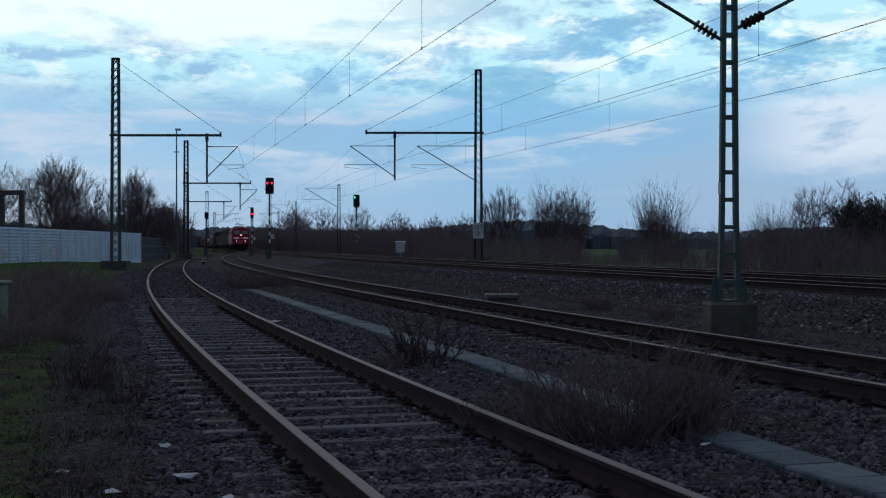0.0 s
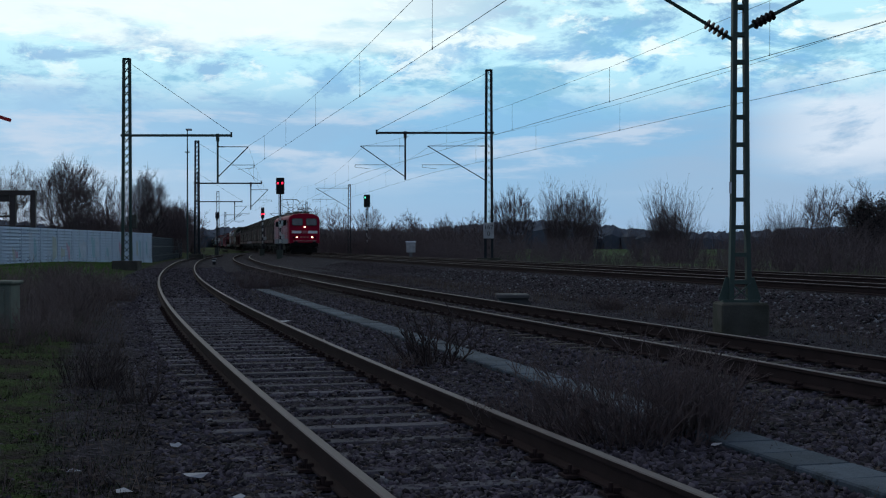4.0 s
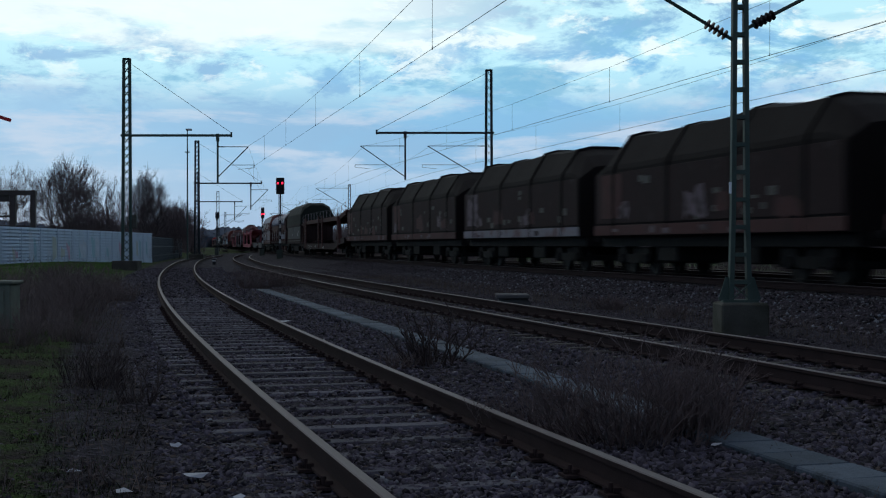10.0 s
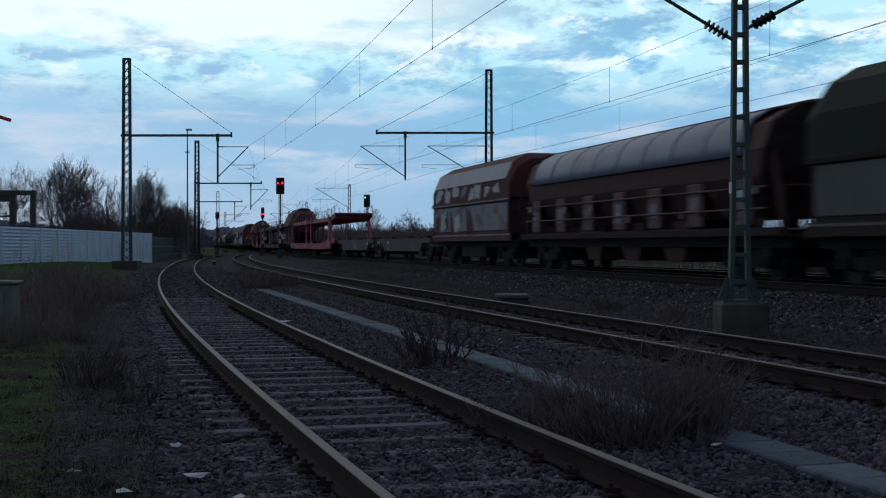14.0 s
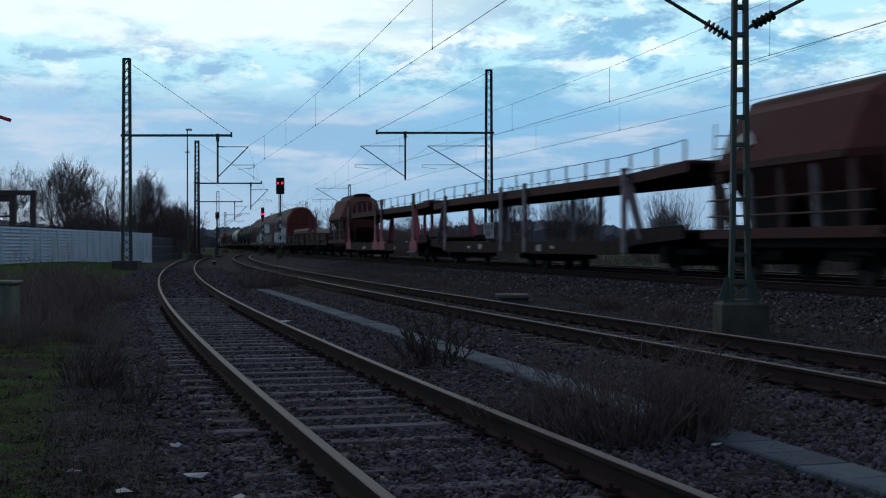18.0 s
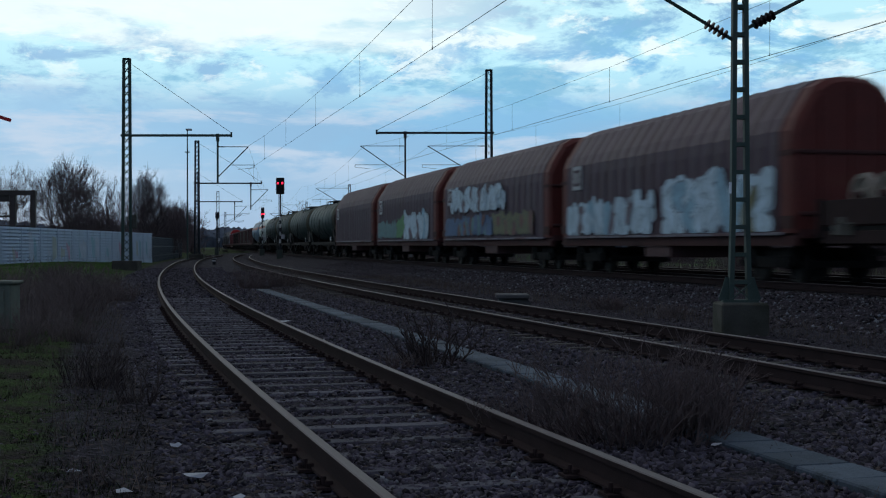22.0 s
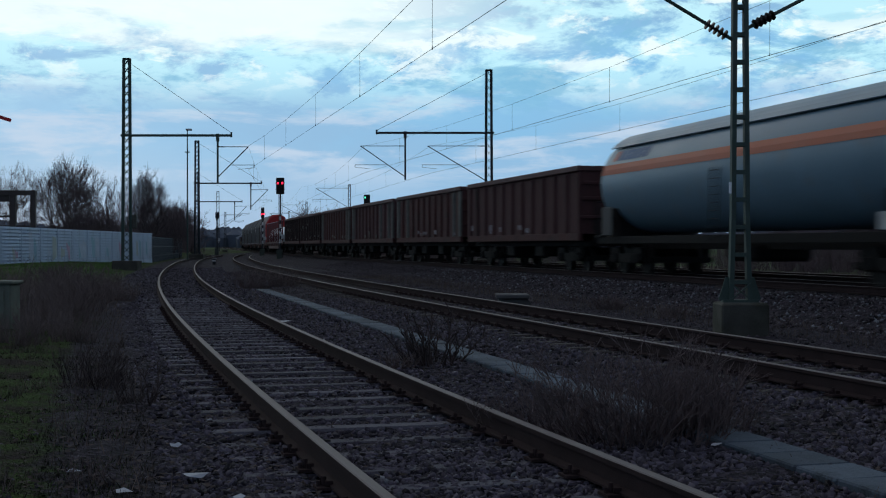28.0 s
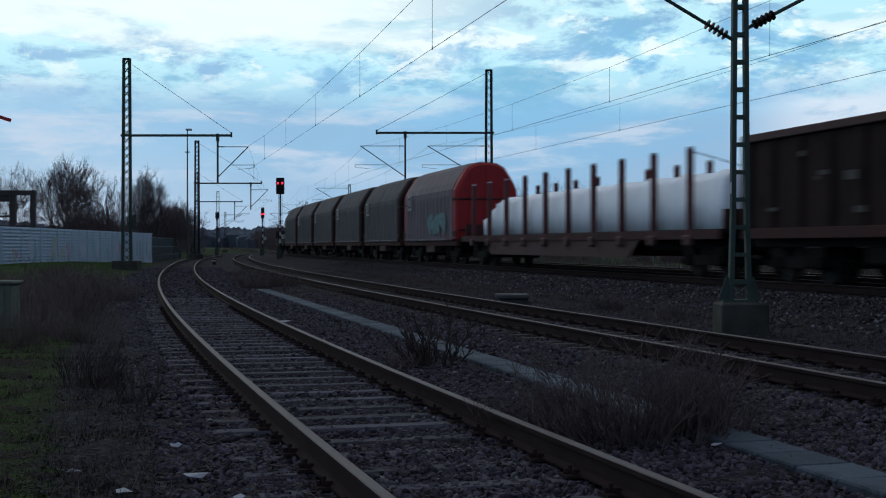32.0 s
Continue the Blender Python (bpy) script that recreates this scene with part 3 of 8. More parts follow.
def buffers(root, half):
    """Four buffers, the hooks and the hoses at both ends of a vehicle."""
    def build(bm):
        rod(bm, (0, 0, 0), (0.38, 0, 0), 0.1, 10)
        rod(bm, (0.3, 0, 0), (0.58, 0, 0), 0.07, 10)
        rod(bm, (0.58, 0, 0), (0.62, 0, 0), 0.22, 14)

    def hook(bm):
        box(bm, 0, 0.4, -0.04, 0.04, -0.06, 0.06, 0.01)
        rod(bm, (0.2, 0.25, 0.05), (0.32, 0.25, -0.5), 0.03, 6)
        rod(bm, (0.32, -0.02, 0), (0.4, 0.0, -0.35), 0.03, 6)
    for sx in (-1, 1):
        for sy in (-1, 1):
            m = T(sx * (half - 0.62), sy * 0.875, 1.05) @ Matrix.Rotation(0 if sx > 0 else math.pi, 4, "Z")
            put("buffer", root, m, "buffer", build, UNDER)
        put("coupling", root, T(sx * (half - 0.62), 0, 1.05) @ Matrix.Rotation(0 if sx > 0 else math.pi, 4, "Z"), "hook", hook, UNDER)


def axle_guard(root, x, r=0.46):
    def build(bm):
        for sy in (-1, 1):
            y = sy * 0.98
            for d in (-1, 1):
                bar(bm, (d * 0.5, y, 1.0), (d * 0.16, y, 0.42), 0.12, 0.03)
            box(bm, -0.14, 0.14, y - 0.1, y + 0.1, 0.34, 0.6, 0.03)
            for k in range(4):
                box(bm, -0.75 + k * 0.12, 0.75 - k * 0.12, y - 0.05, y + 0.05, 0.64 + k * 0.022, 0.66 + k * 0.022)
    put("axle_guard", root, T(x), "axle_guard", build, UNDER)
    wheelset(root, x, r)


def vehicle(name, a, b, label, group=""):
    root = tagged(new(name), label, "locomotive" if name == "locomotive" else "freight wagon", group)
    TRAIN.append((root, (a + b) / 2))
    return root, (a - b) / 2


def marks(root, rng, x0, x1, z0, z1, n, y=-1.46, mt=None):
    """Unreadable white stencils and plates, as small flat bars on the side."""
    for k in range(n):
        w, h = rng.uniform(0.15, 0.5), rng.uniform(0.08, 0.24)
        x, z = rng.uniform(x0, x1 - w), rng.uniform(z0, z1 - h)
        bx("stencil", root, mt or OFFWHITE, x, x + w, y - 0.006, y, z, z + h)


def side_shape(root, rng, pts, y, mt, name="graffiti"):
    """A thin painted patch with an uneven outline; pts are (x, z) corners."""
    bm = bmesh.new()
    out = []
    for (xa, za), (xb, zb) in zip(pts, pts[1:] + pts[:1]):
        n = max(2, int(math.hypot(xb - xa, zb - za) / 0.22))
        for k in range(n):
            f = k / n
            out.append((xa + (xb - xa) * f + rng.uniform(-0.1, 0.1), za + (zb - za) * f + rng.uniform(-0.1, 0.1)))
    vs = [bm.verts.new((x, y(z) if callable(y) else y, z)) for x, z in out]
    f = bm.faces.new(vs)
    bmesh.ops.triangulate(bm, faces=[f])
    return part(name, bm, mt, root)


def graffiti(root, rng, x0, x1, z0, z1, y, fills, line, n=None):
    """Unreadable spray painting: a soft-edged ground, then fat looping strokes with a darker rim."""
    H = z1 - z0
    n = n or max(3, int((x1 - x0) / (H * 0.42)))
    step = (x1 - x0) / n
    tones = list(dict.fromkeys(fills)) + [line]
    mesh = {m: bmesh.new() for m in tones}
    depth = 0

    def disc(mt, cx, cz, r, sides=9):
        nonlocal depth
        depth += 1
        a = rng.uniform(0, 1)
        mesh[mt].faces.new([mesh[mt].verts.new((min(x1 + 0.15, max(x0 - 0.15, cx + r * math.cos(a + 6.2832 * i / sides))), y - 0.00006 * depth, min(3.38, max(1.16, cz + r * math.sin(a + 6.2832 * i / sides))))) for i in range(sides)])
    ground = fills[0]
    for k in range(n * 5):
        disc(ground, x0 + (x1 - x0) * (k + rng.random()) / (n * 5), z0 + H * rng.uniform(0.2, 0.7), H * rng.uniform(0.16, 0.34), 12)
    for c in range(n):
        a, b = rng.choice(((1, 2), (2, 1), (1, 1), (2, 3))), rng.uniform(0.5, 2.6)
        p, q = rng.uniform(0, 6.28), rng.uniform(0, 6.28)
        hz = H * rng.uniform(0.62, 0.95)
        arc = rng.uniform(3.4, 5.8)
        pts = [(x0 + (c + 0.5 + 0.42 * math.sin(a[0] * t + p)) * step, z0 + 0.06 * H + hz * (0.5 + 0.5 * math.sin(a[1] * t * 0.5 + q))) for t in [arc * k / 15 for k in range(16)]]
        w = H * rng.uniform(0.10, 0.16)
        fill = fills[c % len(fills)] if rng.random() < 0.75 else fills[0]
        for mt, r in ((line, w * 1.14), (fill, w)):
            for cx, cz in pts:
                disc(mt, cx, cz, r)
    for mt, bm in mesh.items():
        if len(bm.faces):
            part("graffiti_patch", bm, mt, root)
        else:
            bm.free()


# -- locomotive --


def locomotive(a, b):
    root, h = vehicle("locomotive", a, b, "red six-axle electric locomotive with lit headlamps hauling the goods train")
    E = 9.12
    w = 1.5
    half = [(w, 1.05), (w, 3.36), (1.45, 3.56), (1.30, 3.73), (1.0, 3.85), (0.5, 3.92)]
    ring = half + [(-y, z) for y, z in reversed(half)]

    def section(x, sy, top, zlean=0.0):
        return [(x - max(0.0, z - 2.35) * zlean, y * sy, 1.05 + (z - 1.05) * top) for y, z in ring]
    bm = bmesh.new()
    loft(bm, [section(-E, 0.945, 0.985, -0.22), section(-E + 0.09, 0.978, 0.995, -0.21), section(-E + 0.5, 1.0, 1.0, -0.10), section(-E + 1.1, 1.0, 1.0), section(E - 1.1, 1.0, 1.0), section(E - 0.5, 1.0, 1.0, 0.10), section(E - 0.09, 0.978, 0.995, 0.21), section(E, 0.945, 0.985, 0.22)])
    bm.faces.ensure_lookup_table()
    body = part("body", bm, LOCO_RED, root)
    # grey skirt along both sides, ribs, window band
    for sy in (-1, 1):
        y0, y1 = sorted((sy * 1.500, sy * 1.516))
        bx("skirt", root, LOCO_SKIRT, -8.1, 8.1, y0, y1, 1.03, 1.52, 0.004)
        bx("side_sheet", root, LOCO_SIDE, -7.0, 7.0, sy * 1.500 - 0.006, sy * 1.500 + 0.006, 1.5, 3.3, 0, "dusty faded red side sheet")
        for z in (1.72, 2.06, 2.38, 2.66):
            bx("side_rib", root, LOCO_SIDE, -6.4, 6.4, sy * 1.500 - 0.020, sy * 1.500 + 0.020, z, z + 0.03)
            # dark strip below each rib draws the rib's shade as colour
            bx("side_groove", root, SIDE_BLACK, -6.4, 6.4, sy * 1.500 - 0.009, sy * 1.500 + 0.009, z - 0.012, z)
        bx("side_window", root, GLASS, -7.5 + 1.3 - 0.5, -3.0, sy * 1.500 - 0.012, sy * 1.500 + 0.012, 2.80, 3.36, 0.004)
        bx("side_window", root, GLASS, 2.75, 6.7, sy * 1.500 - 0.012, sy * 1.500 + 0.012, 2.80, 3.36, 0.004)
        bx("window_strip", root, LOCO_ROOF, -3.0, 2.75, sy * 1.500 - 0.010, sy * 1.500 + 0.010, 2.76, 3.40)
        for k in range(4):
            x = -2.92 + k * 1.43
            bx("vent_pane", root, VENT, x, x + 1.22, sy * 1.500 - 0.014, sy * 1.500 + 0.014, 2.80, 3.36, 0.004, "pale louvred vent pane")
        for sx in (-1, 1):
            d = bx("cab_door", root, LOCO_RED if sx > 0 else VENT, sx * 7.55 - 0.36, sx * 7.55 + 0.36, sy * 1.492 - 0.016, sy * 1.492 + 0.016, 1.55, 3.34, 0.01)
            bx("door_window", d, GLASS, sx * 7.55 - 0.2, sx * 7.55 + 0.2, sy * 1.508 - 0.012, sy * 1.508 + 0.012, 2.6, 3.2, 0.01)
            for dx in (-0.46, 0.46):
                bm = bmesh.new()
                x = sx * 7.55 + dx
                rod(bm, (x, sy * 1.56, 1.5), (x, sy * 1.56, 3.0), 0.02, 6)
                for z in (1.5, 3.0):
                    rod(bm, (x, sy * 1.48, z), (x, sy * 1.56, z), 0.02, 6)
                part("handrail", bm, OFFWHITE, root, "pale grab rail beside the cab door")
            for k in range(3):
                bx("step", root, UNDER, sx * 7.55 - 0.25, sx * 7.55 + 0.25, sy * 1.40 - 0.12, sy * 1.40 + 0.12, 0.35 + k * 0.28, 0.38 + k * 0.28)
        bx("emblem", root, OFFWHITE, -2.0, -1.6, sy * 1.519 - 0.004, sy * 1.519 + 0.004, 2.06, 2.32)
    # the two fronts
    for sx in (-1, 1):
        def fx(z):
            return sx * (E + 0.012 - max(0.0, z - 2.35) * 0.22)
        for sy in (-1, 1):
            for nm, mt, y0, y1, z0, z1, pad, rc in (("window_seal", LOCO_ROOF, 0.14, 1.20, 2.74, 3.44, 0.004, 0.16), ("windscreen", SCREEN, 0.19, 1.15, 2.79, 3.39, 0.010, 0.13), ("front_panel", PANEL_WHITE, 0.32, 1.22, 2.00, 2.25, 0.008, 0.02)):
                bm = bmesh.new()
                ring = []
                for cy, cz, a0 in ((y1 - rc, z1 - rc, 0), (y0 + rc, z1 - rc, 90), (y0 + rc, z0 + rc, 180), (y1 - rc, z0 + rc, 270)):
                    ring += [(sy * (cy + rc * math.cos(radians(a0 + q))), cz + rc * math.sin(radians(a0 + q))) for q in (0, 30, 60, 90)]
                loft(bm, [[(fx(z) + sx * d, y, z) for y, z in ring] for d in (-0.04, pad)])
                part(nm, bm, mt, root)
            for y, r, mt, nm in ((0.72, 0.078, LAMP_ON if sx > 0 else GLASS, "headlamp"), (1.0, 0.10, GLASS, "tail_lamp")):
                bm = bmesh.new()
                rod(bm, (sx * (E - 0.05), sy * y, 1.62), (sx * (E + 0.06), sy * y, 1.62), r, 16)
                part(nm, bm, mt, root, "glowing lower headlamp" if mt is LAMP_ON else "")
            bm = bmesh.new()
            bar(bm, (fx(2.75) + sx * 0.05, sy * 0.65, 2.74), (fx(3.1) + sx * 0.05, sy * 0.45, 3.15), 0.02, 0.015)
            part("wiper", bm, BLACK, root)
        bm = bmesh.new()
        rod(bm, (fx(2.62) - sx * 0.05, 0, 2.62), (fx(2.62) + sx * 0.05, 0, 2.62), 0.085, 16)
        part("headlamp", bm, LAMP_ON if sx > 0 else GLASS, root, "glowing upper headlamp" if sx > 0 else "")
        bx("emblem", root, PALE_RED, sx * E - 0.016, sx * E + 0.016, -0.20, 0.20, 1.99, 2.25)
        for k in range(3):
            bx("number_bar", root, PALE_RED, sx * E - 0.016, sx * E + 0.016, -0.42 + k * 0.3, -0.2 + k * 0.3, 1.58, 1.70)
        bx("buffer_beam", root, UNDER, sx * (E - 0.2) - 0.16, sx * (E - 0.2) + 0.26, -1.28, 1.28, 0.72, 1.12, 0.04)
        bx("apron", root, LOCO_RED, sx * (E - 0.16) - 0.14, sx * (E - 0.16) + 0.12, -1.26, 1.26, 1.12, 1.34, 0.03)
        for y in (-0.55, -0.3, 0.3, 0.55):
            bm = bmesh.new()
            tube(bm, [(sx * (E + 0.05), y, 0.95), (sx * (E + 0.2), y + 0.02, 0.8), (sx * (E + 0.22), y + 0.05, 0.55), (sx * (E + 0.12), y + 0.06, 0.42)], 0.028, 6)
            part("air_hose", bm, BLACK, root)
        bm = bmesh.new()
        rod(bm, (sx * (E + 0.03), -1.1, 1.28), (sx * (E + 0.1), -1.1, 1.28), 0.02, 6)
        rod(bm, (sx * (E + 0.1), -1.1, 1.28), (sx * (E + 0.1), 1.1, 1.28), 0.02, 6)
        rod(bm, (sx * (E + 0.03), 1.1, 1.28), (sx * (E + 0.1), 1.1, 1.28), 0.02, 6)
        part("shunter_rail", bm, OFFWHITE, root)
        bm = bmesh.new()
        pr = [(-1.2, 0.18), (1.2, 0.18), (1.2, 0.62), (-1.2, 0.62)]
        extrude(bm, pr, sx * (E - 0.25), sx * (E + 0.02))
        part("snow_plough", bm, UNDER, root)
    # roof
    bx("roof_hatch", root, LOCO_ROOF, -4.4, -0.9, -0.85, 0.85, 3.78, 4.24, 0.16)
    bx("roof_hatch", root, LOCO_ROOF, -0.6, 3.2, -0.9, 0.9, 3.78, 4.06, 0.12)
    for x in (-7.9, -7.2, -4.9, 3.9, 4.6, 7.9):
        for y in (-0.5, 0.5):
            bm = bmesh.new()
            rod(bm, (x, y, 3.76), (x, y, 4.1), 0.05, 8)
            for k in range(4):
                rod(bm, (x, y, 3.82 + k * 0.07), (x, y, 3.85 + k * 0.07), 0.09, 10)
            part("roof_insulator", bm, INSUL, root)
    bm = bmesh.new()
    rod(bm, (-7.9, -0.5, 4.12), (7.9, -0.5, 4.12), 0.02, 6)
    part("roof_conductor", bm, WIRE, root)

    def panto(x, zt, s):
        """A half-scissor collector whose head stands at height zt."""
        bm = bmesh.new()
        for y in (-0.75, 0.75):
            rod(bm, (x - 0.9, y, 4.12), (x + 0.9, y, 4.12), 0.035, 6)
        for dx in (-0.9, 0.9):
            rod(bm, (x + dx, -0.75, 4.12), (x + dx, 0.75, 4.12), 0.035, 6)
            for y in (-0.6, 0.6):
                rod(bm, (x + dx, y, 3.75), (x + dx, y, 4.12), 0.06, 8)
        lift = (zt - 4.2)
        k = max(0.25, lift * 0.45)
        kx = x + s * (1.35 if lift < 0.6 else 0.95)
        hx = x - s * (0.55 if lift < 0.6 else 0.15)
        for y in (-0.35, 0.35):
            rod(bm, (x - s * 0.55, y, 4.15), (kx, y * 0.6, 4.15 + k), 0.035, 6)
            rod(bm, (kx, y * 0.6, 4.15 + k), (hx, y, zt - 0.06), 0.028, 6)
        rod(bm, (kx, -0.25, 4.15 + k), (kx, 0.25, 4.15 + k), 0.035, 6)
        for dx in (-0.18, 0.18):
            pts = [(-0.95, -0.22), (-0.78, -0.05), (-0.55, 0.0), (0.55, 0.0), (0.78, -0.05), (0.95, -0.22)]
            for (ya, za), (yb, zb) in zip(pts, pts[1:]):
                rod(bm, (hx + dx, ya, zt + za), (hx + dx, yb, zt + zb), 0.022, 6)
        rod(bm, (hx - 0.18, 0.35, zt - 0.05), (hx + 0.18, 0.35, zt - 0.05), 0.02, 6)
        rod(bm, (hx - 0.18, -0.35, zt - 0.05), (hx + 0.18, -0.35, zt - 0.05), 0.02, 6)
        part("pantograph", bm, BLACK, root, "raised current collector on the rear roof" if lift > 0.6 else "folded current collector on the front roof")
    panto(6.2, 4.50, -1)
    panto(-6.2, 5.78, 1)
    for x in (-4.9, 4.9):
        bm = bmesh.new()
        for sy in (-1, 1):
            box(bm, -2.9, 2.9, sy * 1.12 - 0.08, sy * 1.12 + 0.08, 0.62, 0.86, 0.03)
            for d in (-2.0, 0.0, 2.0):
                box(bm, d - 0.24, d + 0.24, sy * 1.16 - 0.12, sy * 1.16 + 0.12, 0.42, 0.86, 0.03)
                for e in (-0.42, 0.42):
                    rod(bm, (d + e, sy * 1.14, 0.5), (d + e, sy * 1.14, 0.92), 0.1, 8)
        box(bm, -2.6, 2.6, -0.9, 0.9, 0.55, 0.95)
        bg = part("bogie", bm, UNDER, root)
        bg.matrix_basis = T(x)
        for d in (-2.0, 0.0, 2.0):
            wheelset(bg, d, 0.62)
    bx("equipment_box", root, UNDER, -1.4, 1.4, -1.2, 1.2, 0.4, 1.05, 0.04)
    buffers(root, h)


# -- hooded wagons --


def hood_ring(x, w, zs, zt, top=0.62, swell=1.0):
    """Cross-section of a covered wagon: upright sides, bevelled shoulders."""
    half = [(w, 1.12), (w, zs - 0.12), (w * 0.97, zs + 0.02), (w * top, zs + (zt - zs) * 0.88), (w * 0.3, zt)]
    return [(x, y * swell, z) for y, z in half] + [(x, -y * swell, z) for y, z in reversed(half)]


SCRAWLED = mat("scrawled_pale_plate", (0.115, 0.085, 0.095), 0.8, 0, 0.6, 2.2, 9, 0.1, stain=(0.035, 0.022, 0.022), stain_cut=0.47, stain_scale=2.6)


def black_hood(a, b, rng, i):
    root, h = vehicle("hooded_wagon", a, b, "dark sooty four-axle covered wagon with humped black tarpaulin hood", "black covered wagons")
    e = h - 0.75
    cuts = [-e, -e + 1.6, -e + 5.6, e - 5.6 + 0.4, e - 1.7, e]
    bm = bmesh.new()
    rings = []
    hs = [3.55, 4.22, 4.16, 4.24, 4.12, 3.42]
    for k, x in enumerate(cuts):
        rings.append(hood_ring(x, 1.45, 3.22 if 0 < k < 5 else 3.0, hs[k] + rng.uniform(-0.03, 0.03)))
        if k < 5:
            xm = (x + cuts[k + 1]) / 2
            rings.append(hood_ring(xm, 1.45, 3.2, (hs[k] + hs[k + 1]) / 2 - (0.05 if 0 < k < 4 else -0.06)))
    loft(bm, rings)
    part("hood", bm, TARP_BLACK, root)
    for k, x in enumerate(cuts[1:-1]):
        bm = bmesh.new()
        loft(bm, [hood_ring(x - 0.08, 1.50, 3.24, hs[k + 1] + 0.05), hood_ring(x + 0.08, 1.50, 3.24, hs[k + 1] + 0.05)])
        part("hood_rib", bm, TARP_BLACK, root)
    bx("side_wall", root, SIDE_BLACK, -e + 0.1, e - 0.1, -1.475, -1.45, 1.5, 3.0, 0.005)
    bx("side_wall", root, SIDE_BLACK, -e + 0.1, e - 0.1, 1.45, 1.475, 1.5, 3.0, 0.005)
    for sy in (-1, 1):
        bx("sill", root, PALE if i == 3 else BROWN, -e, e, sy * 1.47 - 0.03, sy * 1.47 + 0.03, 1.14, 1.44, 0.01, "sill board with worn pale paint")
    bx("side_panel", root, SCRAWLED if i % 3 == 0 else BROWN, -e + 0.6, -e + 2.3, -1.486, -1.476, 1.65, 2.95, 0, "pale scrawled plate on the wagon side")
    marks(root, rng, -e + 2.6, e - 0.5, 1.5, 2.1, 4, -1.476, FAINT)
    marks(root, rng, -e + 0.5, e - 0.5, 1.5, 2.9, 9, -1.477, FAINT)
    for k in range(5):
        x, w, z = rng.uniform(-e + 0.5, e - 2.0), rng.uniform(0.5, 1.4), rng.uniform(1.5, 1.7)
        side_shape(root, rng, [(x, z), (x + w, z), (x + w * 0.9, z + rng.uniform(0.3, 0.8)), (x + 0.15, z + rng.uniform(0.3, 0.8))], -1.488 - 0.001 * k, SCRAWLED if k % 2 else BROWN, "paint_patch")
    marks(root, rng, -e + 0.5, e - 0.5, 1.17, 1.4, 6, -1.502, SCRAWLED)
    bx("underframe", root, UNDER, -e, e, -1.2, 1.2, 0.82, 1.14)
    for x in (-2.5, 2.2):
        bx("brake_box", root, UNDER, x - 0.7, x + 0.7, -1.15, 1.15, 0.4, 0.84, 0.04)
    for x in (-h + 3.0, h - 3.0):
        bogie(root, x)
    buffers(root, h)




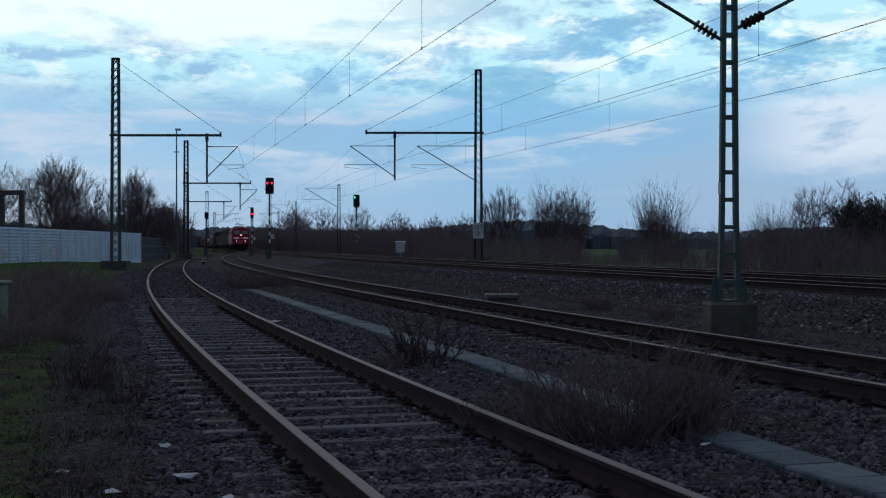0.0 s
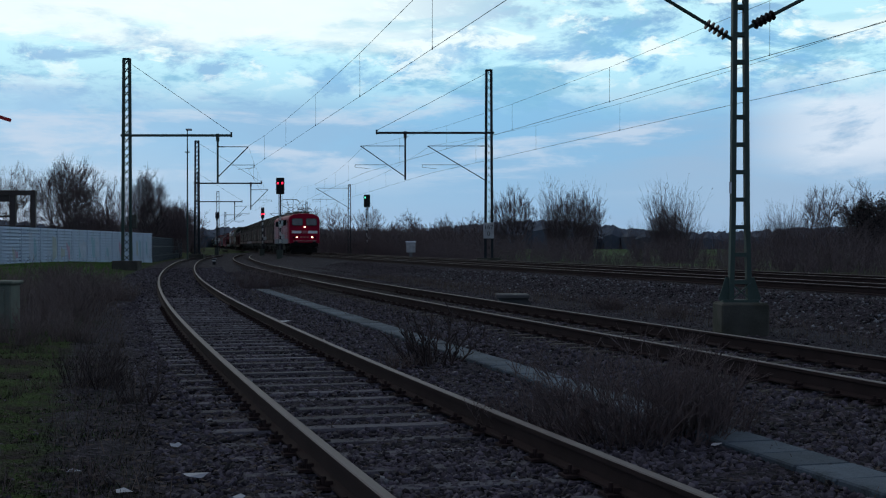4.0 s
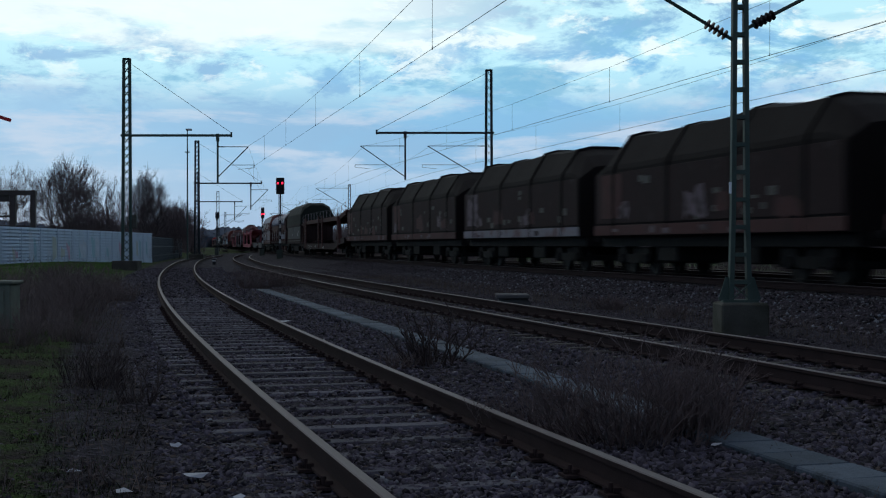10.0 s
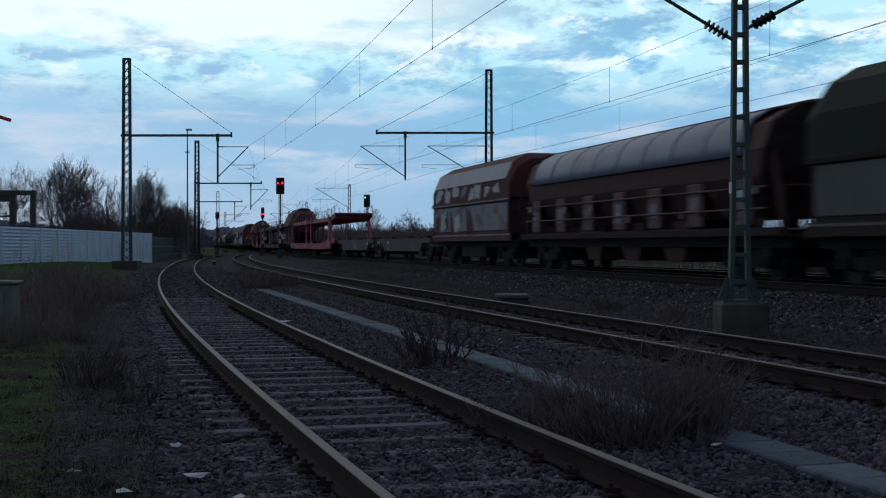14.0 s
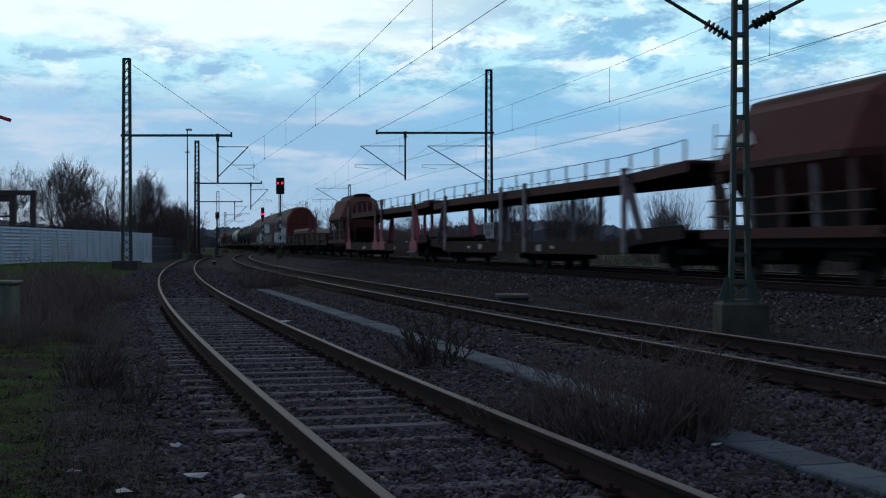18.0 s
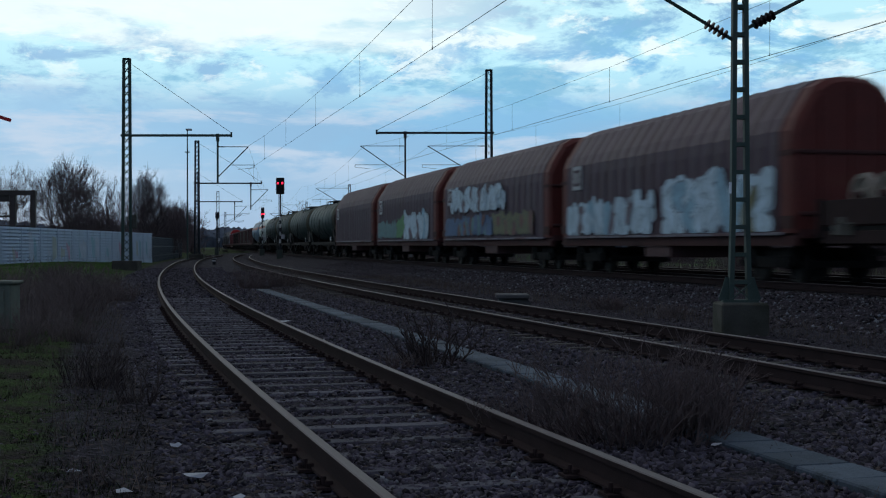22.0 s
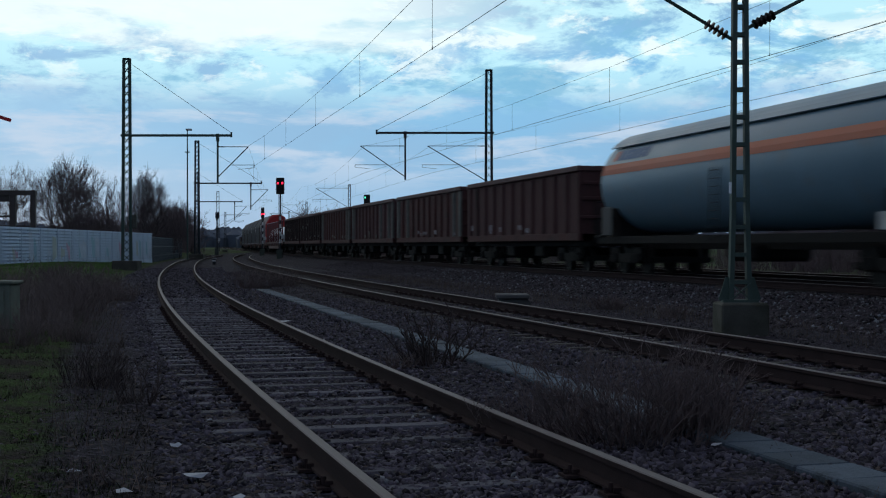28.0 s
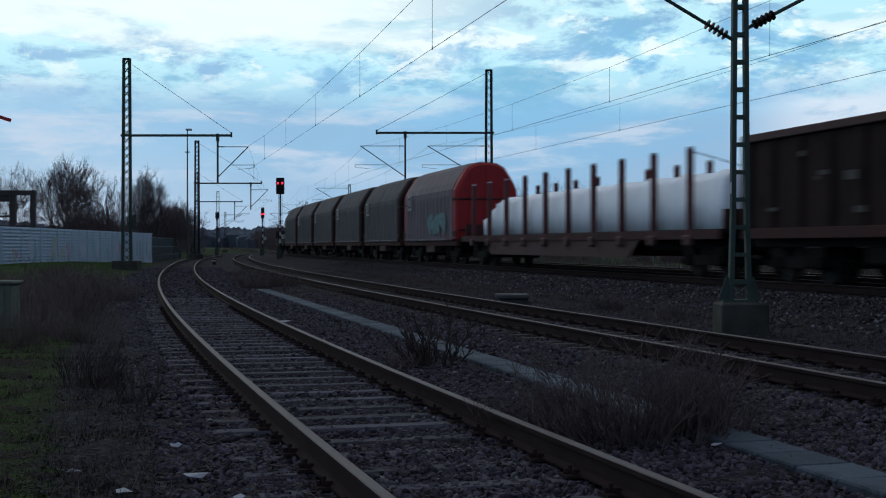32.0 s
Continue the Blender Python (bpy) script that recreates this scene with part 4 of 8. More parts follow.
def tarp_hood(a, b, rng, end_mat, tarp, label, group, H=4.63):
    """Telescopic tarpaulin coil wagon with high round-shouldered end walls."""
    root, h = vehicle("tarpaulin_wagon", a, b, label, group)
    e = h - 0.62
    def arch(x, w, zt, drop=0.0):
        half = [(w, 1.12 + drop), (w, 3.1), (w * 0.99, zt - 1.22), (w * 0.90, zt - 0.92), (w * 0.60, zt - 0.24), (w * 0.36, zt - 0.05), (w * 0.1, zt)]
        return [(x, y, z) for y, z in half] + [(x, -y, z) for y, z in reversed(half)]
    for sx in (-1, 1):
        bm = bmesh.new()
        x = sorted((sx * e, sx * (e - 0.9)))
        tight = [arch(sx * (e - 0.9), 1.42, H - 0.03), arch(sx * (e - 0.16), 1.42, H - 0.03), arch(sx * e, 1.34, H - 0.16)]
        loft(bm, tight if sx > 0 else tight[::-1])
        ew = part("end_wall", bm, end_mat, root)
        for z, w in ((1.5, 1.3), (2.86, 1.36)):
            bm = bmesh.new()
            box(bm, sx * e - 0.05, sx * e + 0.06, -w, w, z, z + 0.09, 0.02)
            part("end_rib", bm, BROWN, ew)
        for y in (-0.75, 0.0, 0.75):
            bm = bmesh.new()
            box(bm, sx * e - 0.04, sx * e + 0.04, y - 0.05, y + 0.05, 1.2, H - 0.2 - 0.35 * abs(y), 0.015)
            part("end_rib", bm, end_mat, ew)
        for sy in (-1, 1):
            bx("end_band", ew, BROWN, x[0] + 0.05, x[1] - 0.05, sy * 1.425 - 0.012, sy * 1.425 + 0.012, 2.84, 2.96)
            bx("end_band", ew, BROWN, x[0] + 0.05, x[1] - 0.05, sy * 1.425 - 0.012, sy * 1.425 + 0.012, 1.22, 1.5)
        bx("end_platform", root, BROWN, x[0] - (0.0 if sx > 0 else 0.1), x[1] + (0.1 if sx > 0 else 0.0), -1.3, 1.3, 1.0, 1.2)
    t = e - 0.62
    n = int(2 * t / 0.72)
    bm = bmesh.new()
    rings = []
    for k in range(n):
        xa, xb = -t + 2 * t * k / n, -t + 2 * t * (k + 1) / n
        sag = rng.uniform(0.015, 0.035)
        tuck = -0.09 if k == 0 else 0.0
        rings.append(arch(xa, 1.465 + tuck, H + 0.018 + tuck))
        rings.append(arch(xa + 0.07, 1.45, H))
        rings.append(arch((xa + xb) / 2, 1.45 - sag * 0.5, H - sag))
        rings.append(arch(xb - 0.07, 1.45, H))
    rings.append(arch(t, 1.40, H - 0.05))
    loft(bm, rings)
    part("tarpaulin", bm, tarp, root, smooth=False)
    for k in range(1, n):
        x = -t + 2 * t * k / n
        bx("hoop_line", root, tarp, x - 0.015, x + 0.015, -1.476, -1.464, 1.2, 3.1)
    for sy in (-1, 1):
        bx("sill", root, PALE if sy < 0 else BROWN, -t - 0.15, t + 0.15, sy * 1.46 - 0.035, sy * 1.46 + 0.035, 1.07, 1.14, 0.01, "pale worn lower edge rail")
        bx("underframe", root, BROWN, -e, e, sy * 1.28 - 0.1, sy * 1.28 + 0.1, 0.84, 1.06)
    bx("floor", root, UNDER, -e, e, -1.2, 1.2, 0.98, 1.12)
    bx("tool_box", root, BROWN_LIGHT, -0.9, 0.9, -1.3, 1.3, 0.52, 0.88, 0.03, "faded box under the frame")
    bx("notice_plate", root, OFFWHITE, -t + 0.75, -t + 1.6, -1.50, -1.476, 2.62, 3.38, 0, "white plate with illegible symbols")
    bx("notice_symbol", root, TARP_RED, -t + 0.87, -t + 1.48, -1.506, -1.501, 2.74, 3.26)
    bx("notice_bar", root, OFFWHITE, -t + 1.0, -t + 1.12, -1.512, -1.507, 2.84, 3.16)
    bx("notice_bar", root, OFFWHITE, -t + 1.24, -t + 1.36, -1.512, -1.507, 2.84, 3.16)
    for x in ((-h + 2.5, h - 2.5)):
        bogie(root, x)
    buffers(root, h)
    return root, t


# -- double-deck car carriers --


def car_carrier(a, b, mats, label, posts, front_ramp, rng, rail_h=0.55):
    """Lower deck with dropped middle, sloping upper deck on A-frames, railing of thin posts and a wire."""
    root, h = vehicle("car_carrier", a, b, label, "double-deck car carriers")
    deck, postm, low = mats
    e = h - 0.45
    for sy in (-1, 1):
        bm = bmesh.new()
        prof = [(-e, 1.18), (-e + 2.2, 1.10), (-e + 3.0, 0.98), (e - 5.0, 0.98), (e - 3.6, 1.30), (e, 1.38), (e, 1.02), (e - 3.4, 0.86), (e - 5.0, 0.56), (-e + 3.0, 0.56), (-e + 2.0, 0.74), (-e, 0.84)]
        y = sy * 1.42
        va = [bm.verts.new((x, y - 0.05, z)) for x, z in prof]
        vb = [bm.verts.new((x, y + 0.05, z)) for x, z in prof]
        n = len(prof)
        for i in range(n):
            bm.faces.new((va[i], va[(i + 1) % n], vb[(i + 1) % n], vb[i]))
        bm.faces.new(va)
        bm.faces.new(list(reversed(vb)))
        bmesh.ops.recalc_face_normals(bm, faces=bm.faces[:])
        part("side_girder", bm, low, root)
    bm = bmesh.new()
    for x0, z0, x1, z1 in ((-e, 1.05, -e + 3, 0.82), (-e + 3, 0.82, e - 5, 0.82), (e - 5, 0.82, e - 3.6, 1.2), (e - 3.6, 1.2, e, 1.25)):
        vs = [bm.verts.new(p) for p in ((x0, -1.38, z0), (x1, -1.38, z1), (x1, 1.38, z1), (x0, 1.38, z0), (x0, -1.38, z0 - 0.07), (x1, -1.38, z1 - 0.07), (x1, 1.38, z1 - 0.07), (x0, 1.38, z0 - 0.07))]
        for f in ((0, 1, 2, 3), (7, 6, 5, 4), (0, 4, 5, 1), (1, 5, 6, 2), (2, 6, 7, 3), (3, 7, 4, 0)):
            bm.faces.new([vs[i] for i in f])
    part("lower_deck", bm, low, root)

    def top(x):
        z = 2.92
        if x > posts[-1]:
            z += front_ramp * (x - posts[-1]) / (e - posts[-1])
        if x < -e + 2.5:
            z -= 0.12 * (-e + 2.5 - x) / 2.5
        return z
    xs = [-e + 0.2, -e + 2.5, -2.0, 2.0, posts[-1], (posts[-1] + e) / 2, e + 0.1]
    bm = bmesh.new()
    rings = []
    for x in xs:
        z = top(x)
        rings.append([(x, -1.38, z), (x, -1.38, z - 0.30), (x, -1.30, z - 0.30), (x, -1.30, z - 0.08), (x, 1.30, z - 0.08), (x, 1.30, z - 0.30), (x, 1.38, z - 0.30), (x, 1.38, z)])
    loft(bm, rings)
    part("upper_deck", bm, deck, root)
    for k in range(9):
        x = -e + 1.2 + k * (2 * e - 2.4) / 8
        bx("deck_crossbeam", root, deck, x - 0.06, x + 0.06, -1.29, 1.29, top(x) - 0.28, top(x) - 0.09)
    heads = postm is PINK and deck is BROWN
    for k, x in enumerate(posts):
        for sy in (-1, 1):
            z = top(x)
            outer = k in (0, len(posts) - 1)
            pm = postm if (k % 3 or postm is not BROWN) else deck
            hz = z + (0.55 if heads else 0.18)
            w0, w1 = (0.25, 0.21) if heads else (0.17, 0.15)
            zm = 2.1
            foot = [(-w0, 0.62), (w0, 0.62), (w0, zm), (-w0, zm)]
            if postm is PINK:
                foot = [(-0.95, 0.60), (0.95, 0.60), (0.90, 0.98), (w0 + 0.12, 1.12), (w0, 1.3), (w0, zm), (-w0, zm), (-w0, 1.3), (-w0 - 0.12, 1.12), (-0.90, 0.98)]
            hw = w1 + (0.2 if heads and not outer else 0.02)
            head = [(-w0, zm), (w0, zm), (w1, hz - 0.34), (hw, hz - 0.3), (hw, hz), (-hw, hz), (-hw, hz - 0.3), (-w1, hz - 0.34)]
            for nm, prof, mt in (("post_foot", foot, pm), ("post", head, BROWN_LIGHT if heads else pm)):
                bm = bmesh.new()
                y0, y1 = sy * 1.475 - 0.04, sy * 1.475 + 0.04
                va = [bm.verts.new((x + px, y0, pz)) for px, pz in prof]
                vb = [bm.verts.new((x + px, y1, pz)) for px, pz in prof]
                m = len(prof)
                for q in range(m):
                    bm.faces.new((va[q], va[(q + 1) % m], vb[(q + 1) % m], vb[q]))
                bm.faces.new(va)
                bm.faces.new(list(reversed(vb)))
                bmesh.ops.recalc_face_normals(bm, faces=bm.faces[:])
                part(nm, bm, mt, root)
            if outer:
                sgn = 1 if k else -1
                bm = bmesh.new()
                bar(bm, (x + sgn * 1.35, sy * 1.45, 1.0), (x + sgn * 0.1, sy * 1.44, z - 0.1), 0.24, 0.08)
                part("brace", bm, pm, root)
    # railing
    for sy in (-1, 1):
        pts = []
        n = int(2 * e / 1.9)
        for k in range(n + 1):
            x = -e + 0.4 + k * (2 * e - 0.5) / n
            z = top(x)
            bm = bmesh.new()
            box(bm, x - 0.06, x + 0.06, sy * 1.36 - 0.012, sy * 1.36 + 0.012, z, z + rail_h)
            part("railing_post", bm, PALE, root)
            pts.append(Vector((x, sy * 1.36, z + rail_h)))
        bm = bmesh.new()
        run_pts = [pts[0]]
        for p, q in zip(pts, pts[1:]):
            run_pts += [(p + q) / 2 - Vector((0, 0, 0.018)), q]
        tube(bm, run_pts, 0.013, 4)
        part("railing_wire", bm, WIRE, root)
    for k in range(4):
        marks(root, rng, -e + 3, e - 6, 0.62, 0.92, 1, -1.47)
    for x in (-h + 3.2, h - 3.0) if h < 15 else (-h + 2.6, -0.9, 0.9, h - 2.6):
        if h < 15:
            bogie(root, x, 1.8, 0.36)
        else:
            wheelset(root, x, 0.36)
            bx("axle_box", root, UNDER, x - 0.3, x + 0.3, -1.12, 1.12, 0.36, 0.86, 0.04)
    if h >= 15:
        bx("underframe", root, UNDER, -e, e, -0.9, 0.9, 0.6, 0.75)
    buffers(root, h)
    return root


# -- hoppers --


def ring_of(x, half):
    return [(x, y, z) for y, z in half] + [(x, -y, z) for y, z in reversed(half)]


def big_hopper(a, b, rng, kind):
    """Four-axle bulk hopper: upright side panels below, sloped roof or tarpaulin above."""
    roofs = {"green": (GREEN_TARP, GREEN_SIDE, SIDE_BLACK, "dark green four-axle bulk wagon with tarpaulin top and pale panels"),
             "white": (PALE, PALE, BROWN, "brown and pale flaking four-axle bulk wagon with angled top")}
    rm, sm, em, lab = roofs[kind]
    root, h = vehicle("bulk_wagon", a, b, lab, "bulk wagons")
    e = h - 0.6
    low = [(1.42, 1.3), (1.42, 2.62)]
    bm = bmesh.new()
    loft(bm, [ring_of(-e + 0.2, low), ring_of(e - 0.2, low)])
    part("lower_body", bm, em, root)
    for sy in (-1, 1):
        for k in range(2):
            x0 = -e + 0.35 + k * (e - 0.3)
            bx("side_panel", root, sm, x0, x0 + e - 0.45, sy * 1.435 - 0.02, sy * 1.435 + 0.02, 1.45, 2.52, 0.01)
        bx("belt_rail", root, em, -e, e, sy * 1.46 - 0.05, sy * 1.46 + 0.05, 2.56, 2.72, 0.01)
        bx("pale_strip", root, PALE if kind == "white" else UNDER, -e, e, sy * 1.512 - 0.004, sy * 1.512 + 0.004, 2.60, 2.65)
        bx("sill", root, em, -e, e, sy * 1.42 - 0.05, sy * 1.42 + 0.05, 1.02, 1.32, 0.01)
        bx("sill_strip", root, PALE if kind == "white" else FAINT, -e, e, sy * 1.472 - 0.004, sy * 1.472 + 0.004, 1.24, 1.30)
    up = [(1.47, 2.70), (1.47, 3.42), (1.20, 4.05), (0.6, 4.40)]
    up2 = [(1.47, 2.70), (1.46, 3.25), (1.1, 3.86), (0.55, 4.18)]
    if kind == "green":
        up = [(y, z + (0.2 if z > 2.8 else 0)) for y, z in up]
        up2 = [(y, z + (0.2 if z > 2.8 else 0)) for y, z in up2]
    bm = bmesh.new()
    if kind == "green":
        loft(bm, [ring_of(-e, up2), ring_of(-e + 0.5, up)] + [ring_of(x, [(y, z + rng.uniform(-0.04, 0.03)) for y, z in up]) for x in (-e + 2, -e + 4, 0, e - 4, e - 2)] + [ring_of(e - 0.5, up), ring_of(e, up2)])
        part("tarpaulin", bm, rm, root, "dark green sheet lashed over the load")
    else:
        loft(bm, [ring_of(-e + 0.1, up2), ring_of(-e + 0.5, up), ring_of(e - 0.5, up), ring_of(e - 0.1, up2)])
        part("upper_body", bm, OXIDE_RED, root)
        bm = bmesh.new()
        for sy in (-1, 1):
            vs = [bm.verts.new(p) for p in ((-e + 0.5, sy * 1.490, 3.42), (e - 0.5, sy * 1.490, 3.42), (e - 0.5, sy * 1.225, 4.06), (-e + 0.5, sy * 1.225, 4.06))]
            bm.faces.new(vs)
        part("roof_flap", bm, SILVER, root)
        x = -e + 0.6
        while x < e - 1.6:
            w = rng.uniform(0.7, 1.6)
            z0, z1 = rng.choice((2.78, 2.8, 2.95)), rng.uniform(3.2, 3.38)
            lean = rng.uniform(-0.5, 0.5)
            side_shape(root, rng, [(x, z0), (x + w * rng.uniform(0.35, 1.0), z0), (x + w + lean * 0.5, z1), (x + lean * 0.5 + 0.1, z1)], -1.476, rng.choice((OFFWHITE, OFFWHITE, PALE)), "paint_patch")
            x += w + rng.uniform(0.15, 0.6)
        for k in range(7):
            x = rng.uniform(-e + 0.5, e - 1.6)
            side_shape(root, rng, [(x, 1.5), (x + rng.uniform(0.3, 1.0), 1.5), (x + rng.uniform(0.4, 0.9), rng.uniform(1.9, 2.45)), (x + 0.1, rng.uniform(1.9, 2.45))], -1.459, rng.choice((OFFWHITE, OXIDE_RED, BROWN)), "paint_patch")
        for x in (-e + 0.25, 0.0, e - 0.25):
            bx("divider", root, BROWN, x - 0.06, x + 0.06, -1.475, -1.43, 1.32, 2.58)
    for sx in (-1, 1):
        bm = bmesh.new()
        for sy in (-1, 1):
            bar(bm, (sx * (e - 0.1), sy * 1.0, 1.1), (sx * (e + 0.05), sy * 1.0, 2.7), 0.12, 0.12)
        box(bm, sx * e - 0.3, sx * e + 0.3, -1.2, 1.2, 1.0, 1.12)
        part("end_ladder", bm, em, root)
    marks(root, rng, -e + 1, e - 1, 1.5, 2.3, 3, -1.458)
    bx("underframe", root, UNDER, -e, e, -1.1, 1.1, 0.78, 1.02)
    bx("discharge_chute", root, UNDER, -2.0, 2.0, -1.2, 1.2, 0.35, 0.8, 0.05)
    for x in (-h + 2.4, h - 2.4):
        bogie(root, x)
    buffers(root, h)


def roof_hopper(a, b, rng):
    root, h = vehicle("bulk_wagon", a, b, "brown four-axle bulk wagon with long silvery swivel roof", "bulk wagons")
    e = h - 0.7
    t = e - 0.6
    for sx in (-1, 1):
        bm = bmesh.new()
        half = [(0.9, 1.5), (1.40, 2.5), (1.46, 3.1), (1.25, 3.72), (0.55, 4.15)]
        inner = [(y * 0.94, z) for y, z in half]
        loft(bm, [[(sx * (t - 0.06 - max(0.0, 3.1 - z) * 0.45), y, z) for _, y, z in ring_of(0, half)], [(sx * (t - max(0.0, 3.1 - z) * 0.45), y, z) for _, y, z in ring_of(0, inner)]])
        part("end_wall", bm, DARK_BROWN, root)
        for y in (-1.2, 1.2):
            bm = bmesh.new()
            bar(bm, (sx * (e - 0.1), y, 1.1), (sx * (t - 0.1), y, 3.0), 0.12, 0.1)
            bar(bm, (sx * (t - 1.1), y, 1.1), (sx * (t - 0.15), y, 2.9), 0.1, 0.08)
            part("end_strut", bm, BROWN, root)
    bm = bmesh.new()
    half = [(0.85, 1.5), (1.38, 2.46), (1.44, 3.08), (1.2, 3.7), (0.5, 4.05)]
    loft(bm, [[(sx * (t - 0.08 - max(0.0, 3.1 - z) * 0.45), y, z) for _, y, z in ring_of(0, half)] for sx in (-1, 1)])
    part("hopper", bm, BROWN, root)
    for sy in (-1, 1):
        n = 14
        bm = bmesh.new()
        arc = [(1.50, 2.98), (1.49, 3.25), (1.38, 3.58), (1.15, 3.86), (0.72, 4.08), (0.35, 4.14)]
        inner = [(y - 0.03, z - 0.03) for y, z in arc]
        va = [[bm.verts.new((-t + 1.1 + 2 * (t - 1.1) * k / n, sy * y, z)) for y, z in arc] for k in range(n + 1)]
        vb = [[bm.verts.new((-t + 1.1 + 2 * (t - 1.1) * k / n, sy * y, z)) for y, z in inner] for k in range(n + 1)]
        m = len(arc)
        for k in range(n):
            for i in range(m - 1):
                bm.faces.new((va[k][i], va[k + 1][i], va[k + 1][i + 1], va[k][i + 1]))
                bm.faces.new((vb[k][i], vb[k][i + 1], vb[k + 1][i + 1], vb[k + 1][i]))
            bm.faces.new((va[k][0], vb[k][0], vb[k + 1][0], va[k + 1][0]))
        bmesh.ops.recalc_face_normals(bm, faces=bm.faces[:])
        part("swivel_roof", bm, SILVER, root, "silvery worn roof shell", smooth=True)
        for k in range(7):
            x = -t + 1.2 + k * (2 * t - 2.4) / 6
            bx("stanchion", root, BROWN_LIGHT, x - 0.55, x + 0.35, sy * 1.34 - 0.05, sy * 1.34 + 0.05, 1.3, 2.42, 0.03)
            bx("stencil", root, PALE, x - 0.4, x + 0.1, sy * 1.396 - 0.004, sy * 1.396 + 0.004, 1.5 + 0.1 * (k % 3), 2.0 + 0.08 * (k % 2))
        for z in (1.7, 2.2):
            bm = bmesh.new()
            rod(bm, (-t, sy * 1.42, z), (t, sy * 1.42, z), 0.025, 6)
            part("side_rail", bm, BROWN_LIGHT, root)
        bx("sill", root, DARK_BROWN, -e, e, sy * 1.36 - 0.06, sy * 1.36 + 0.06, 1.06, 1.26, 0.01)
        for k in range(9):
            x = -t + 1.2 + k * (2 * t - 2.4) / 8
            bm = bmesh.new()
            for (ya, za), (yb, zb) in zip(arc, arc[1:]):
                bar(bm, (x, sy * (ya + 0.012), za), (x, sy * (yb + 0.012), zb), 0.035, 0.02)
            part("roof_seam", bm, SILVER, root)
        for k in range(16):
            x = rng.uniform(-t, t)
            z = rng.uniform(1.3, 2.2)
            bx("lever_plate", root, rng.choice((OFFWHITE, PALE, DARK_BROWN, DARK_BROWN)), x, x + rng.uniform(0.1, 0.4), sy * 1.43 - 0.01, sy * 1.43 + 0.01, z, z + rng.uniform(0.06, 0.22))
    bx("roof_ridge", root, BROWN, -t - 0.2, t + 0.2, -0.36, 0.36, 4.1, 4.2, 0.02)
    bx("underframe", root, UNDER, -e, e, -1.1, 1.1, 0.8, 1.04)
    for x in (-3.2, 0, 3.2):
        bm = bmesh.new()
        loft(bm, [[(x - 1.2, -1.1, 1.5), (x + 1.2, -1.1, 1.5), (x + 1.2, 1.1, 1.5), (x - 1.2, 1.1, 1.5)], [(x - 0.5, -1.0, 0.4), (x + 0.5, -1.0, 0.4), (x + 0.5, 1.0, 0.4), (x - 0.5, 1.0, 0.4)]])
        part("discharge_chute", bm, BROWN, root)
    for sx in (-1, 1):
        bx("end_platform", root, BROWN, sx * (e - 0.35) - 0.35, sx * (e - 0.35) + 0.35, -1.35, 1.35, 1.05, 1.12)
        bm = bmesh.new()
        for sy in (-1.3, -0.5, 0.5, 1.3):
            rod(bm, (sx * e, sy, 1.1), (sx * e, sy, 2.2), 0.025, 6)
        rod(bm, (sx * e, -1.3, 2.2), (sx * e, 1.3, 2.2), 0.025, 6)
        part("end_railing", bm, BROWN, root)
    for x in (-h + 2.9, h - 2.9):
        bogie(root, x)
    buffers(root, h)


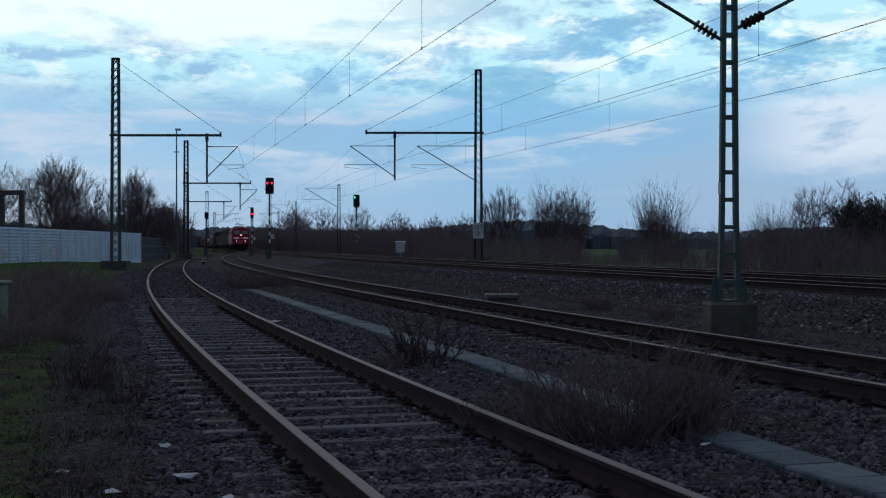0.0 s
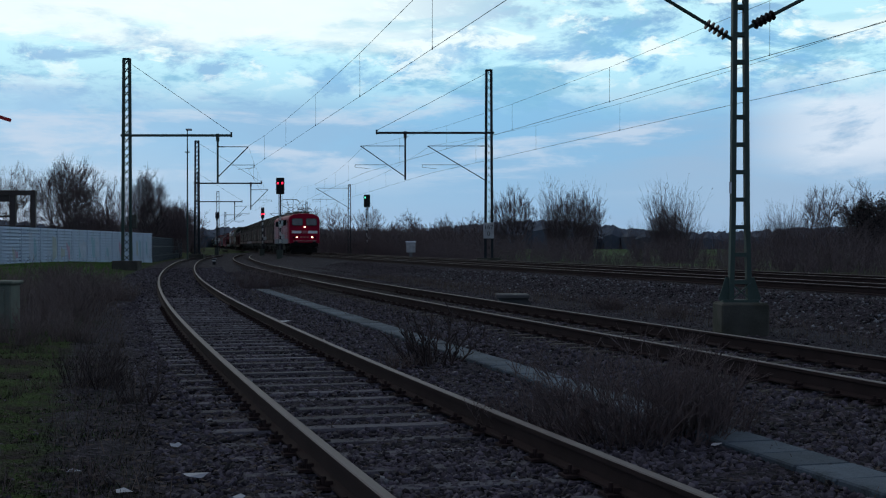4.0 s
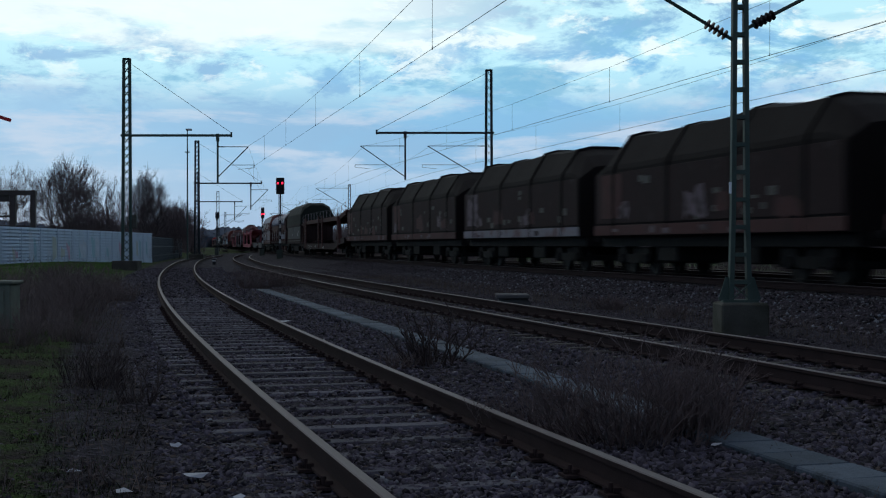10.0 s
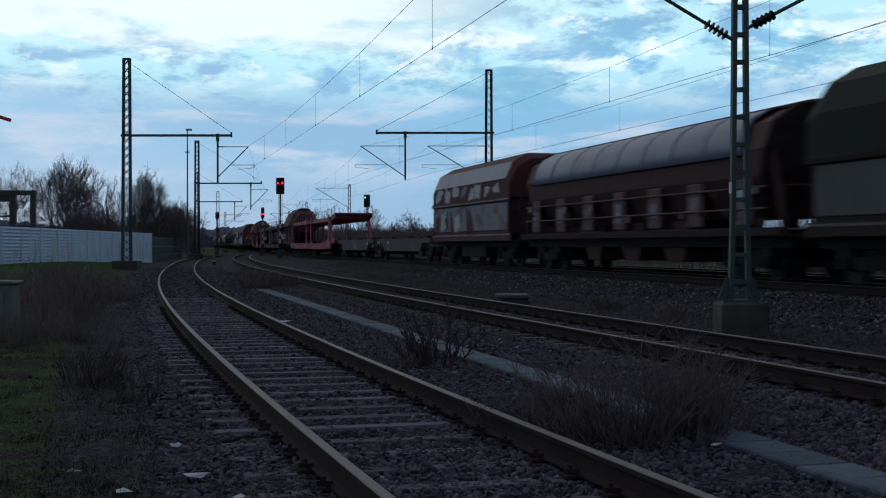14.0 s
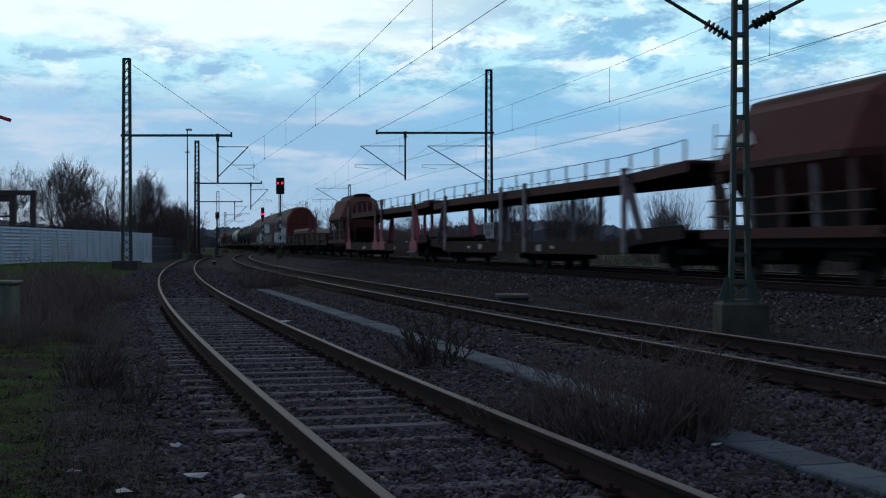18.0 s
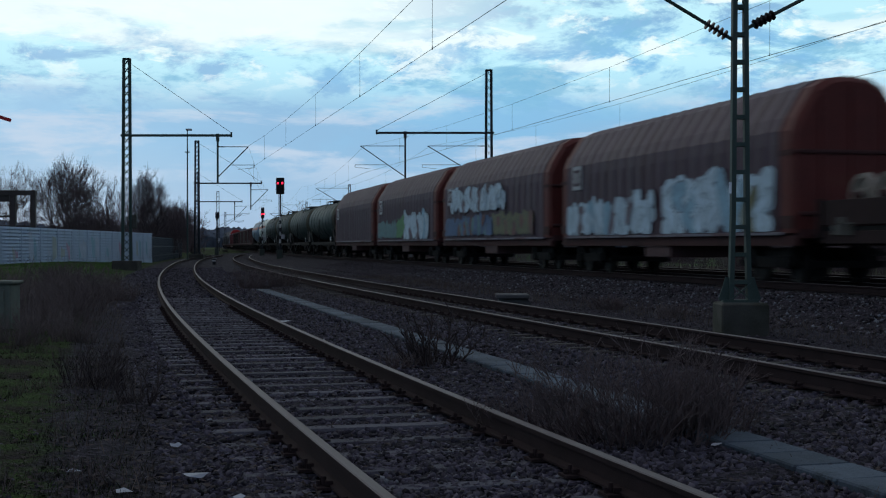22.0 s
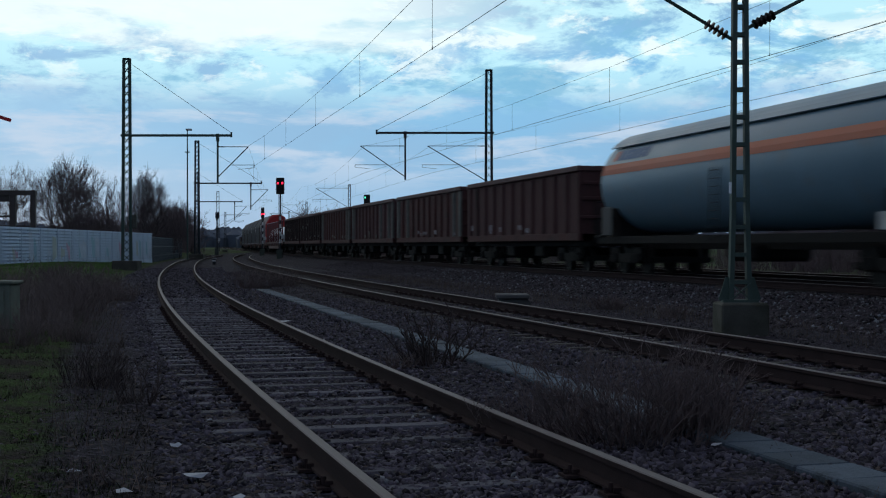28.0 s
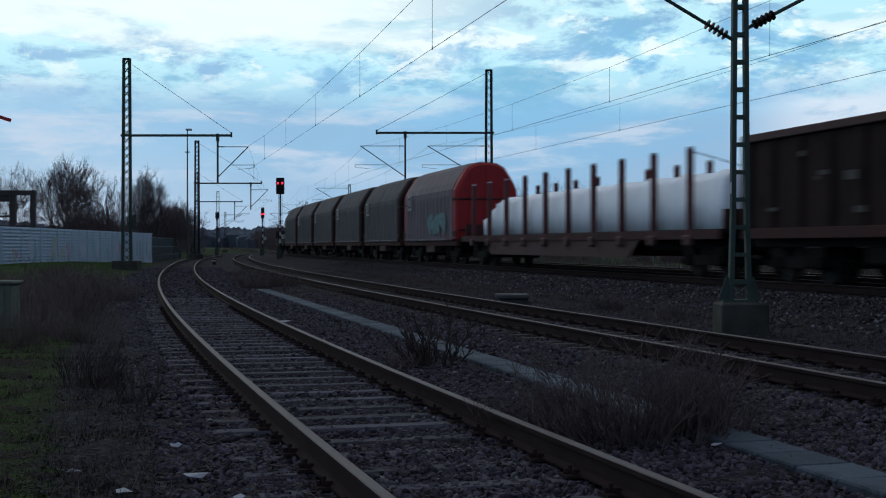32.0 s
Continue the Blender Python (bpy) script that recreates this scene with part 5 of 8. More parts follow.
def small_hopper(a, b, rng, reddish):
    root, h = vehicle("hopper_wagon", a, b, "brown two-axle hopper wagon with six-sided bin on open legs", "two-axle hoppers")
    e = h - 0.55
    half = [(0.55, 1.75), (1.46, 2.62), (1.50, 2.80), (0.98, 3.98), (0.5, 4.26)]
    h2 = [(0.45, 2.1), (0.95, 2.66), (1.0, 2.80), (0.72, 3.62), (0.4, 3.86)]
    bm = bmesh.new()
    loft(bm, [ring_of(-e + 0.15, h2), ring_of(-e + 1.15, half), ring_of(e - 1.15, half), ring_of(e - 0.15, h2)])
    part("bin", bm, OXIDE_RED, root)
    bm = bmesh.new()
    loft(bm, [ring_of(-e + 1.0, [(0.62, 4.18), (0.55, 4.32), (0.3, 4.42)]), ring_of(e - 1.0, [(0.62, 4.18), (0.55, 4.32), (0.3, 4.42)])])
    part("roof_hatch", bm, GREEN_TARP if reddish else BROWN, root)
    for sy in (-1, 1):
        bm = bmesh.new()
        vs = [bm.verts.new(p) for p in ((-e + 1.15, sy * 1.53, 2.64), (e - 1.15, sy * 1.53, 2.64), (e - 1.15, sy * 1.53, 2.78), (-e + 1.15, sy * 1.53, 2.78))]
        bm.faces.new(vs)
        r = bmesh.ops.extrude_face_region(bm, geom=bm.faces[:])
        bmesh.ops.translate(bm, vec=(0, -sy * 0.06, 0), verts=[v for v in r["geom"] if isinstance(v, bmesh.types.BMVert)])
        part("waist_rail", bm, BROWN, root)
        for k in range(5):
            x = -e + 1.1 + k * (2 * e - 2.2) / 4
            bm = bmesh.new()
            bar(bm, (x, sy * 1.3, 1.2), (x, sy * 1.38, 2.62), 0.16, 0.1)
            part("leg", bm, PALE if k % 2 else BROWN_LIGHT, root)
        for z in (1.55, 1.95):
            bm = bmesh.new()
            rod(bm, (-e + 0.4, sy * 1.38, z), (e - 0.4, sy * 1.38, z), 0.025, 6)
            part("side_rail", bm, BROWN_LIGHT, root)
        bx("sill", root, BROWN, -e, e, sy * 1.34 - 0.06, sy * 1.34 + 0.06, 1.0, 1.24, 0.01)
    for x in (-1.6, 1.6):
        bm = bmesh.new()
        loft(bm, [[(x - 1.4, -0.9, 2.0), (x + 1.4, -0.9, 2.0), (x + 1.4, 0.9, 2.0), (x - 1.4, 0.9, 2.0)], [(x - 0.5, -0.8, 0.5), (x + 0.5, -0.8, 0.5), (x + 0.5, 0.8, 0.5), (x - 0.5, 0.8, 0.5)]])
        part("discharge_chute", bm, UNDER, root)
    side_shape(root, rng, [(-e + 1.2, 3.1), (-e + 3.0, 3.15), (-e + 2.6, 3.5), (-e + 1.5, 3.45)], lambda z: -1.478 + (z - 2.85) * 0.36 - 0.03, OFFWHITE, "paint_patch")
    for sx in (-1, 1):
        bm = bmesh.new()
        for sy in (-0.25, 0.25):
            rod(bm, (sx * (e - 0.05), sy - 0.9, 1.1), (sx * (e - 0.3), sy - 0.9, 3.9), 0.02, 6)
        for k in range(8):
            rod(bm, (sx * (e - 0.05 - 0.03 * k), -1.15, 1.3 + 0.33 * k), (sx * (e - 0.05 - 0.03 * k), -0.65, 1.3 + 0.33 * k), 0.015, 5)
        part("ladder", bm, BROWN_LIGHT, root)
        bx("end_platform", root, YELLOW, sx * (e - 0.2) - 0.25, sx * (e - 0.2) + 0.25, -1.3, 1.3, 1.0, 1.06)
    bx("underframe", root, UNDER, -e, e, -1.1, 1.1, 0.8, 1.02)
    for x in (-h + 2.1, h - 2.1):
        axle_guard(root, x)
    buffers(root, h)


# -- flats --


def skeleton_flat(a, b, rng):
    root, h = vehicle("container_flat", a, b, "empty low articulated container flat with grimy girders")
    e = h - 0.6
    for x0, x1 in ((-e, -0.6), (0.6, e)):
        for sy in (-1, 1):
            bm = bmesh.new()
            y = sy * 1.25
            xm0, xm1 = x0 + 2.4, x1 - 2.4
            prof = [(x0, 1.22), (x1, 1.22), (x1, 0.98), (xm1 + 0.6, 0.98), (xm1, 0.55), (xm0, 0.55), (xm0 - 0.6, 0.98), (x0, 0.98)]
            va = [bm.verts.new((x, y - 0.06, z)) for x, z in prof]
            vb = [bm.verts.new((x, y + 0.06, z)) for x, z in prof]
            n = len(prof)
            for i in range(n):
                bm.faces.new((va[i], va[(i + 1) % n], vb[(i + 1) % n], vb[i]))
            bm.faces.new(va)
            bm.faces.new(list(reversed(vb)))
            bmesh.ops.recalc_face_normals(bm, faces=bm.faces[:])
            part("side_girder", bm, GRIMY, root)
            for k in range(4):
                x = x0 + 0.4 + k * (x1 - x0 - 0.8) / 3
                bx("container_lock", root, RUSTY, x - 0.12, x + 0.12, y - 0.12, y + 0.12, 1.22, 1.34, 0.02)
        bx("cross_girder", root, UNDER, x0, x1, -0.3, 0.3, 0.7, 1.1)
        for k in range(6):
            x = x0 + 0.3 + k * (x1 - x0 - 0.6) / 5
            bx("cross_beam", root, BROWN, x - 0.1, x + 0.1, -1.24, 1.24, 0.95, 1.15)
    marks(root, rng, -e + 3, e - 3, 0.7, 1.1, 5, -1.318)
    for x in (-h + 2.2, 0, h - 2.2):
        bogie(root, x)
    buffers(root, h)


def lowside_flat(a, b, rng, load, stakes):
    root, h = vehicle("low_sided_wagon", a, b, "dark low-sided flat wagon " + ("loaded with rusty wheelsets" if load else "with a few upright stakes"), "low-sided wagons")
    e = h - 0.55
    bx("floor", root, UNDER, -e, e, -1.38, 1.38, 1.12, 1.24)
    for sy in (-1, 1):
        for k in range(4):
            x0 = -e + k * (2 * e) / 4
            bx("drop_side", root, DARK_BROWN, x0 + 0.03, x0 + 2 * e / 4 - 0.03, sy * 1.40 - 0.03, sy * 1.40 + 0.03, 1.26, 1.78, 0.01)
            bx("side_post", root, DARK_BROWN, x0 - 0.06, x0 + 0.06, sy * 1.44 - 0.05, sy * 1.44 + 0.05, 1.0, 1.82, 0.01)
        bx("sill", root, DARK_BROWN, -e, e, sy * 1.34 - 0.06, sy * 1.34 + 0.06, 0.88, 1.14, 0.01)
    for sx in (-1, 1):
        bx("end_flap", root, RUSTY, sx * e - 0.03, sx * e + 0.03, -1.36, 1.36, 1.24, 1.78)
    marks(root, rng, -e + 0.5, e - 0.5, 1.05, 1.5, 9, -1.432, FAINT)
    for x in stakes:
        bm = bmesh.new()
        bar(bm, (x, -1.25, 1.24), (x + 0.16, -1.22, 3.25 + 0.15 * math.sin(x * 3)), 0.11, 0.09)
        part("stake", bm, PINK_BROWN, root)
    for x in (-h + 2.6, h - 2.6, 0.0):
        axle_guard(root, x)
    buffers(root, h)
    if load:
        bx("load_bed", root, BROWN, -e + 0.5, e - 0.6, -1.1, 1.1, 1.24, 1.42)
        for k in range(load):
            x = -e + 0.65 + k * 0.98
            ws = put("loaded_wheelset", root, T(x, 0, 1.42), "loaded_axle", lambda bm: rod(bm, (0, -1.05, 0.46), (0, 1.05, 0.46), 0.08, 10), RUSTY)
            for sy in (-0.75, 0.75):
                put("wheel_disc", ws, T(0, sy, 0.46) @ Matrix.Rotation(0 if sy < 0 else math.pi, 4, "Z"), "loadwheel", ring_wheel, RUST_WHEEL)


def ring_wheel(bm):
    """Spare wheel standing loose: flange, tread and dished disc."""
    prof = [(0.48, 0.03), (0.48, 0.0), (0.455, -0.03), (0.45, -0.12), (0.36, -0.12), (0.34, -0.06), (0.16, -0.03), (0.14, -0.13), (0.08, -0.13), (0.08, 0.05), (0.16, 0.05), (0.34, 0.0), (0.38, 0.03)]
    n = 24
    vs = [[bm.verts.new((r * math.cos(6.2832 * k / n), y, r * math.sin(6.2832 * k / n))) for r, y in prof] for k in range(n)]
    for k in range(n):
        j = (k + 1) % n
        for i in range(len(prof)):
            q = (i + 1) % len(prof)
            bm.faces.new((vs[k][i], vs[k][q], vs[j][q], vs[j][i]))
    bmesh.ops.recalc_face_normals(bm, faces=bm.faces[:])


PINK_BROWN = mat("rusty_red_stake", (0.095, 0.032, 0.033), 0.8, 0, 0.35, 2, 30, 0.2)
RUST_WHEEL = mat("tan_rusty_wheel", (0.21, 0.175, 0.14), 0.7, 0.0, 0.35, 3, 30, 0.2)


def stake_flat(a, b, rng):
    root, h = vehicle("stake_wagon", a, b, "red-brown stake wagon carrying a load wrapped in white film")
    e = h - 0.6
    off = (a + b) / 2
    bx("floor", root, UNDER, -e, e, -1.38, 1.38, 1.14, 1.26)
    for sy in (-1, 1):
        bx("sill", root, BROWN, -e, e, sy * 1.42 - 0.05, sy * 1.42 + 0.05, 1.0, 1.24, 0.01)
        bm = bmesh.new()
        y = sy * 1.38
        prof = [(-8.9, 1.0), (7.4, 1.0), (6.6, 0.50), (-8.2, 0.50)]
        va = [bm.verts.new((x, y - 0.04, z)) for x, z in prof]
        vb = [bm.verts.new((x, y + 0.04, z)) for x, z in prof]
        for i in range(4):
            bm.faces.new((va[i], va[(i + 1) % 4], vb[(i + 1) % 4], vb[i]))
        bm.faces.new(va)
        bm.faces.new(list(reversed(vb)))
        bmesh.ops.recalc_face_normals(bm, faces=bm.faces[:])
        part("side_girder", bm, PINK if sy > 0 else BROWN_LIGHT, root)
        for k in range(10):
            x = 10.9 - k * 2.42
            if x < -e:
                continue
            bm = bmesh.new()
            bar(bm, (x, sy * 1.40, 1.0), (x, sy * 1.40, 3.34), 0.17, 0.15)
            st = part("stake", bm, PINK_BROWN, root)
            bx("stake_cap", st, OFFWHITE, x - 0.08, x + 0.08, sy * 1.40 - 0.07, sy * 1.40 + 0.07, 3.34, 3.40)
            bx("stake_shoe", root, BROWN_LIGHT, x - 0.22, x + 0.22, sy * 1.45 - 0.1, sy * 1.45 + 0.1, 0.82, 1.12, 0.05)
    for sx in (-1, 1):
        bx("end_flap", root, BROWN, sx * (e - 0.1) - 0.05, sx * (e - 0.1) + 0.05, -1.3, 1.3, 1.26, 1.75, 0.01)
    # load of wrapped packs, sagging film between the packs
    bm = bmesh.new()
    rings = []
    n = 150
    for k in range(n + 1):
        x = -9.9 + 22.4 * k / n
        f = k / n
        tp = 2.72 if f > 0.08 else 2.1 + 0.62 * f / 0.08
        ph = abs(math.sin(math.pi * (x - 10.9) / 2.42))
        sag = 0.30 * (1 - ph ** 0.5) + 0.05 * math.sin(x * 5.1)
        w = 1.13 + 0.10 * ph ** 0.5 + rng.uniform(-0.03, 0.03)
        rings.append([(x, w, 1.26), (x, w + 0.02, 1.9 + rng.uniform(-0.03, 0.03)), (x, w - 0.02, tp - 0.22), (x, w - 0.26, tp - sag), (x, 0.0, tp - sag + 0.05 + rng.uniform(-0.02, 0.02)),
                      (x, -w + 0.26, tp - sag), (x, -w + 0.02, tp - 0.22), (x, -w - 0.02, 1.9 + rng.uniform(-0.03, 0.03)), (x, -w, 1.26)])
    loft(bm, rings)
    part("wrapped_load", bm, WRAP, root, "bulging load under white plastic film", smooth=True)
    bm = bmesh.new()
    rod(bm, (10.9, -1.4, 3.3), (11.9, 0, 2.75), 0.015, 5)
    rod(bm, (11.9, 0, 2.75), (12.4, 1.2, 2.6), 0.015, 5)
    part("lashing", bm, WIRE, root)
    bx("underframe", root, UNDER, -e, e, -0.9, 0.9, 0.72, 1.14)
    for x in (-h + 2.4, h - 2.4):
        bogie(root, x)
    buffers(root, h)


# -- tanks and open wagons --


def tank(a, b, rng, kind):
    labs = {"green": "grey-green ringed tank wagon with grimy walkway and dome",
            "white": "cream pressure-gas tank wagon with an orange band", "grey": "blue-grey gas tank wagon with orange band and sun shield"}
    root, h = vehicle("tank_wagon", a, b, labs[kind], "tank wagons")
    gas = kind != "green"
    R = 1.46 if not gas else 1.50
    zc = 1.28 + R if not gas else 1.20 + R
    e = h - (0.55 if not gas else 1.0)
    body = {"green": TANK_GREEN, "white": TANK_WHITE, "grey": TANK_GREY}[kind]
    n = 28

    def ring(x, r, dz=0.0):
        return [(x, r * math.sin(2 * math.pi * k / n), zc + dz + r * math.cos(2 * math.pi * k / n)) for k in range(n)]
    cap = 0.55 if gas else 0.28
    prof = [(-e + cap * (k / 6), R * math.sqrt(max(0.002, 1 - (1 - k / 6) ** 2))) for k in range(7)]
    prof = [(x, r if gas else max(r, 0.04)) for x, r in prof]
    slope = 0.0 if gas else 0.10
    xs = prof + [(0.0, R)] + [(-x, r) for x, r in reversed(prof)]
    bm = bmesh.new()
    loft(bm, [ring(x, r, -slope * (1 - abs(x) / e)) for x, r in xs])
    part("tank_shell", bm, body, root, smooth=True)
    if gas:
        bm = bmesh.new()
        for sg in (-1, 1):
            z0, z1 = zc + 0.26, zc + 0.56
            y0, y1 = math.sqrt(R * R - 0.26 ** 2) + 0.006, math.sqrt(R * R - 0.56 ** 2) + 0.006
            xa, xb = -e + cap, e - cap
            vs = [bm.verts.new(p) for p in ((xa, sg * y0, z0), (xb, sg * y0, z0), (xb, sg * (y0 + y1) / 2 + sg * 0.02, (z0 + z1) / 2), (xa, sg * (y0 + y1) / 2 + sg * 0.02, (z0 + z1) / 2), (xb, sg * y1, z1), (xa, sg * y1, z1))]
            bm.faces.new((vs[0], vs[1], vs[2], vs[3]))
            bm.faces.new((vs[3], vs[2], vs[4], vs[5]))
        for sx in (-1, 1):
            strip = []
            for j in range(13):
                yy = -R + 2 * R * j / 12
                pr = []
                for zz in (0.26, 0.56):
                    rr = min(math.hypot(yy * 0.985, zz), R * 0.999)
                    q = 1 - math.sqrt(max(0.0, 1 - (rr / R) ** 2))
                    pr.append(bm.verts.new((sx * (e - cap * q + 0.008), yy * math.sqrt(max(0.05, 1 - (zz / R) ** 2)) * 1.0, zc + zz)))
                strip.append(pr)
            for p, q in zip(strip, strip[1:]):
                bm.faces.new((p[0], q[0], q[1], p[1]))
        part("orange_band", bm, ORANGE, root, "orange stripe round the tank")
        if kind == "grey":
            bm = bmesh.new()
            rings = []
            for x in (-e + 0.5, e - 0.5):
                out = [(x, (R + 0.08) * math.sin(t), zc + (R + 0.08) * math.cos(t)) for t in [(-46 + 92 * k / 12) * math.pi / 180 for k in range(13)]]
                inn = [(x, (R + 0.05) * math.sin(t), zc + (R + 0.05) * math.cos(t)) for t in [(46 - 92 * k / 12) * math.pi / 180 for k in range(13)]]
                rings.append(out + inn)
            loft(bm, rings)
            part("sun_shield", bm, TANK_GREY, root, "curved grey sheet over the tank top", smooth=False)
        if kind == "grey":
            for sg in (-1, 1):
                for k in range(8):
                    bm = bmesh.new()
                    x = -e + 1.3 + k * 0.34
                    ys = [-sg * (math.sqrt(R * R - q * q) + 0.012) for q in (0.66, 0.96)]
                    vs = [bm.verts.new(p) for p in ((x - 0.13, ys[0], zc + 0.66), (x + 0.13, ys[0], zc + 0.66), (x + 0.13, ys[1], zc + 0.96), (x - 0.13, ys[1], zc + 0.96))]
                    bm.faces.new(vs)
                    part("emblem", bm, GRAF_BLUE if k else ORANGE, root, "dark blue lettering bar")
    else:
        for k in range(9):
            x = -e + 0.55 + k * (2 * e - 1.1) / 8
            d = -slope * (1 - abs(x) / e)
            bm = bmesh.new()
            loft(bm, [ring(x - 0.035, R + 0.035, d), ring(x + 0.035, R + 0.035, d)])
            part("tank_ring", bm, TANK_GREEN, root, smooth=False)
        for sx in (-1, 1):
            bm = bmesh.new()
            loft(bm, [ring(sx * (e - 0.32), R + 0.02), ring(sx * (e - 0.05), R - 0.1)])
            part("end_shroud", bm, TANK_END, root, "olive-brown stained tank end")
        bm = bmesh.new()
        rod(bm, (0, 0, zc + R - 0.15), (0, 0, zc + R + 0.14), 0.42, 14)
        part("dome", bm, BLACK, root)
        bm = bmesh.new()
        box(bm, -1.1, 1.1, -0.75, 0.75, zc + R + 0.02, zc + R + 0.06)
        for x in (-1.1, 1.1):
            for y in (-0.75, 0.75):
                rod(bm, (x, y, zc + R - 0.25), (x, y, zc + R + 0.05), 0.02, 5)
        part("walkway", bm, BLACK, root)
    bm = bmesh.new()
    for sy in (-0.22, 0.22):
        rod(bm, (sy, -R - 0.05, 1.0), (sy, -R - 0.02, zc), 0.018, 5)
        rod(bm, (sy, -R - 0.02, zc), (sy, -0.75, zc + R), 0.018, 5)
    for k in range(9):
        z = 1.1 + k * 0.2
        rod(bm, (-0.22, -R - 0.05, z), (0.22, -R - 0.05, z), 0.012, 5)
    part("ladder", bm, BLACK, root)
    for sx in (-1, 1):
        bm = bmesh.new()
        loft(bm, [[(sx * (e - 1.5), -1.2, 1.1), (sx * (e - 0.3), -1.2, 1.1), (sx * (e - 0.3), 1.2, 1.1), (sx * (e - 1.5), 1.2, 1.1)], [(sx * (e - 1.35), -1.3, zc - 0.7), (sx * (e - 0.5), -1.3, zc - 0.7), (sx * (e - 0.5), 1.3, zc - 0.7), (sx * (e - 1.35), 1.3, zc - 0.7)]])
        part("saddle", bm, UNDER, root)
        bx("end_platform", root, UNDER, sx * (h - 0.85) - 0.3, sx * (h - 0.85) + 0.3, -1.35, 1.35, 1.1, 1.18)
        if not gas:
            continue
        bm = bmesh.new()
        for y in (-1.3, -0.45, 0.45, 1.3):
            rod(bm, (sx * (h - 0.68), y, 1.15), (sx * (h - 0.68), y, 2.2), 0.022, 5)
        for z in (1.7, 2.2):
            rod(bm, (sx * (h - 0.68), -1.3, z), (sx * (h - 0.68), 1.3, z), 0.022, 5)
        part("end_railing", bm, BLACK, root)
    bx("notice_board", root, GREEN_SIDE, -e + 0.5, -e + 1.3, -1.46, -1.42, 1.15, 2.0, 0.01, "grey notice board on the frame")
    bx("placard", root, OFFWHITE, e - 1.4, e - 0.9, -1.46, -1.42, 1.15, 1.5, 0.01)
    for sy in (-1, 1):
        bx("sill", root, UNDER, -h + 0.62, h - 0.62, sy * 1.2 - 0.08, sy * 1.2 + 0.08, 0.9, 1.12, 0.01)
    bx("underframe", root, UNDER, -h + 0.7, h - 0.7, -0.4, 0.4, 0.75, 1.1)
    bx("air_tank", root, UNDER, -0.9, 0.7, -0.8, 0.8, 0.45, 0.85, 0.1)
    for x in (-h + 2.5, h - 2.5):
        bogie(root, x)
    buffers(root, h)


def open_wagon(a, b, rng, i):
    labels = ["rusty brown high-sided open wagon with pressed steel ribs"] * 4 + ["dark green-brown high-sided open wagon with faded scrawls", "dark brown high-sided open wagon with weathered ribs"]
    root, h = vehicle("open_wagon", a, b, labels[i], "open wagons")
    e = h - 0.65
    bm = bmesh.new()
    out = [(-e, -1.36), (e, -1.36), (e, 1.36), (-e, 1.36)]
    inn = [(-e + 0.06, -1.30), (e - 0.06, -1.30), (e - 0.06, 1.30), (-e + 0.06, 1.30)]
    z0, z1, zf = 1.22, 3.34, 1.3
    A = [bm.verts.new((x, y, z0)) for x, y in out]
    B = [bm.verts.new((x, y, z1)) for x, y in out]
    C = [bm.verts.new((x, y, z1)) for x, y in inn]
    D = [bm.verts.new((x, y, zf)) for x, y in inn]
    for k in range(4):
        j = (k + 1) % 4
        bm.faces.new((A[k], A[j], B[j], B[k]))
        bm.faces.new((B[k], B[j], C[j], C[k]))
        bm.faces.new((C[k], C[j], D[j], D[k]))
    bm.faces.new(D)
    bm.faces.new(list(reversed(A)))
    bmesh.ops.recalc_face_normals(bm, faces=bm.faces[:])
    main = [RUSTY, BROWN, RUSTY, BROWN, DARK_BROWN, DARK_BROWN][i]
    part("body", bm, main, root)
    n = 11
    for sy in (-1, 1):
        for k in range(n + 1):
            x = -e + 0.1 + k * (2 * e - 0.2) / n
            big = k in (0, n)
            pale = (k in (0, n - 1, n) and i in (1, 2, 3)) or rng.random() < 0.06
            bm = bmesh.new()
            w0 = 0.30 if big else 0.13
            pr = [(x - w0 - 0.05, sy * 1.36), (x - w0 + 0.04, sy * 1.46), (x + w0 - 0.04, sy * 1.46), (x + w0 + 0.05, sy * 1.36)]
            if big:
                pr = [(min(max(px, -e), e), py) for px, py in pr]
            lo = [bm.verts.new((px, py, 1.24)) for px, py in pr]
            hi = [bm.verts.new((px, py, 3.2)) for px, py in pr]
            for j in range(3):
                bm.faces.new((lo[j], lo[j + 1], hi[j + 1], hi[j]))
            bm.faces.new(lo)
            bm.faces.new(hi)
            bmesh.ops.recalc_face_normals(bm, faces=bm.faces[:])
            part("side_rib", bm, FAINT if pale else main, root)
        bx("top_rail", root, BROWN_LIGHT, -e - 0.04, e + 0.04, sy * 1.41 - 0.07, sy * 1.41 + 0.07, 3.24, 3.42, 0.02)
        bx("sill", root, BROWN, -e, e, sy * 1.38 - 0.07, sy * 1.38 + 0.07, 1.0, 1.24, 0.01)
    for sx in (-1, 1):
        bx("end_rail", root, BROWN_LIGHT, sx * e - 0.07, sx * e + 0.07, -1.33, 1.33, 3.25, 3.41, 0.02)
        for z in (1.7, 2.3, 2.8):
            bx("end_rib", root, main, sx * (e + 0.02) - 0.06, sx * (e + 0.02) + 0.06, -1.34, 1.34, z, z + 0.12, 0.02)
        bx("step", root, UNDER, sx * (e - 0.6) - 0.2, sx * (e - 0.6) + 0.2, -1.42, -1.30, 0.55, 0.62)
    marks(root, rng, -e + 0.6, e - 0.6, 1.3, 1.7, 6, -1.463, FAINT if i > 1 else PALE)
    if i >= 4:
        marks(root, rng, -e + 1, e - 1, 2.0, 2.9, 5, -1.463, FAINT)
    bx("underframe", root, UNDER, -e, e, -1.1, 1.1, 0.82, 1.0)
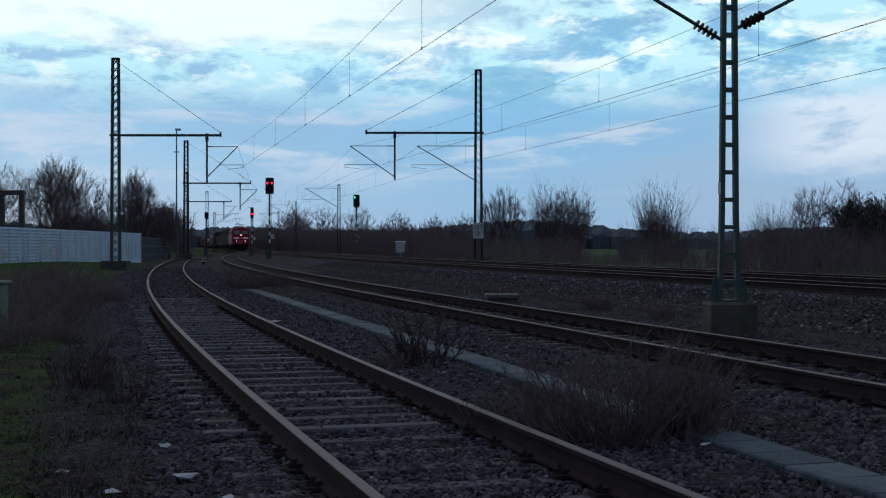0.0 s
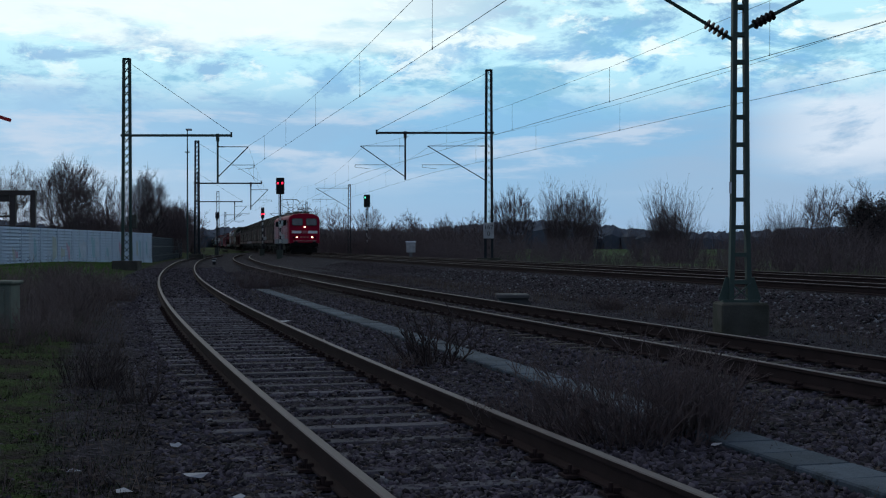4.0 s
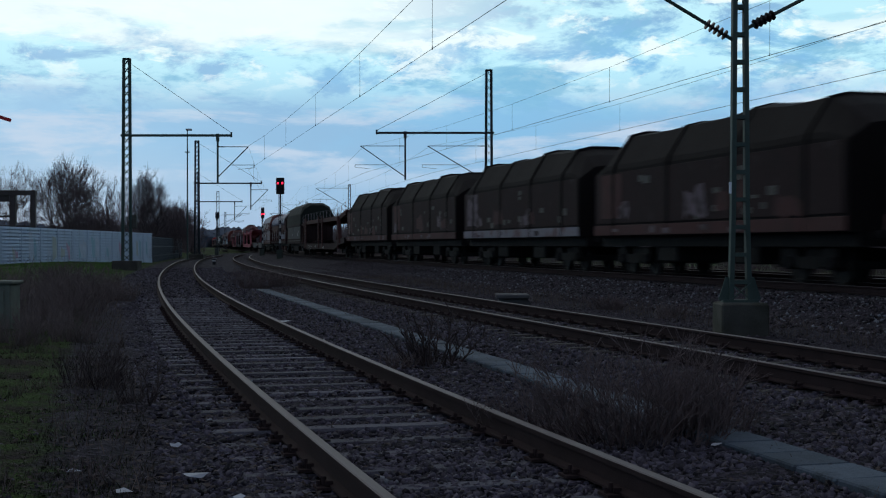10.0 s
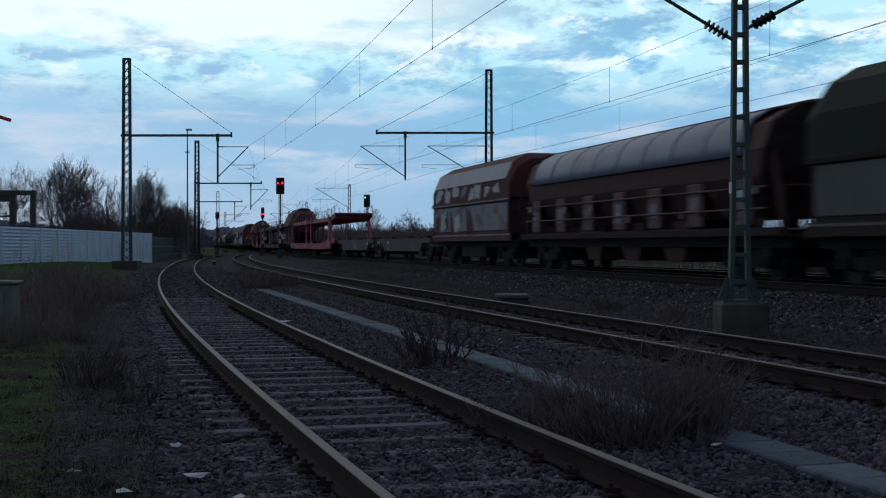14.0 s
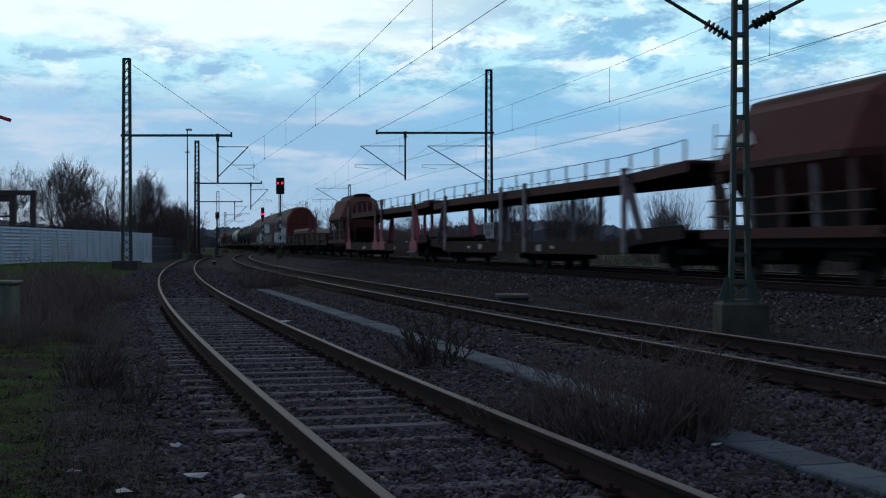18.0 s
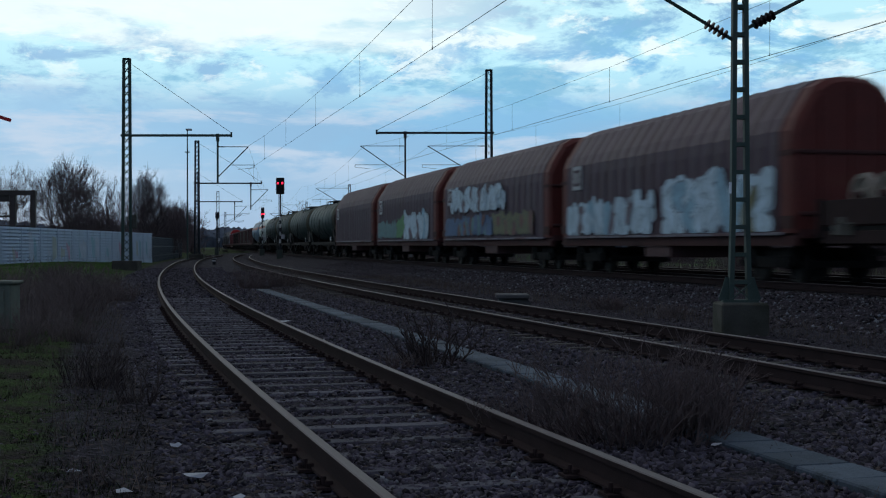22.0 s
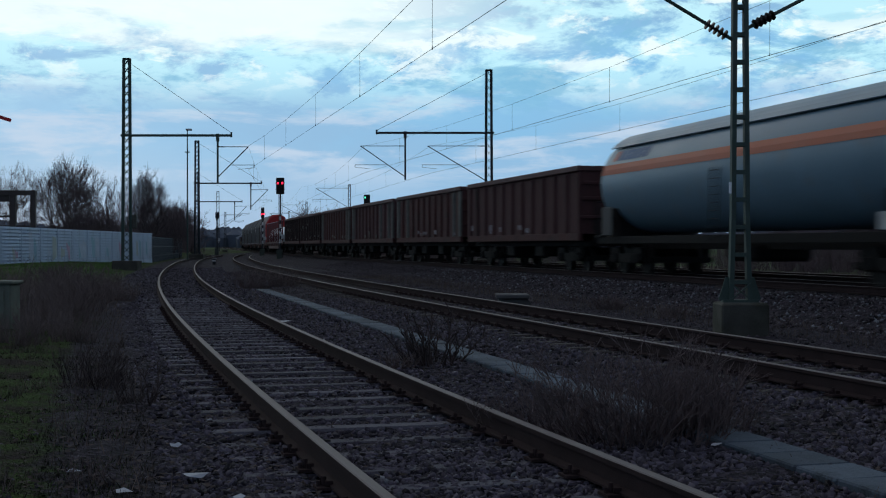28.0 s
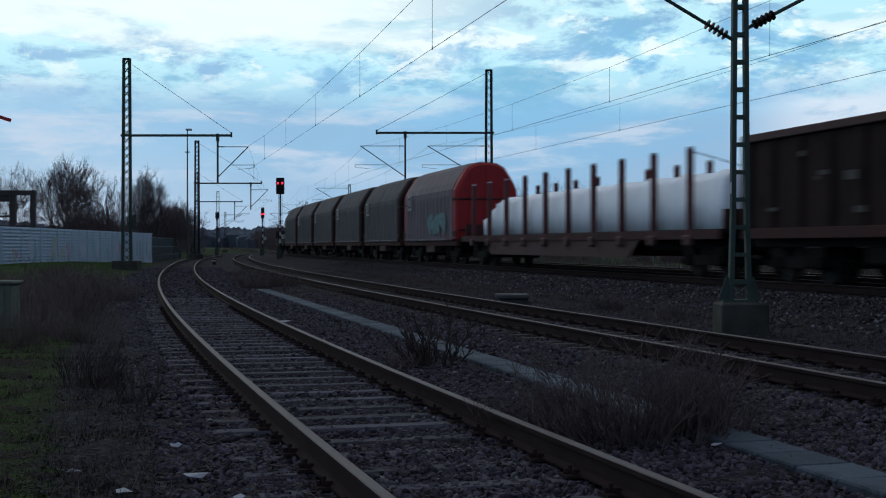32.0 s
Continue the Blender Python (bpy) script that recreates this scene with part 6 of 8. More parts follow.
    for x in (-1.8, 1.8):
        bx("brake_box", root, UNDER, x - 0.5, x + 0.5, -1.1, 1.1, 0.45, 0.84, 0.04)
    for x in (-h + 2.6, h - 2.6):
        bogie(root, x)
    buffers(root, h)


def low_tail(a, b, rng):
    root, h = vehicle("flat_wagon", a, b, "dark empty low flat wagon at the tail of the train")
    e = h - 0.6
    bx("floor", root, UNDER, -e, e, -1.35, 1.35, 1.05, 1.25)
    for sy in (-1, 1):
        bx("side_girder", root, SIDE_BLACK, -e, e, sy * 1.36 - 0.05, sy * 1.36 + 0.05, 0.85, 1.6, 0.01)
    bx("end_bulkhead", root, SIDE_BLACK, -e, -e + 0.15, -1.3, 1.3, 1.25, 2.4)
    for x in (-h + 2.2, h - 2.2):
        bogie(root, x)
    buffers(root, h)


def make_train():
    rng = random.Random(11)
    locomotive(-11.2, -30.7)
    for i in range(6):
        black_hood(-30.7 - 16.25 * i, -30.7 - 16.25 * (i + 1), rng, i)
    car_carrier(-128.2, -155.4, (BROWN, BROWN, DARK_BROWN), "dark brown empty double-deck car carrier wagon", [-10.4, -9.6, -1.0, 1.3, 10.0], 0.35, rng)
    big_hopper(-155.4, -169.2, rng, "green")
    roof_hopper(-169.2, -190.4, rng)
    big_hopper(-190.4, -204.6, rng, "white")
    skeleton_flat(-204.6, -236.4, rng)
    car_carrier(-236.4, -268.2, (PINK, PINK, PINK), "faded pinkish-red empty double-deck car carrier wagon", [-13.6, -1.9, 1.4, 13.0], 0.25, rng)
    small_hopper(-268.2, -277.6, rng, False)
    car_carrier(-277.6, -307.8, (BROWN, PALE, DARK_BROWN), "dark brown double-deck car carrier wagon with pale posts", [-11.7, -2.5, 0.6, 10.5], 0.15, rng)
    car_carrier(-307.8, -334.6, (BROWN, PINK, DARK_BROWN), "double-deck car carrier with faded pink frames and dark deck", [-11.3, -1.2, 0.8, 9.8], 0.1, rng)
    small_hopper(-334.6, -344.0, rng, True)
    lowside_flat(-344.0, -359.3, rng, 0, (-5.6, -4.2, -2.2, -0.9))
    lowside_flat(-359.3, -374.6, rng, 14, ())
    specs = [(TARP_RED, [(0.9, 7.0, 1.2, 2.75, (GRAF_WHITE, GRAF_SKY, GRAF_SKY, GRAF_OLIVE)), (-7.0, 0.2, 1.2, 2.3, (GRAF_WHITE, GRAF_SKY, TARP_LILAC))]),
             (TARP_RED, [(0.8, 6.2, 1.3, 2.15, (GRAF_OLIVE, GRAF_OLIVE, GRAF_BROWN)), (-7.0, 0.8, 1.3, 2.1, (GRAF_BLUE, GRAF_BROWN, GRAF_TEAL)), (-6.0, 2.6, 2.3, 3.3, (GRAF_WHITE, GRAF_WHITE, TARP_LILAC))]),
             (TARP_RED, [(-7.0, -1.4, 1.3, 2.2, (GRAF_TEAL,)), (-1.6, 0.6, 1.3, 2.35, (GRAF_GREEN,)), (0.6, 6.4, 1.2, 2.6, (GRAF_WHITE, GRAF_SKY, TARP_LILAC))]),
             (TARP_RED, [])]
    for i, (tp, shapes) in enumerate(specs):
        a = -374.6 - 17.1 * i
        root, t = tarp_hood(a, a - 17.1, rng, END_ORANGE, tp, "faded red tarpaulin coil wagon with orange end walls" + (" and pale graffiti" if shapes else ""), "orange-ended tarpaulin wagons")
        for k, (x0, x1, z0, z1, fills) in enumerate(shapes):
            graffiti(root, rng, x0, x1, z0, z1, -1.484 - 0.006 * k, fills, GRAF_DARK)
    for i in range(4):
        tank(-443.0 - 16.3 * i, -443.0 - 16.3 * (i + 1), rng, "green")
    tank(-508.2, -523.9, rng, "white")
    tank(-523.9, -543.1, rng, "grey")
    for i in range(6):
        open_wagon(-543.1 - 15.45 * i, -543.1 - 15.45 * (i + 1), rng, i)
    stake_flat(-635.8, -662.5, rng)
    for i in range(6):
        a = -662.5 - 12.75 * i
        root, t = tarp_hood(a, a - 12.75, rng, END_RED if i == 0 else DARK_BROWN, TARP_LILAC if i == 0 else TARP_GREY, "grey tarpaulin coil wagon with " + ("red end walls and teal graffiti" if i == 0 else "dark brown end walls"), "grey tarpaulin wagons", 4.58)
        if i == 0:
            graffiti(root, rng, 0.2, 3.9, 1.4, 2.4, -1.486, (GRAF_TEAL,), GRAF_DARK, 3)
        elif i < 5:
            side_shape(root, rng, [(-2.8, 2.3), (-1.9, 2.3), (-1.9, 2.7), (-2.8, 2.7)], -1.488, FAINT, "paint_patch")
    low_tail(-739.0, -751.5, rng)


make_train()

# ---- overhead line masts ----


def lattice(bm, x, y, z0, z1, w0, w1, depth, n, steel=0.13, rungs=False):
    """Two channel legs joined by diagonal lacing (or flat rungs), tapering to the top."""
    for sx in (-1, 1):
        loft(bm, [[(x + sx * w / 2 + dx * steel / 2, y + dy * depth / 2, z) for dx, dy in ((-1, -1), (1, -1), (1, 1), (-1, 1))] for w, z in ((w0, z0), (w1, z1))])
    for k in range(n):
        f0, f1 = k / n, (k + 1) / n
        za, zb = z0 + (z1 - z0) * f0, z0 + (z1 - z0) * f1
        wa, wb = w0 + (w1 - w0) * f0, w0 + (w1 - w0) * f1
        for sy in (-1, 1):
            yy = y + sy * depth * 0.45
            if rungs:
                if sy < 0:
                    box(bm, x - wa / 2, x + wa / 2, y - depth / 2, y + depth / 2, za - 0.045, za + 0.045)
            else:
                bar(bm, (x - wa / 2, yy, za), (x + wb / 2, yy, zb), 0.08, 0.016)
                bar(bm, (x + wa / 2, yy, za), (x - wb / 2, yy, zb), 0.08, 0.016)
    if not rungs:
        for z, w in ((z0, w0), (z1, w1)):
            box(bm, x - w / 2 - 0.02, x + w / 2 + 0.02, y - depth / 2, y + depth / 2, z - 0.1, z + 0.02)


def insulator(bm, a, b, r=0.055, n=6):
    prof = [(0.0, 0.02)]
    for k in range(n):
        f = k / n
        prof += [(f + 0.25 / n, 0.025), (f + 0.4 / n, r), (f + 0.6 / n, r), (f + 0.8 / n, 0.025)]
    lathe(bm, a, b, prof + [(1.0, 0.02)], 8)


def bracket(root, foot, wire, zc, zm, zfoot, ztop, mt, disc=0.05):
    """Cantilever: brace from the mast up to the messenger, top tie, registration arm and steady arm to the contact wire."""
    fx, fy = foot
    wx, wy = wire
    p0, p1 = Vector((fx, fy, zfoot)), Vector((wx, wy, zm))
    bm = bmesh.new()
    k0 = 0.42 / (p1 - p0).length
    insulator(bm, p0.lerp(p1, k0 * 0.25), p0.lerp(p1, k0 * 1.25), disc, 5)
    part("insulator", bm, INSUL, root)
    bm = bmesh.new()
    rod(bm, p0.lerp(p1, k0 * 1.2), p1, 0.030, 8)
    rod(bm, p0, p0.lerp(p1, k0 * 0.3), 0.03, 8)
    part("brace_tube", bm, mt, root)
    t0 = Vector((fx, fy, ztop))
    bm = bmesh.new()
    k1 = 0.42 / (p1 - t0).length
    insulator(bm, t0, t0.lerp(p1, k1), 0.045, 5)
    part("insulator", bm, INSUL, root)
    bm = bmesh.new()
    rod(bm, t0.lerp(p1, k1 * 0.95), p1, 0.022, 6)
    part("top_tie", bm, mt, root)
    r0 = p0.lerp(p1, 0.42)
    far = Vector((wx, wy, 0)) + (Vector((wx, wy, 0)) - Vector((fx, fy, 0))).normalized() * 0.35
    r1 = Vector((far.x, far.y, zc + 0.28))
    bm = bmesh.new()
    rod(bm, Vector((r0.x, r0.y, zc + 0.28)), r1, 0.018, 6)
    s1 = Vector((wx, wy, zc)) - (Vector((wx, wy, 0)) - Vector((fx, fy, 0))).normalized() * 0.6
    rod(bm, r1, Vector((r1.x, r1.y, zc + 0.12)), 0.015, 5)
    rod(bm, Vector((r1.x, r1.y, zc + 0.12)), Vector((s1.x, s1.y, zc + 0.02)), 0.012, 5)
    part("steady_arm", bm, mt, root)


def plinth(root, x, y, z0, z1, w=0.9, d=0.9):
    bm = bmesh.new()
    box(bm, x - w / 2, x + w / 2, y - d / 2, y + d / 2, z0, z1, 0.03)
    part("plinth", bm, MOSSY, root, "weathered concrete foundation")


def tall_mast(x, y, z, top, w, arm_z, arm_to, drop, mt, label):
    """Tall lattice mast with a long tube boom, guy wire and drop tube; drop is (x, y, low end)."""
    root = tagged(new("catenary_mast"), label, "catenary mast", "overhead line masts")
    plinth(root, x, y, z - 0.6, z + 0.15, 1.5, 1.2)
    bm = bmesh.new()
    lattice(bm, x, y, z + 0.1, top, w * 1.3, w * 0.92, 0.14, 26, 0.165)
    part("lattice_mast", bm, mt, root)
    ax, ay = arm_to
    bm = bmesh.new()
    sgn = 1 if ax > x else -1
    rod(bm, (x - sgn * 0.35, y, arm_z), (ax, ay, arm_z), 0.075, 8)
    rod(bm, (ax, ay, arm_z - 0.1), (ax, ay, arm_z + 0.2), 0.06, 8)
    part("boom_tube", bm, mt, root)
    bm = bmesh.new()
    rod(bm, (x, y, top - 0.15), (ax, ay, arm_z + 0.15), 0.014, 5)
    part("guy_wire", bm, WIRE, root)
    if drop:
        bm = bmesh.new()
        rod(bm, (drop[0], drop[1], arm_z), (drop[0], drop[1], drop[2]), 0.06, 8)
        rod(bm, (drop[0], drop[1], arm_z - 0.35), (drop[0], drop[1], arm_z + 0.1), 0.1, 8)
        part("drop_tube", bm, mt, root)
    return root


# left row, serving the middle track
LEFT = [(-18.6, 78.0, 12.5), (-25.6, 138.0, 12.4), (-36.4, 196.0, 12.4)]
MIDW = []
for k, (x, y, top) in enumerate(LEFT):
    f = y / 78.0
    r = tall_mast(x, y, 0.45, top, 0.37, 7.97, (x + 6.15 if k == 0 else x + 6.7, y), (x + 5.35 if k == 0 else x + 5.6, y, 5.2), MAST_DARK if k else MAST_STEEL, "tall dark lattice catenary mast with long tube boom over the yard")
    bracket(r, (x + 5.35 if k == 0 else x + 5.6, y), (x + 7.15 if k == 0 else x + 7.4, y), 5.95, 7.3, 5.5, 7.3, MAST_DARK)
    MIDW.append((x + 7.15 if k == 0 else x + 7.4, y))
bm = bmesh.new()
box(bm, -18.2, -17.92, 77.5, 77.75, 2.5, 3.3, 0.04)
r0 = [o for o in bpy.data.objects if o.name == "catenary_mast"][0]
part("switch_box", bm, MOSSY, r0)

# right row beyond the far main track: x, y, top, tall with boom or single bracket
mm = tall_mast(2.97, 86.0, 0.55, 12.9, 0.34, 8.80, (-4.3, 86.0), (-2.45, 86.0, 5.75), MAST_DARK, "tall dark lattice catenary mast with boom and a kilometre board")
bracket(mm, (-2.45, 86.0), (-5.35, 86.0), 6.45, 7.95, 5.95, 7.95, MAST_DARK)
bracket(mm, (2.7, 86.0), (-1.0, 86.0), 6.45, 7.95, 5.75, 7.95, MAST_DARK)
MAINW = [(-5.1, 86.0), (-15.6, 146.0), (-25.6, 206.0), (-34.5, 262.0)]
FARW = [(-0.8, 86.0), (-12.1, 146.0), (-21.8, 206.0), (-30.8, 262.0)]
km = bx("kilometre_board", mm, OFFWHITE, 2.97 - 0.36, 2.97 + 0.32, 85.70, 85.73, 1.95, 2.98, 0.005, "white board with black figures")


def sign_text(body, size, x, y, z, parent, mt):
    cu = bpy.data.curves.new("figures", "FONT")
    cu.body, cu.size, cu.align_x, cu.extrude = body, size, "CENTER", 0.002
    ob = new("figures", cu)
    ob.matrix_basis = Matrix.Translation((x, y, z)) @ Matrix.Rotation(math.pi / 2, 4, "X")
    dg = bpy.context.evaluated_depsgraph_get()
    me = bpy.data.meshes.new_from_object(ob.evaluated_get(dg))
    me.materials.append(mt)
    o2 = new("figures", me)
    o2.matrix_basis = ob.matrix_basis
    o2.parent = parent
    bpy.data.objects.remove(ob)
    return o2


sign_text("167", 0.40, 2.95, 85.69, 2.55, km, BLACK)
sign_text("0", 0.42, 2.95, 85.69, 2.12, km, BLACK)


def single_mast(x, y, z, top, wires, zc, mt, label, w=0.4):
    root = tagged(new("catenary_mast"), label, "catenary mast", "overhead line masts")
    plinth(root, x, y, z - 0.6, z + 0.1)
    bm = bmesh.new()
    lattice(bm, x, y, z, top, w * 0.8, w * 0.6, 0.12, 16, 0.07)
    part("lattice_mast", bm, mt, root)
    for wx, wy in wires:
        bracket(root, (x, y), (wx, wy), zc, zc + 1.5, zc - 0.7, zc + 1.5, mt)
    return root


single_mast(-10.3, 146.0, 0.5, 8.2, [(-14.0, 146.0)], 6.3, MAST_DARK, "far lattice catenary mast beside the main line")
single_mast(-21.2, 206.0, 0.5, 8.3, [(-25.2, 206.0)], 6.3, MAST_DARK, "far lattice catenary mast beside the main line")
single_mast(-30.4, 262.0, 0.5, 8.3, [(-34.2, 262.0)], 6.3, MAST_DARK, "far lattice catenary mast beside the main line")
single_mast(-43.8, 258.0, 0.5, 12.0, [(-39.5, 258.0)], 5.9, MAST_DARK, "far dark lattice catenary mast by the yard throat", 0.8)
single_mast(-41.4, 252.0, 0.5, 7.8, [(-38.2, 252.0)], 5.9, MAST_DARK, "far dark lattice catenary mast by the yard throat", 0.5)

# near mast between the middle and the main track: welded frame with flat rungs
near = tagged(new("catenary_mast"), "green-grey frame catenary mast with flat rungs on a concrete block", "catenary mast", "overhead line masts")
plinth(near, 4.70, 20.95, -0.4, 0.60, 0.74, 0.74)
NX, NY = 4.70, 21.0


def near_half(z):
    return 0.145 - 0.035 * min((z - 0.6) / 1.4, 1.0) - 0.05 * max(0.0, min((z - 2.0) / 7.0, 1.0))


for sx in (-1, 1):
    bm = bmesh.new()
    loft(bm, [[(NX + sx * near_half(z) + dx, NY + dy, z) for dx, dy in ((-0.035, -0.08), (0.035, -0.08), (0.035, 0.08), (-0.035, 0.08))] for z in (0.6, 2.0, 5.0, 9.2)])
    part("mast_leg", bm, MAST_STEEL, near)
z = 0.92
while z < 9.0:
    wv = near_half(z)
    bx("rung", near, MAST_STEEL, NX - wv, NX + wv, NY - 0.075, NY + 0.075, z - 0.032, z + 0.032)
    z += 0.435
bm = bmesh.new()
for sx in (-1, 1):
    bar(bm, (NX + sx * 0.26, NY, 0.62), (NX + sx * 0.15, NY, 0.98), 0.03, 0.16)
    bar(bm, (NX + sx * 0.16, NY - 0.08, 0.9), (NX - sx * 0.16, NY - 0.08, 0.64), 0.04, 0.02)
box(bm, NX - 0.28, NX + 0.28, NY - 0.1, NY + 0.1, 0.6, 0.64)
part("base_gusset", bm, MAST_STEEL, near)
bx("reflector", near, WHITE, NX - 0.19, NX - 0.15, NY - 0.095, NY - 0.085, 2.32, 2.50)
bracket(near, (NX - 0.12, NY), (1.5, 20.22), 5.75, 6.40, 4.76, 6.9, MAST_STEEL, 0.085)
bracket(near, (NX + 0.12, NY), (10.75, 22.4), 6.22, 8.1, 4.94, 8.4, MAST_STEEL, 0.085)
MIDW.insert(0, (2.0, 20.4, 7.85))
MAINW.insert(0, (10.75, 22.3))
# masts behind the camera keep the line going
b1 = single_mast(27.5, -38.0, 0.3, 9.2, [(24.9, -38.0)], 6.45, MAST_STEEL, "lattice catenary mast beside the main line")
MAINW.insert(0, (24.9, -38.0))
MIDW.insert(0, (16.6, -36.0))
FARW.insert(0, (15.2, 22.0))
FARW.insert(0, (29.4, -38.0))
b2 = single_mast(18.6, 22.5, 0.3, 9.2, [(15.2, 22.0)], 6.45, MAST_STEEL, "lattice catenary mast beyond the far main track")


def catenary(pts, zc, zm, sag, spacing, label):
    """Contact wire, sagging messenger and droppers from support to support."""
    root = tagged(new("overhead_wire"), label, "overhead wire", "overhead wires")
    for (xa, ya, *ha), (xb, yb, *hb) in zip(pts, pts[1:]):
        L = math.hypot(xb - xa, yb - ya)
        za, zb = (ha or [zm])[0], (hb or [zm])[0]
        bm = bmesh.new()
        rod(bm, (xa, ya, zc), (xb, yb, zc), 0.0075, 4)
        part("contact_wire", bm, WIRE, root)
        n = max(6, int(L / spacing))
        n = n + 1 if n % 2 else n

        def mz(f):
            return za + (zb - za) * f - sag * 4 * f * (1 - f)
        bm = bmesh.new()
        tube(bm, [(xa + (xb - xa) * k / n, ya + (yb - ya) * k / n, mz(k / n)) for k in range(n + 1)], 0.006, 4)
        part("messenger_wire", bm, WIRE, root)
        for k in range(1, n):
            f = k / n
            x, y = xa + (xb - xa) * f, ya + (yb - ya) * f
            bm = bmesh.new()
            rod(bm, (x, y, zc), (x, y, mz(f)), 0.0045, 4)
            rod(bm, (x, y, zc - 0.02), (x, y, zc + 0.05), 0.014, 5)
            part("dropper", bm, WIRE, root)


catenary(MIDW, 5.95, 7.35, 0.50, 9.5, "thin dark contact and messenger wires over the middle track")
catenary(MAINW, 6.22, 7.95, 0.68, 9.5, "thin dark contact and messenger wires over the main track")
catenary(FARW, 6.19, 7.95, 0.68, 9.5, "thin dark contact and messenger wires over the far main track")
# ---- signals ----
SIG_BLACK = mat("matt_black_signal", (0.010, 0.010, 0.011), 0.7, 0, 0.15, 3, 30, 0.05)
RED_ON = mat("lit_red_lens", (0.9, 0.05, 0.05), emit=(1.0, 0.02, 0.06, 3.0))
GREEN_ON = mat("lit_green_lens", (0.1, 0.8, 0.4), emit=(0.1, 1.0, 0.55, 2.2))
BANDED = mat("white_band_paint", (0.36, 0.36, 0.35), 0.7, 0, 0.3)


RELAY = mat("grey_green_relay_case", (0.045, 0.055, 0.045), 0.85, 0, 0.3, 3, 30, 0.1)


def signal(x, y, z, top, hw, hh, lamps, label, bands=True):
    root = tagged(new("railway_signal"), label, "railway signal", "railway signals")
    bm = bmesh.new()
    rod(bm, (x, y, z - 0.3), (x, y, top - hh), 0.075, 10)
    part("post", bm, MAST_DARK, root)
    if bands:
        for k in range(4):
            bm = bmesh.new()
            rod(bm, (x, y - 0.004, z + 1.3 + k * 0.7), (x, y - 0.004, z + 1.65 + k * 0.7), 0.085, 10)
            part("post_band", bm, BANDED, root)
    bm = bmesh.new()
    box(bm, x - hw / 2, x + hw / 2, y - 0.12, y + 0.12, top - hh, top, 0.04)
    head = part("signal_head", bm, SIG_BLACK, root)
    for lx, lz, mt in lamps:
        bm = bmesh.new()
        rod(bm, (x + lx, y - 0.10, top - lz), (x + lx, y - 0.16, top - lz), 0.095, 12)
        part("lamp", bm, mt, head, "glowing red lamp" if mt is RED_ON else ("glowing green lamp" if mt is GREEN_ON else ""))
        bm = bmesh.new()
        for k in range(9):
            a0, a1 = math.pi * (k - 0.5) / 8, math.pi * (k + 0.5) / 8
            bar(bm, (x + lx + 0.15 * math.cos(a0), y - 0.2, top - lz + 0.15 * math.sin(a0)), (x + lx + 0.15 * math.cos(a1), y - 0.2, top - lz + 0.15 * math.sin(a1)), 0.2, 0.01)
        part("hood", bm, SIG_BLACK, head)
    bx("relay_box", root, RELAY, x - 0.32, x + 0.2, y - 0.22, y + 0.22, z - 0.3, z + 0.72, 0.03)
    bx("plate", root, OFFWHITE, x + 0.1, x + 0.42, y - 0.1, y - 0.08, z + 1.7, z + 2.1, 0.005)
    bm = bmesh.new()
    for d in (-0.16, 0.16):
        rod(bm, (x + d, y + 0.1, z), (x + d, y + 0.1, top - hh), 0.015, 5)
    for k in range(int((top - hh - z) / 0.33)):
        rod(bm, (x - 0.16, y + 0.1, z + 0.3 + k * 0.33), (x + 0.16, y + 0.1, z + 0.3 + k * 0.33), 0.01, 4)
    part("ladder", bm, MAST_DARK, root)


signal(-14.85, 121.0, 0.4, 7.68, 0.74, 1.5, [(-0.2, 0.5, RED_ON), (0.2, 0.5, RED_ON), (-0.2, 1.05, SIG_BLACK), (0.2, 1.05, SIG_BLACK)], "tall black colour-light signal showing two red lamps")
signal(-20.4, 150.0, 0.4, 5.8, 0.36, 1.25, [(-0.06, 0.75, RED_ON), (0.16, 0.75, RED_ON)], "distant slim signal showing red")
signal(-8.6, 150.0, 0.5, 7.25, 0.70, 1.45, [(-0.2, 0.34, GREEN_ON), (0.2, 1.0, SIG_BLACK)], "black colour-light signal with one green lamp")
signal(-32.0, 188.0, 0.4, 6.2, 0.55, 0.9, [(0.0, 0.4, SIG_BLACK)], "distant dark signal with unlit head", False)
signal(-51.0, 300.0, 0.4, 5.6, 0.5, 0.9, [(0.0, 0.4, SIG_BLACK)], "distant dark signal with unlit head", False)

# lamp mast with short head
pl = tagged(new("lamp_post"), "slender tall grey lamp post with a small flat head", "lamp post")
bm = bmesh.new()
rod(bm, (-21.2, 110, 0.3), (-21.2, 110, 11.1), 0.075, 10, 0.045)
part("post", bm, MAST_STEEL, pl)
bx("lamp_head", pl, OFFWHITE, -21.3, -20.85, 109.8, 110.2, 11.02, 11.18, 0.03)
bx("cross_arm", pl, MAST_STEEL, -21.4, -21.0, 109.95, 110.05, 9.2, 9.28)

# white instrument box beyond the main line
ib = tagged(new("instrument_box"), "small pale trackside box with a pitched lid on a post", "trackside box")
bx("box", ib, OFFWHITE, -2.72 - 0.38, -2.72 + 0.38, 111.7, 112.3, 0.9, 1.75, 0.03)
bx("lid", ib, WHITE, -2.72 - 0.45, -2.72 + 0.45, 111.6, 112.4, 1.75, 1.86, 0.03)
bx("post", ib, CONCRETE, -2.72 - 0.12, -2.72 + 0.12, 111.85, 112.15, 0.1, 0.9)

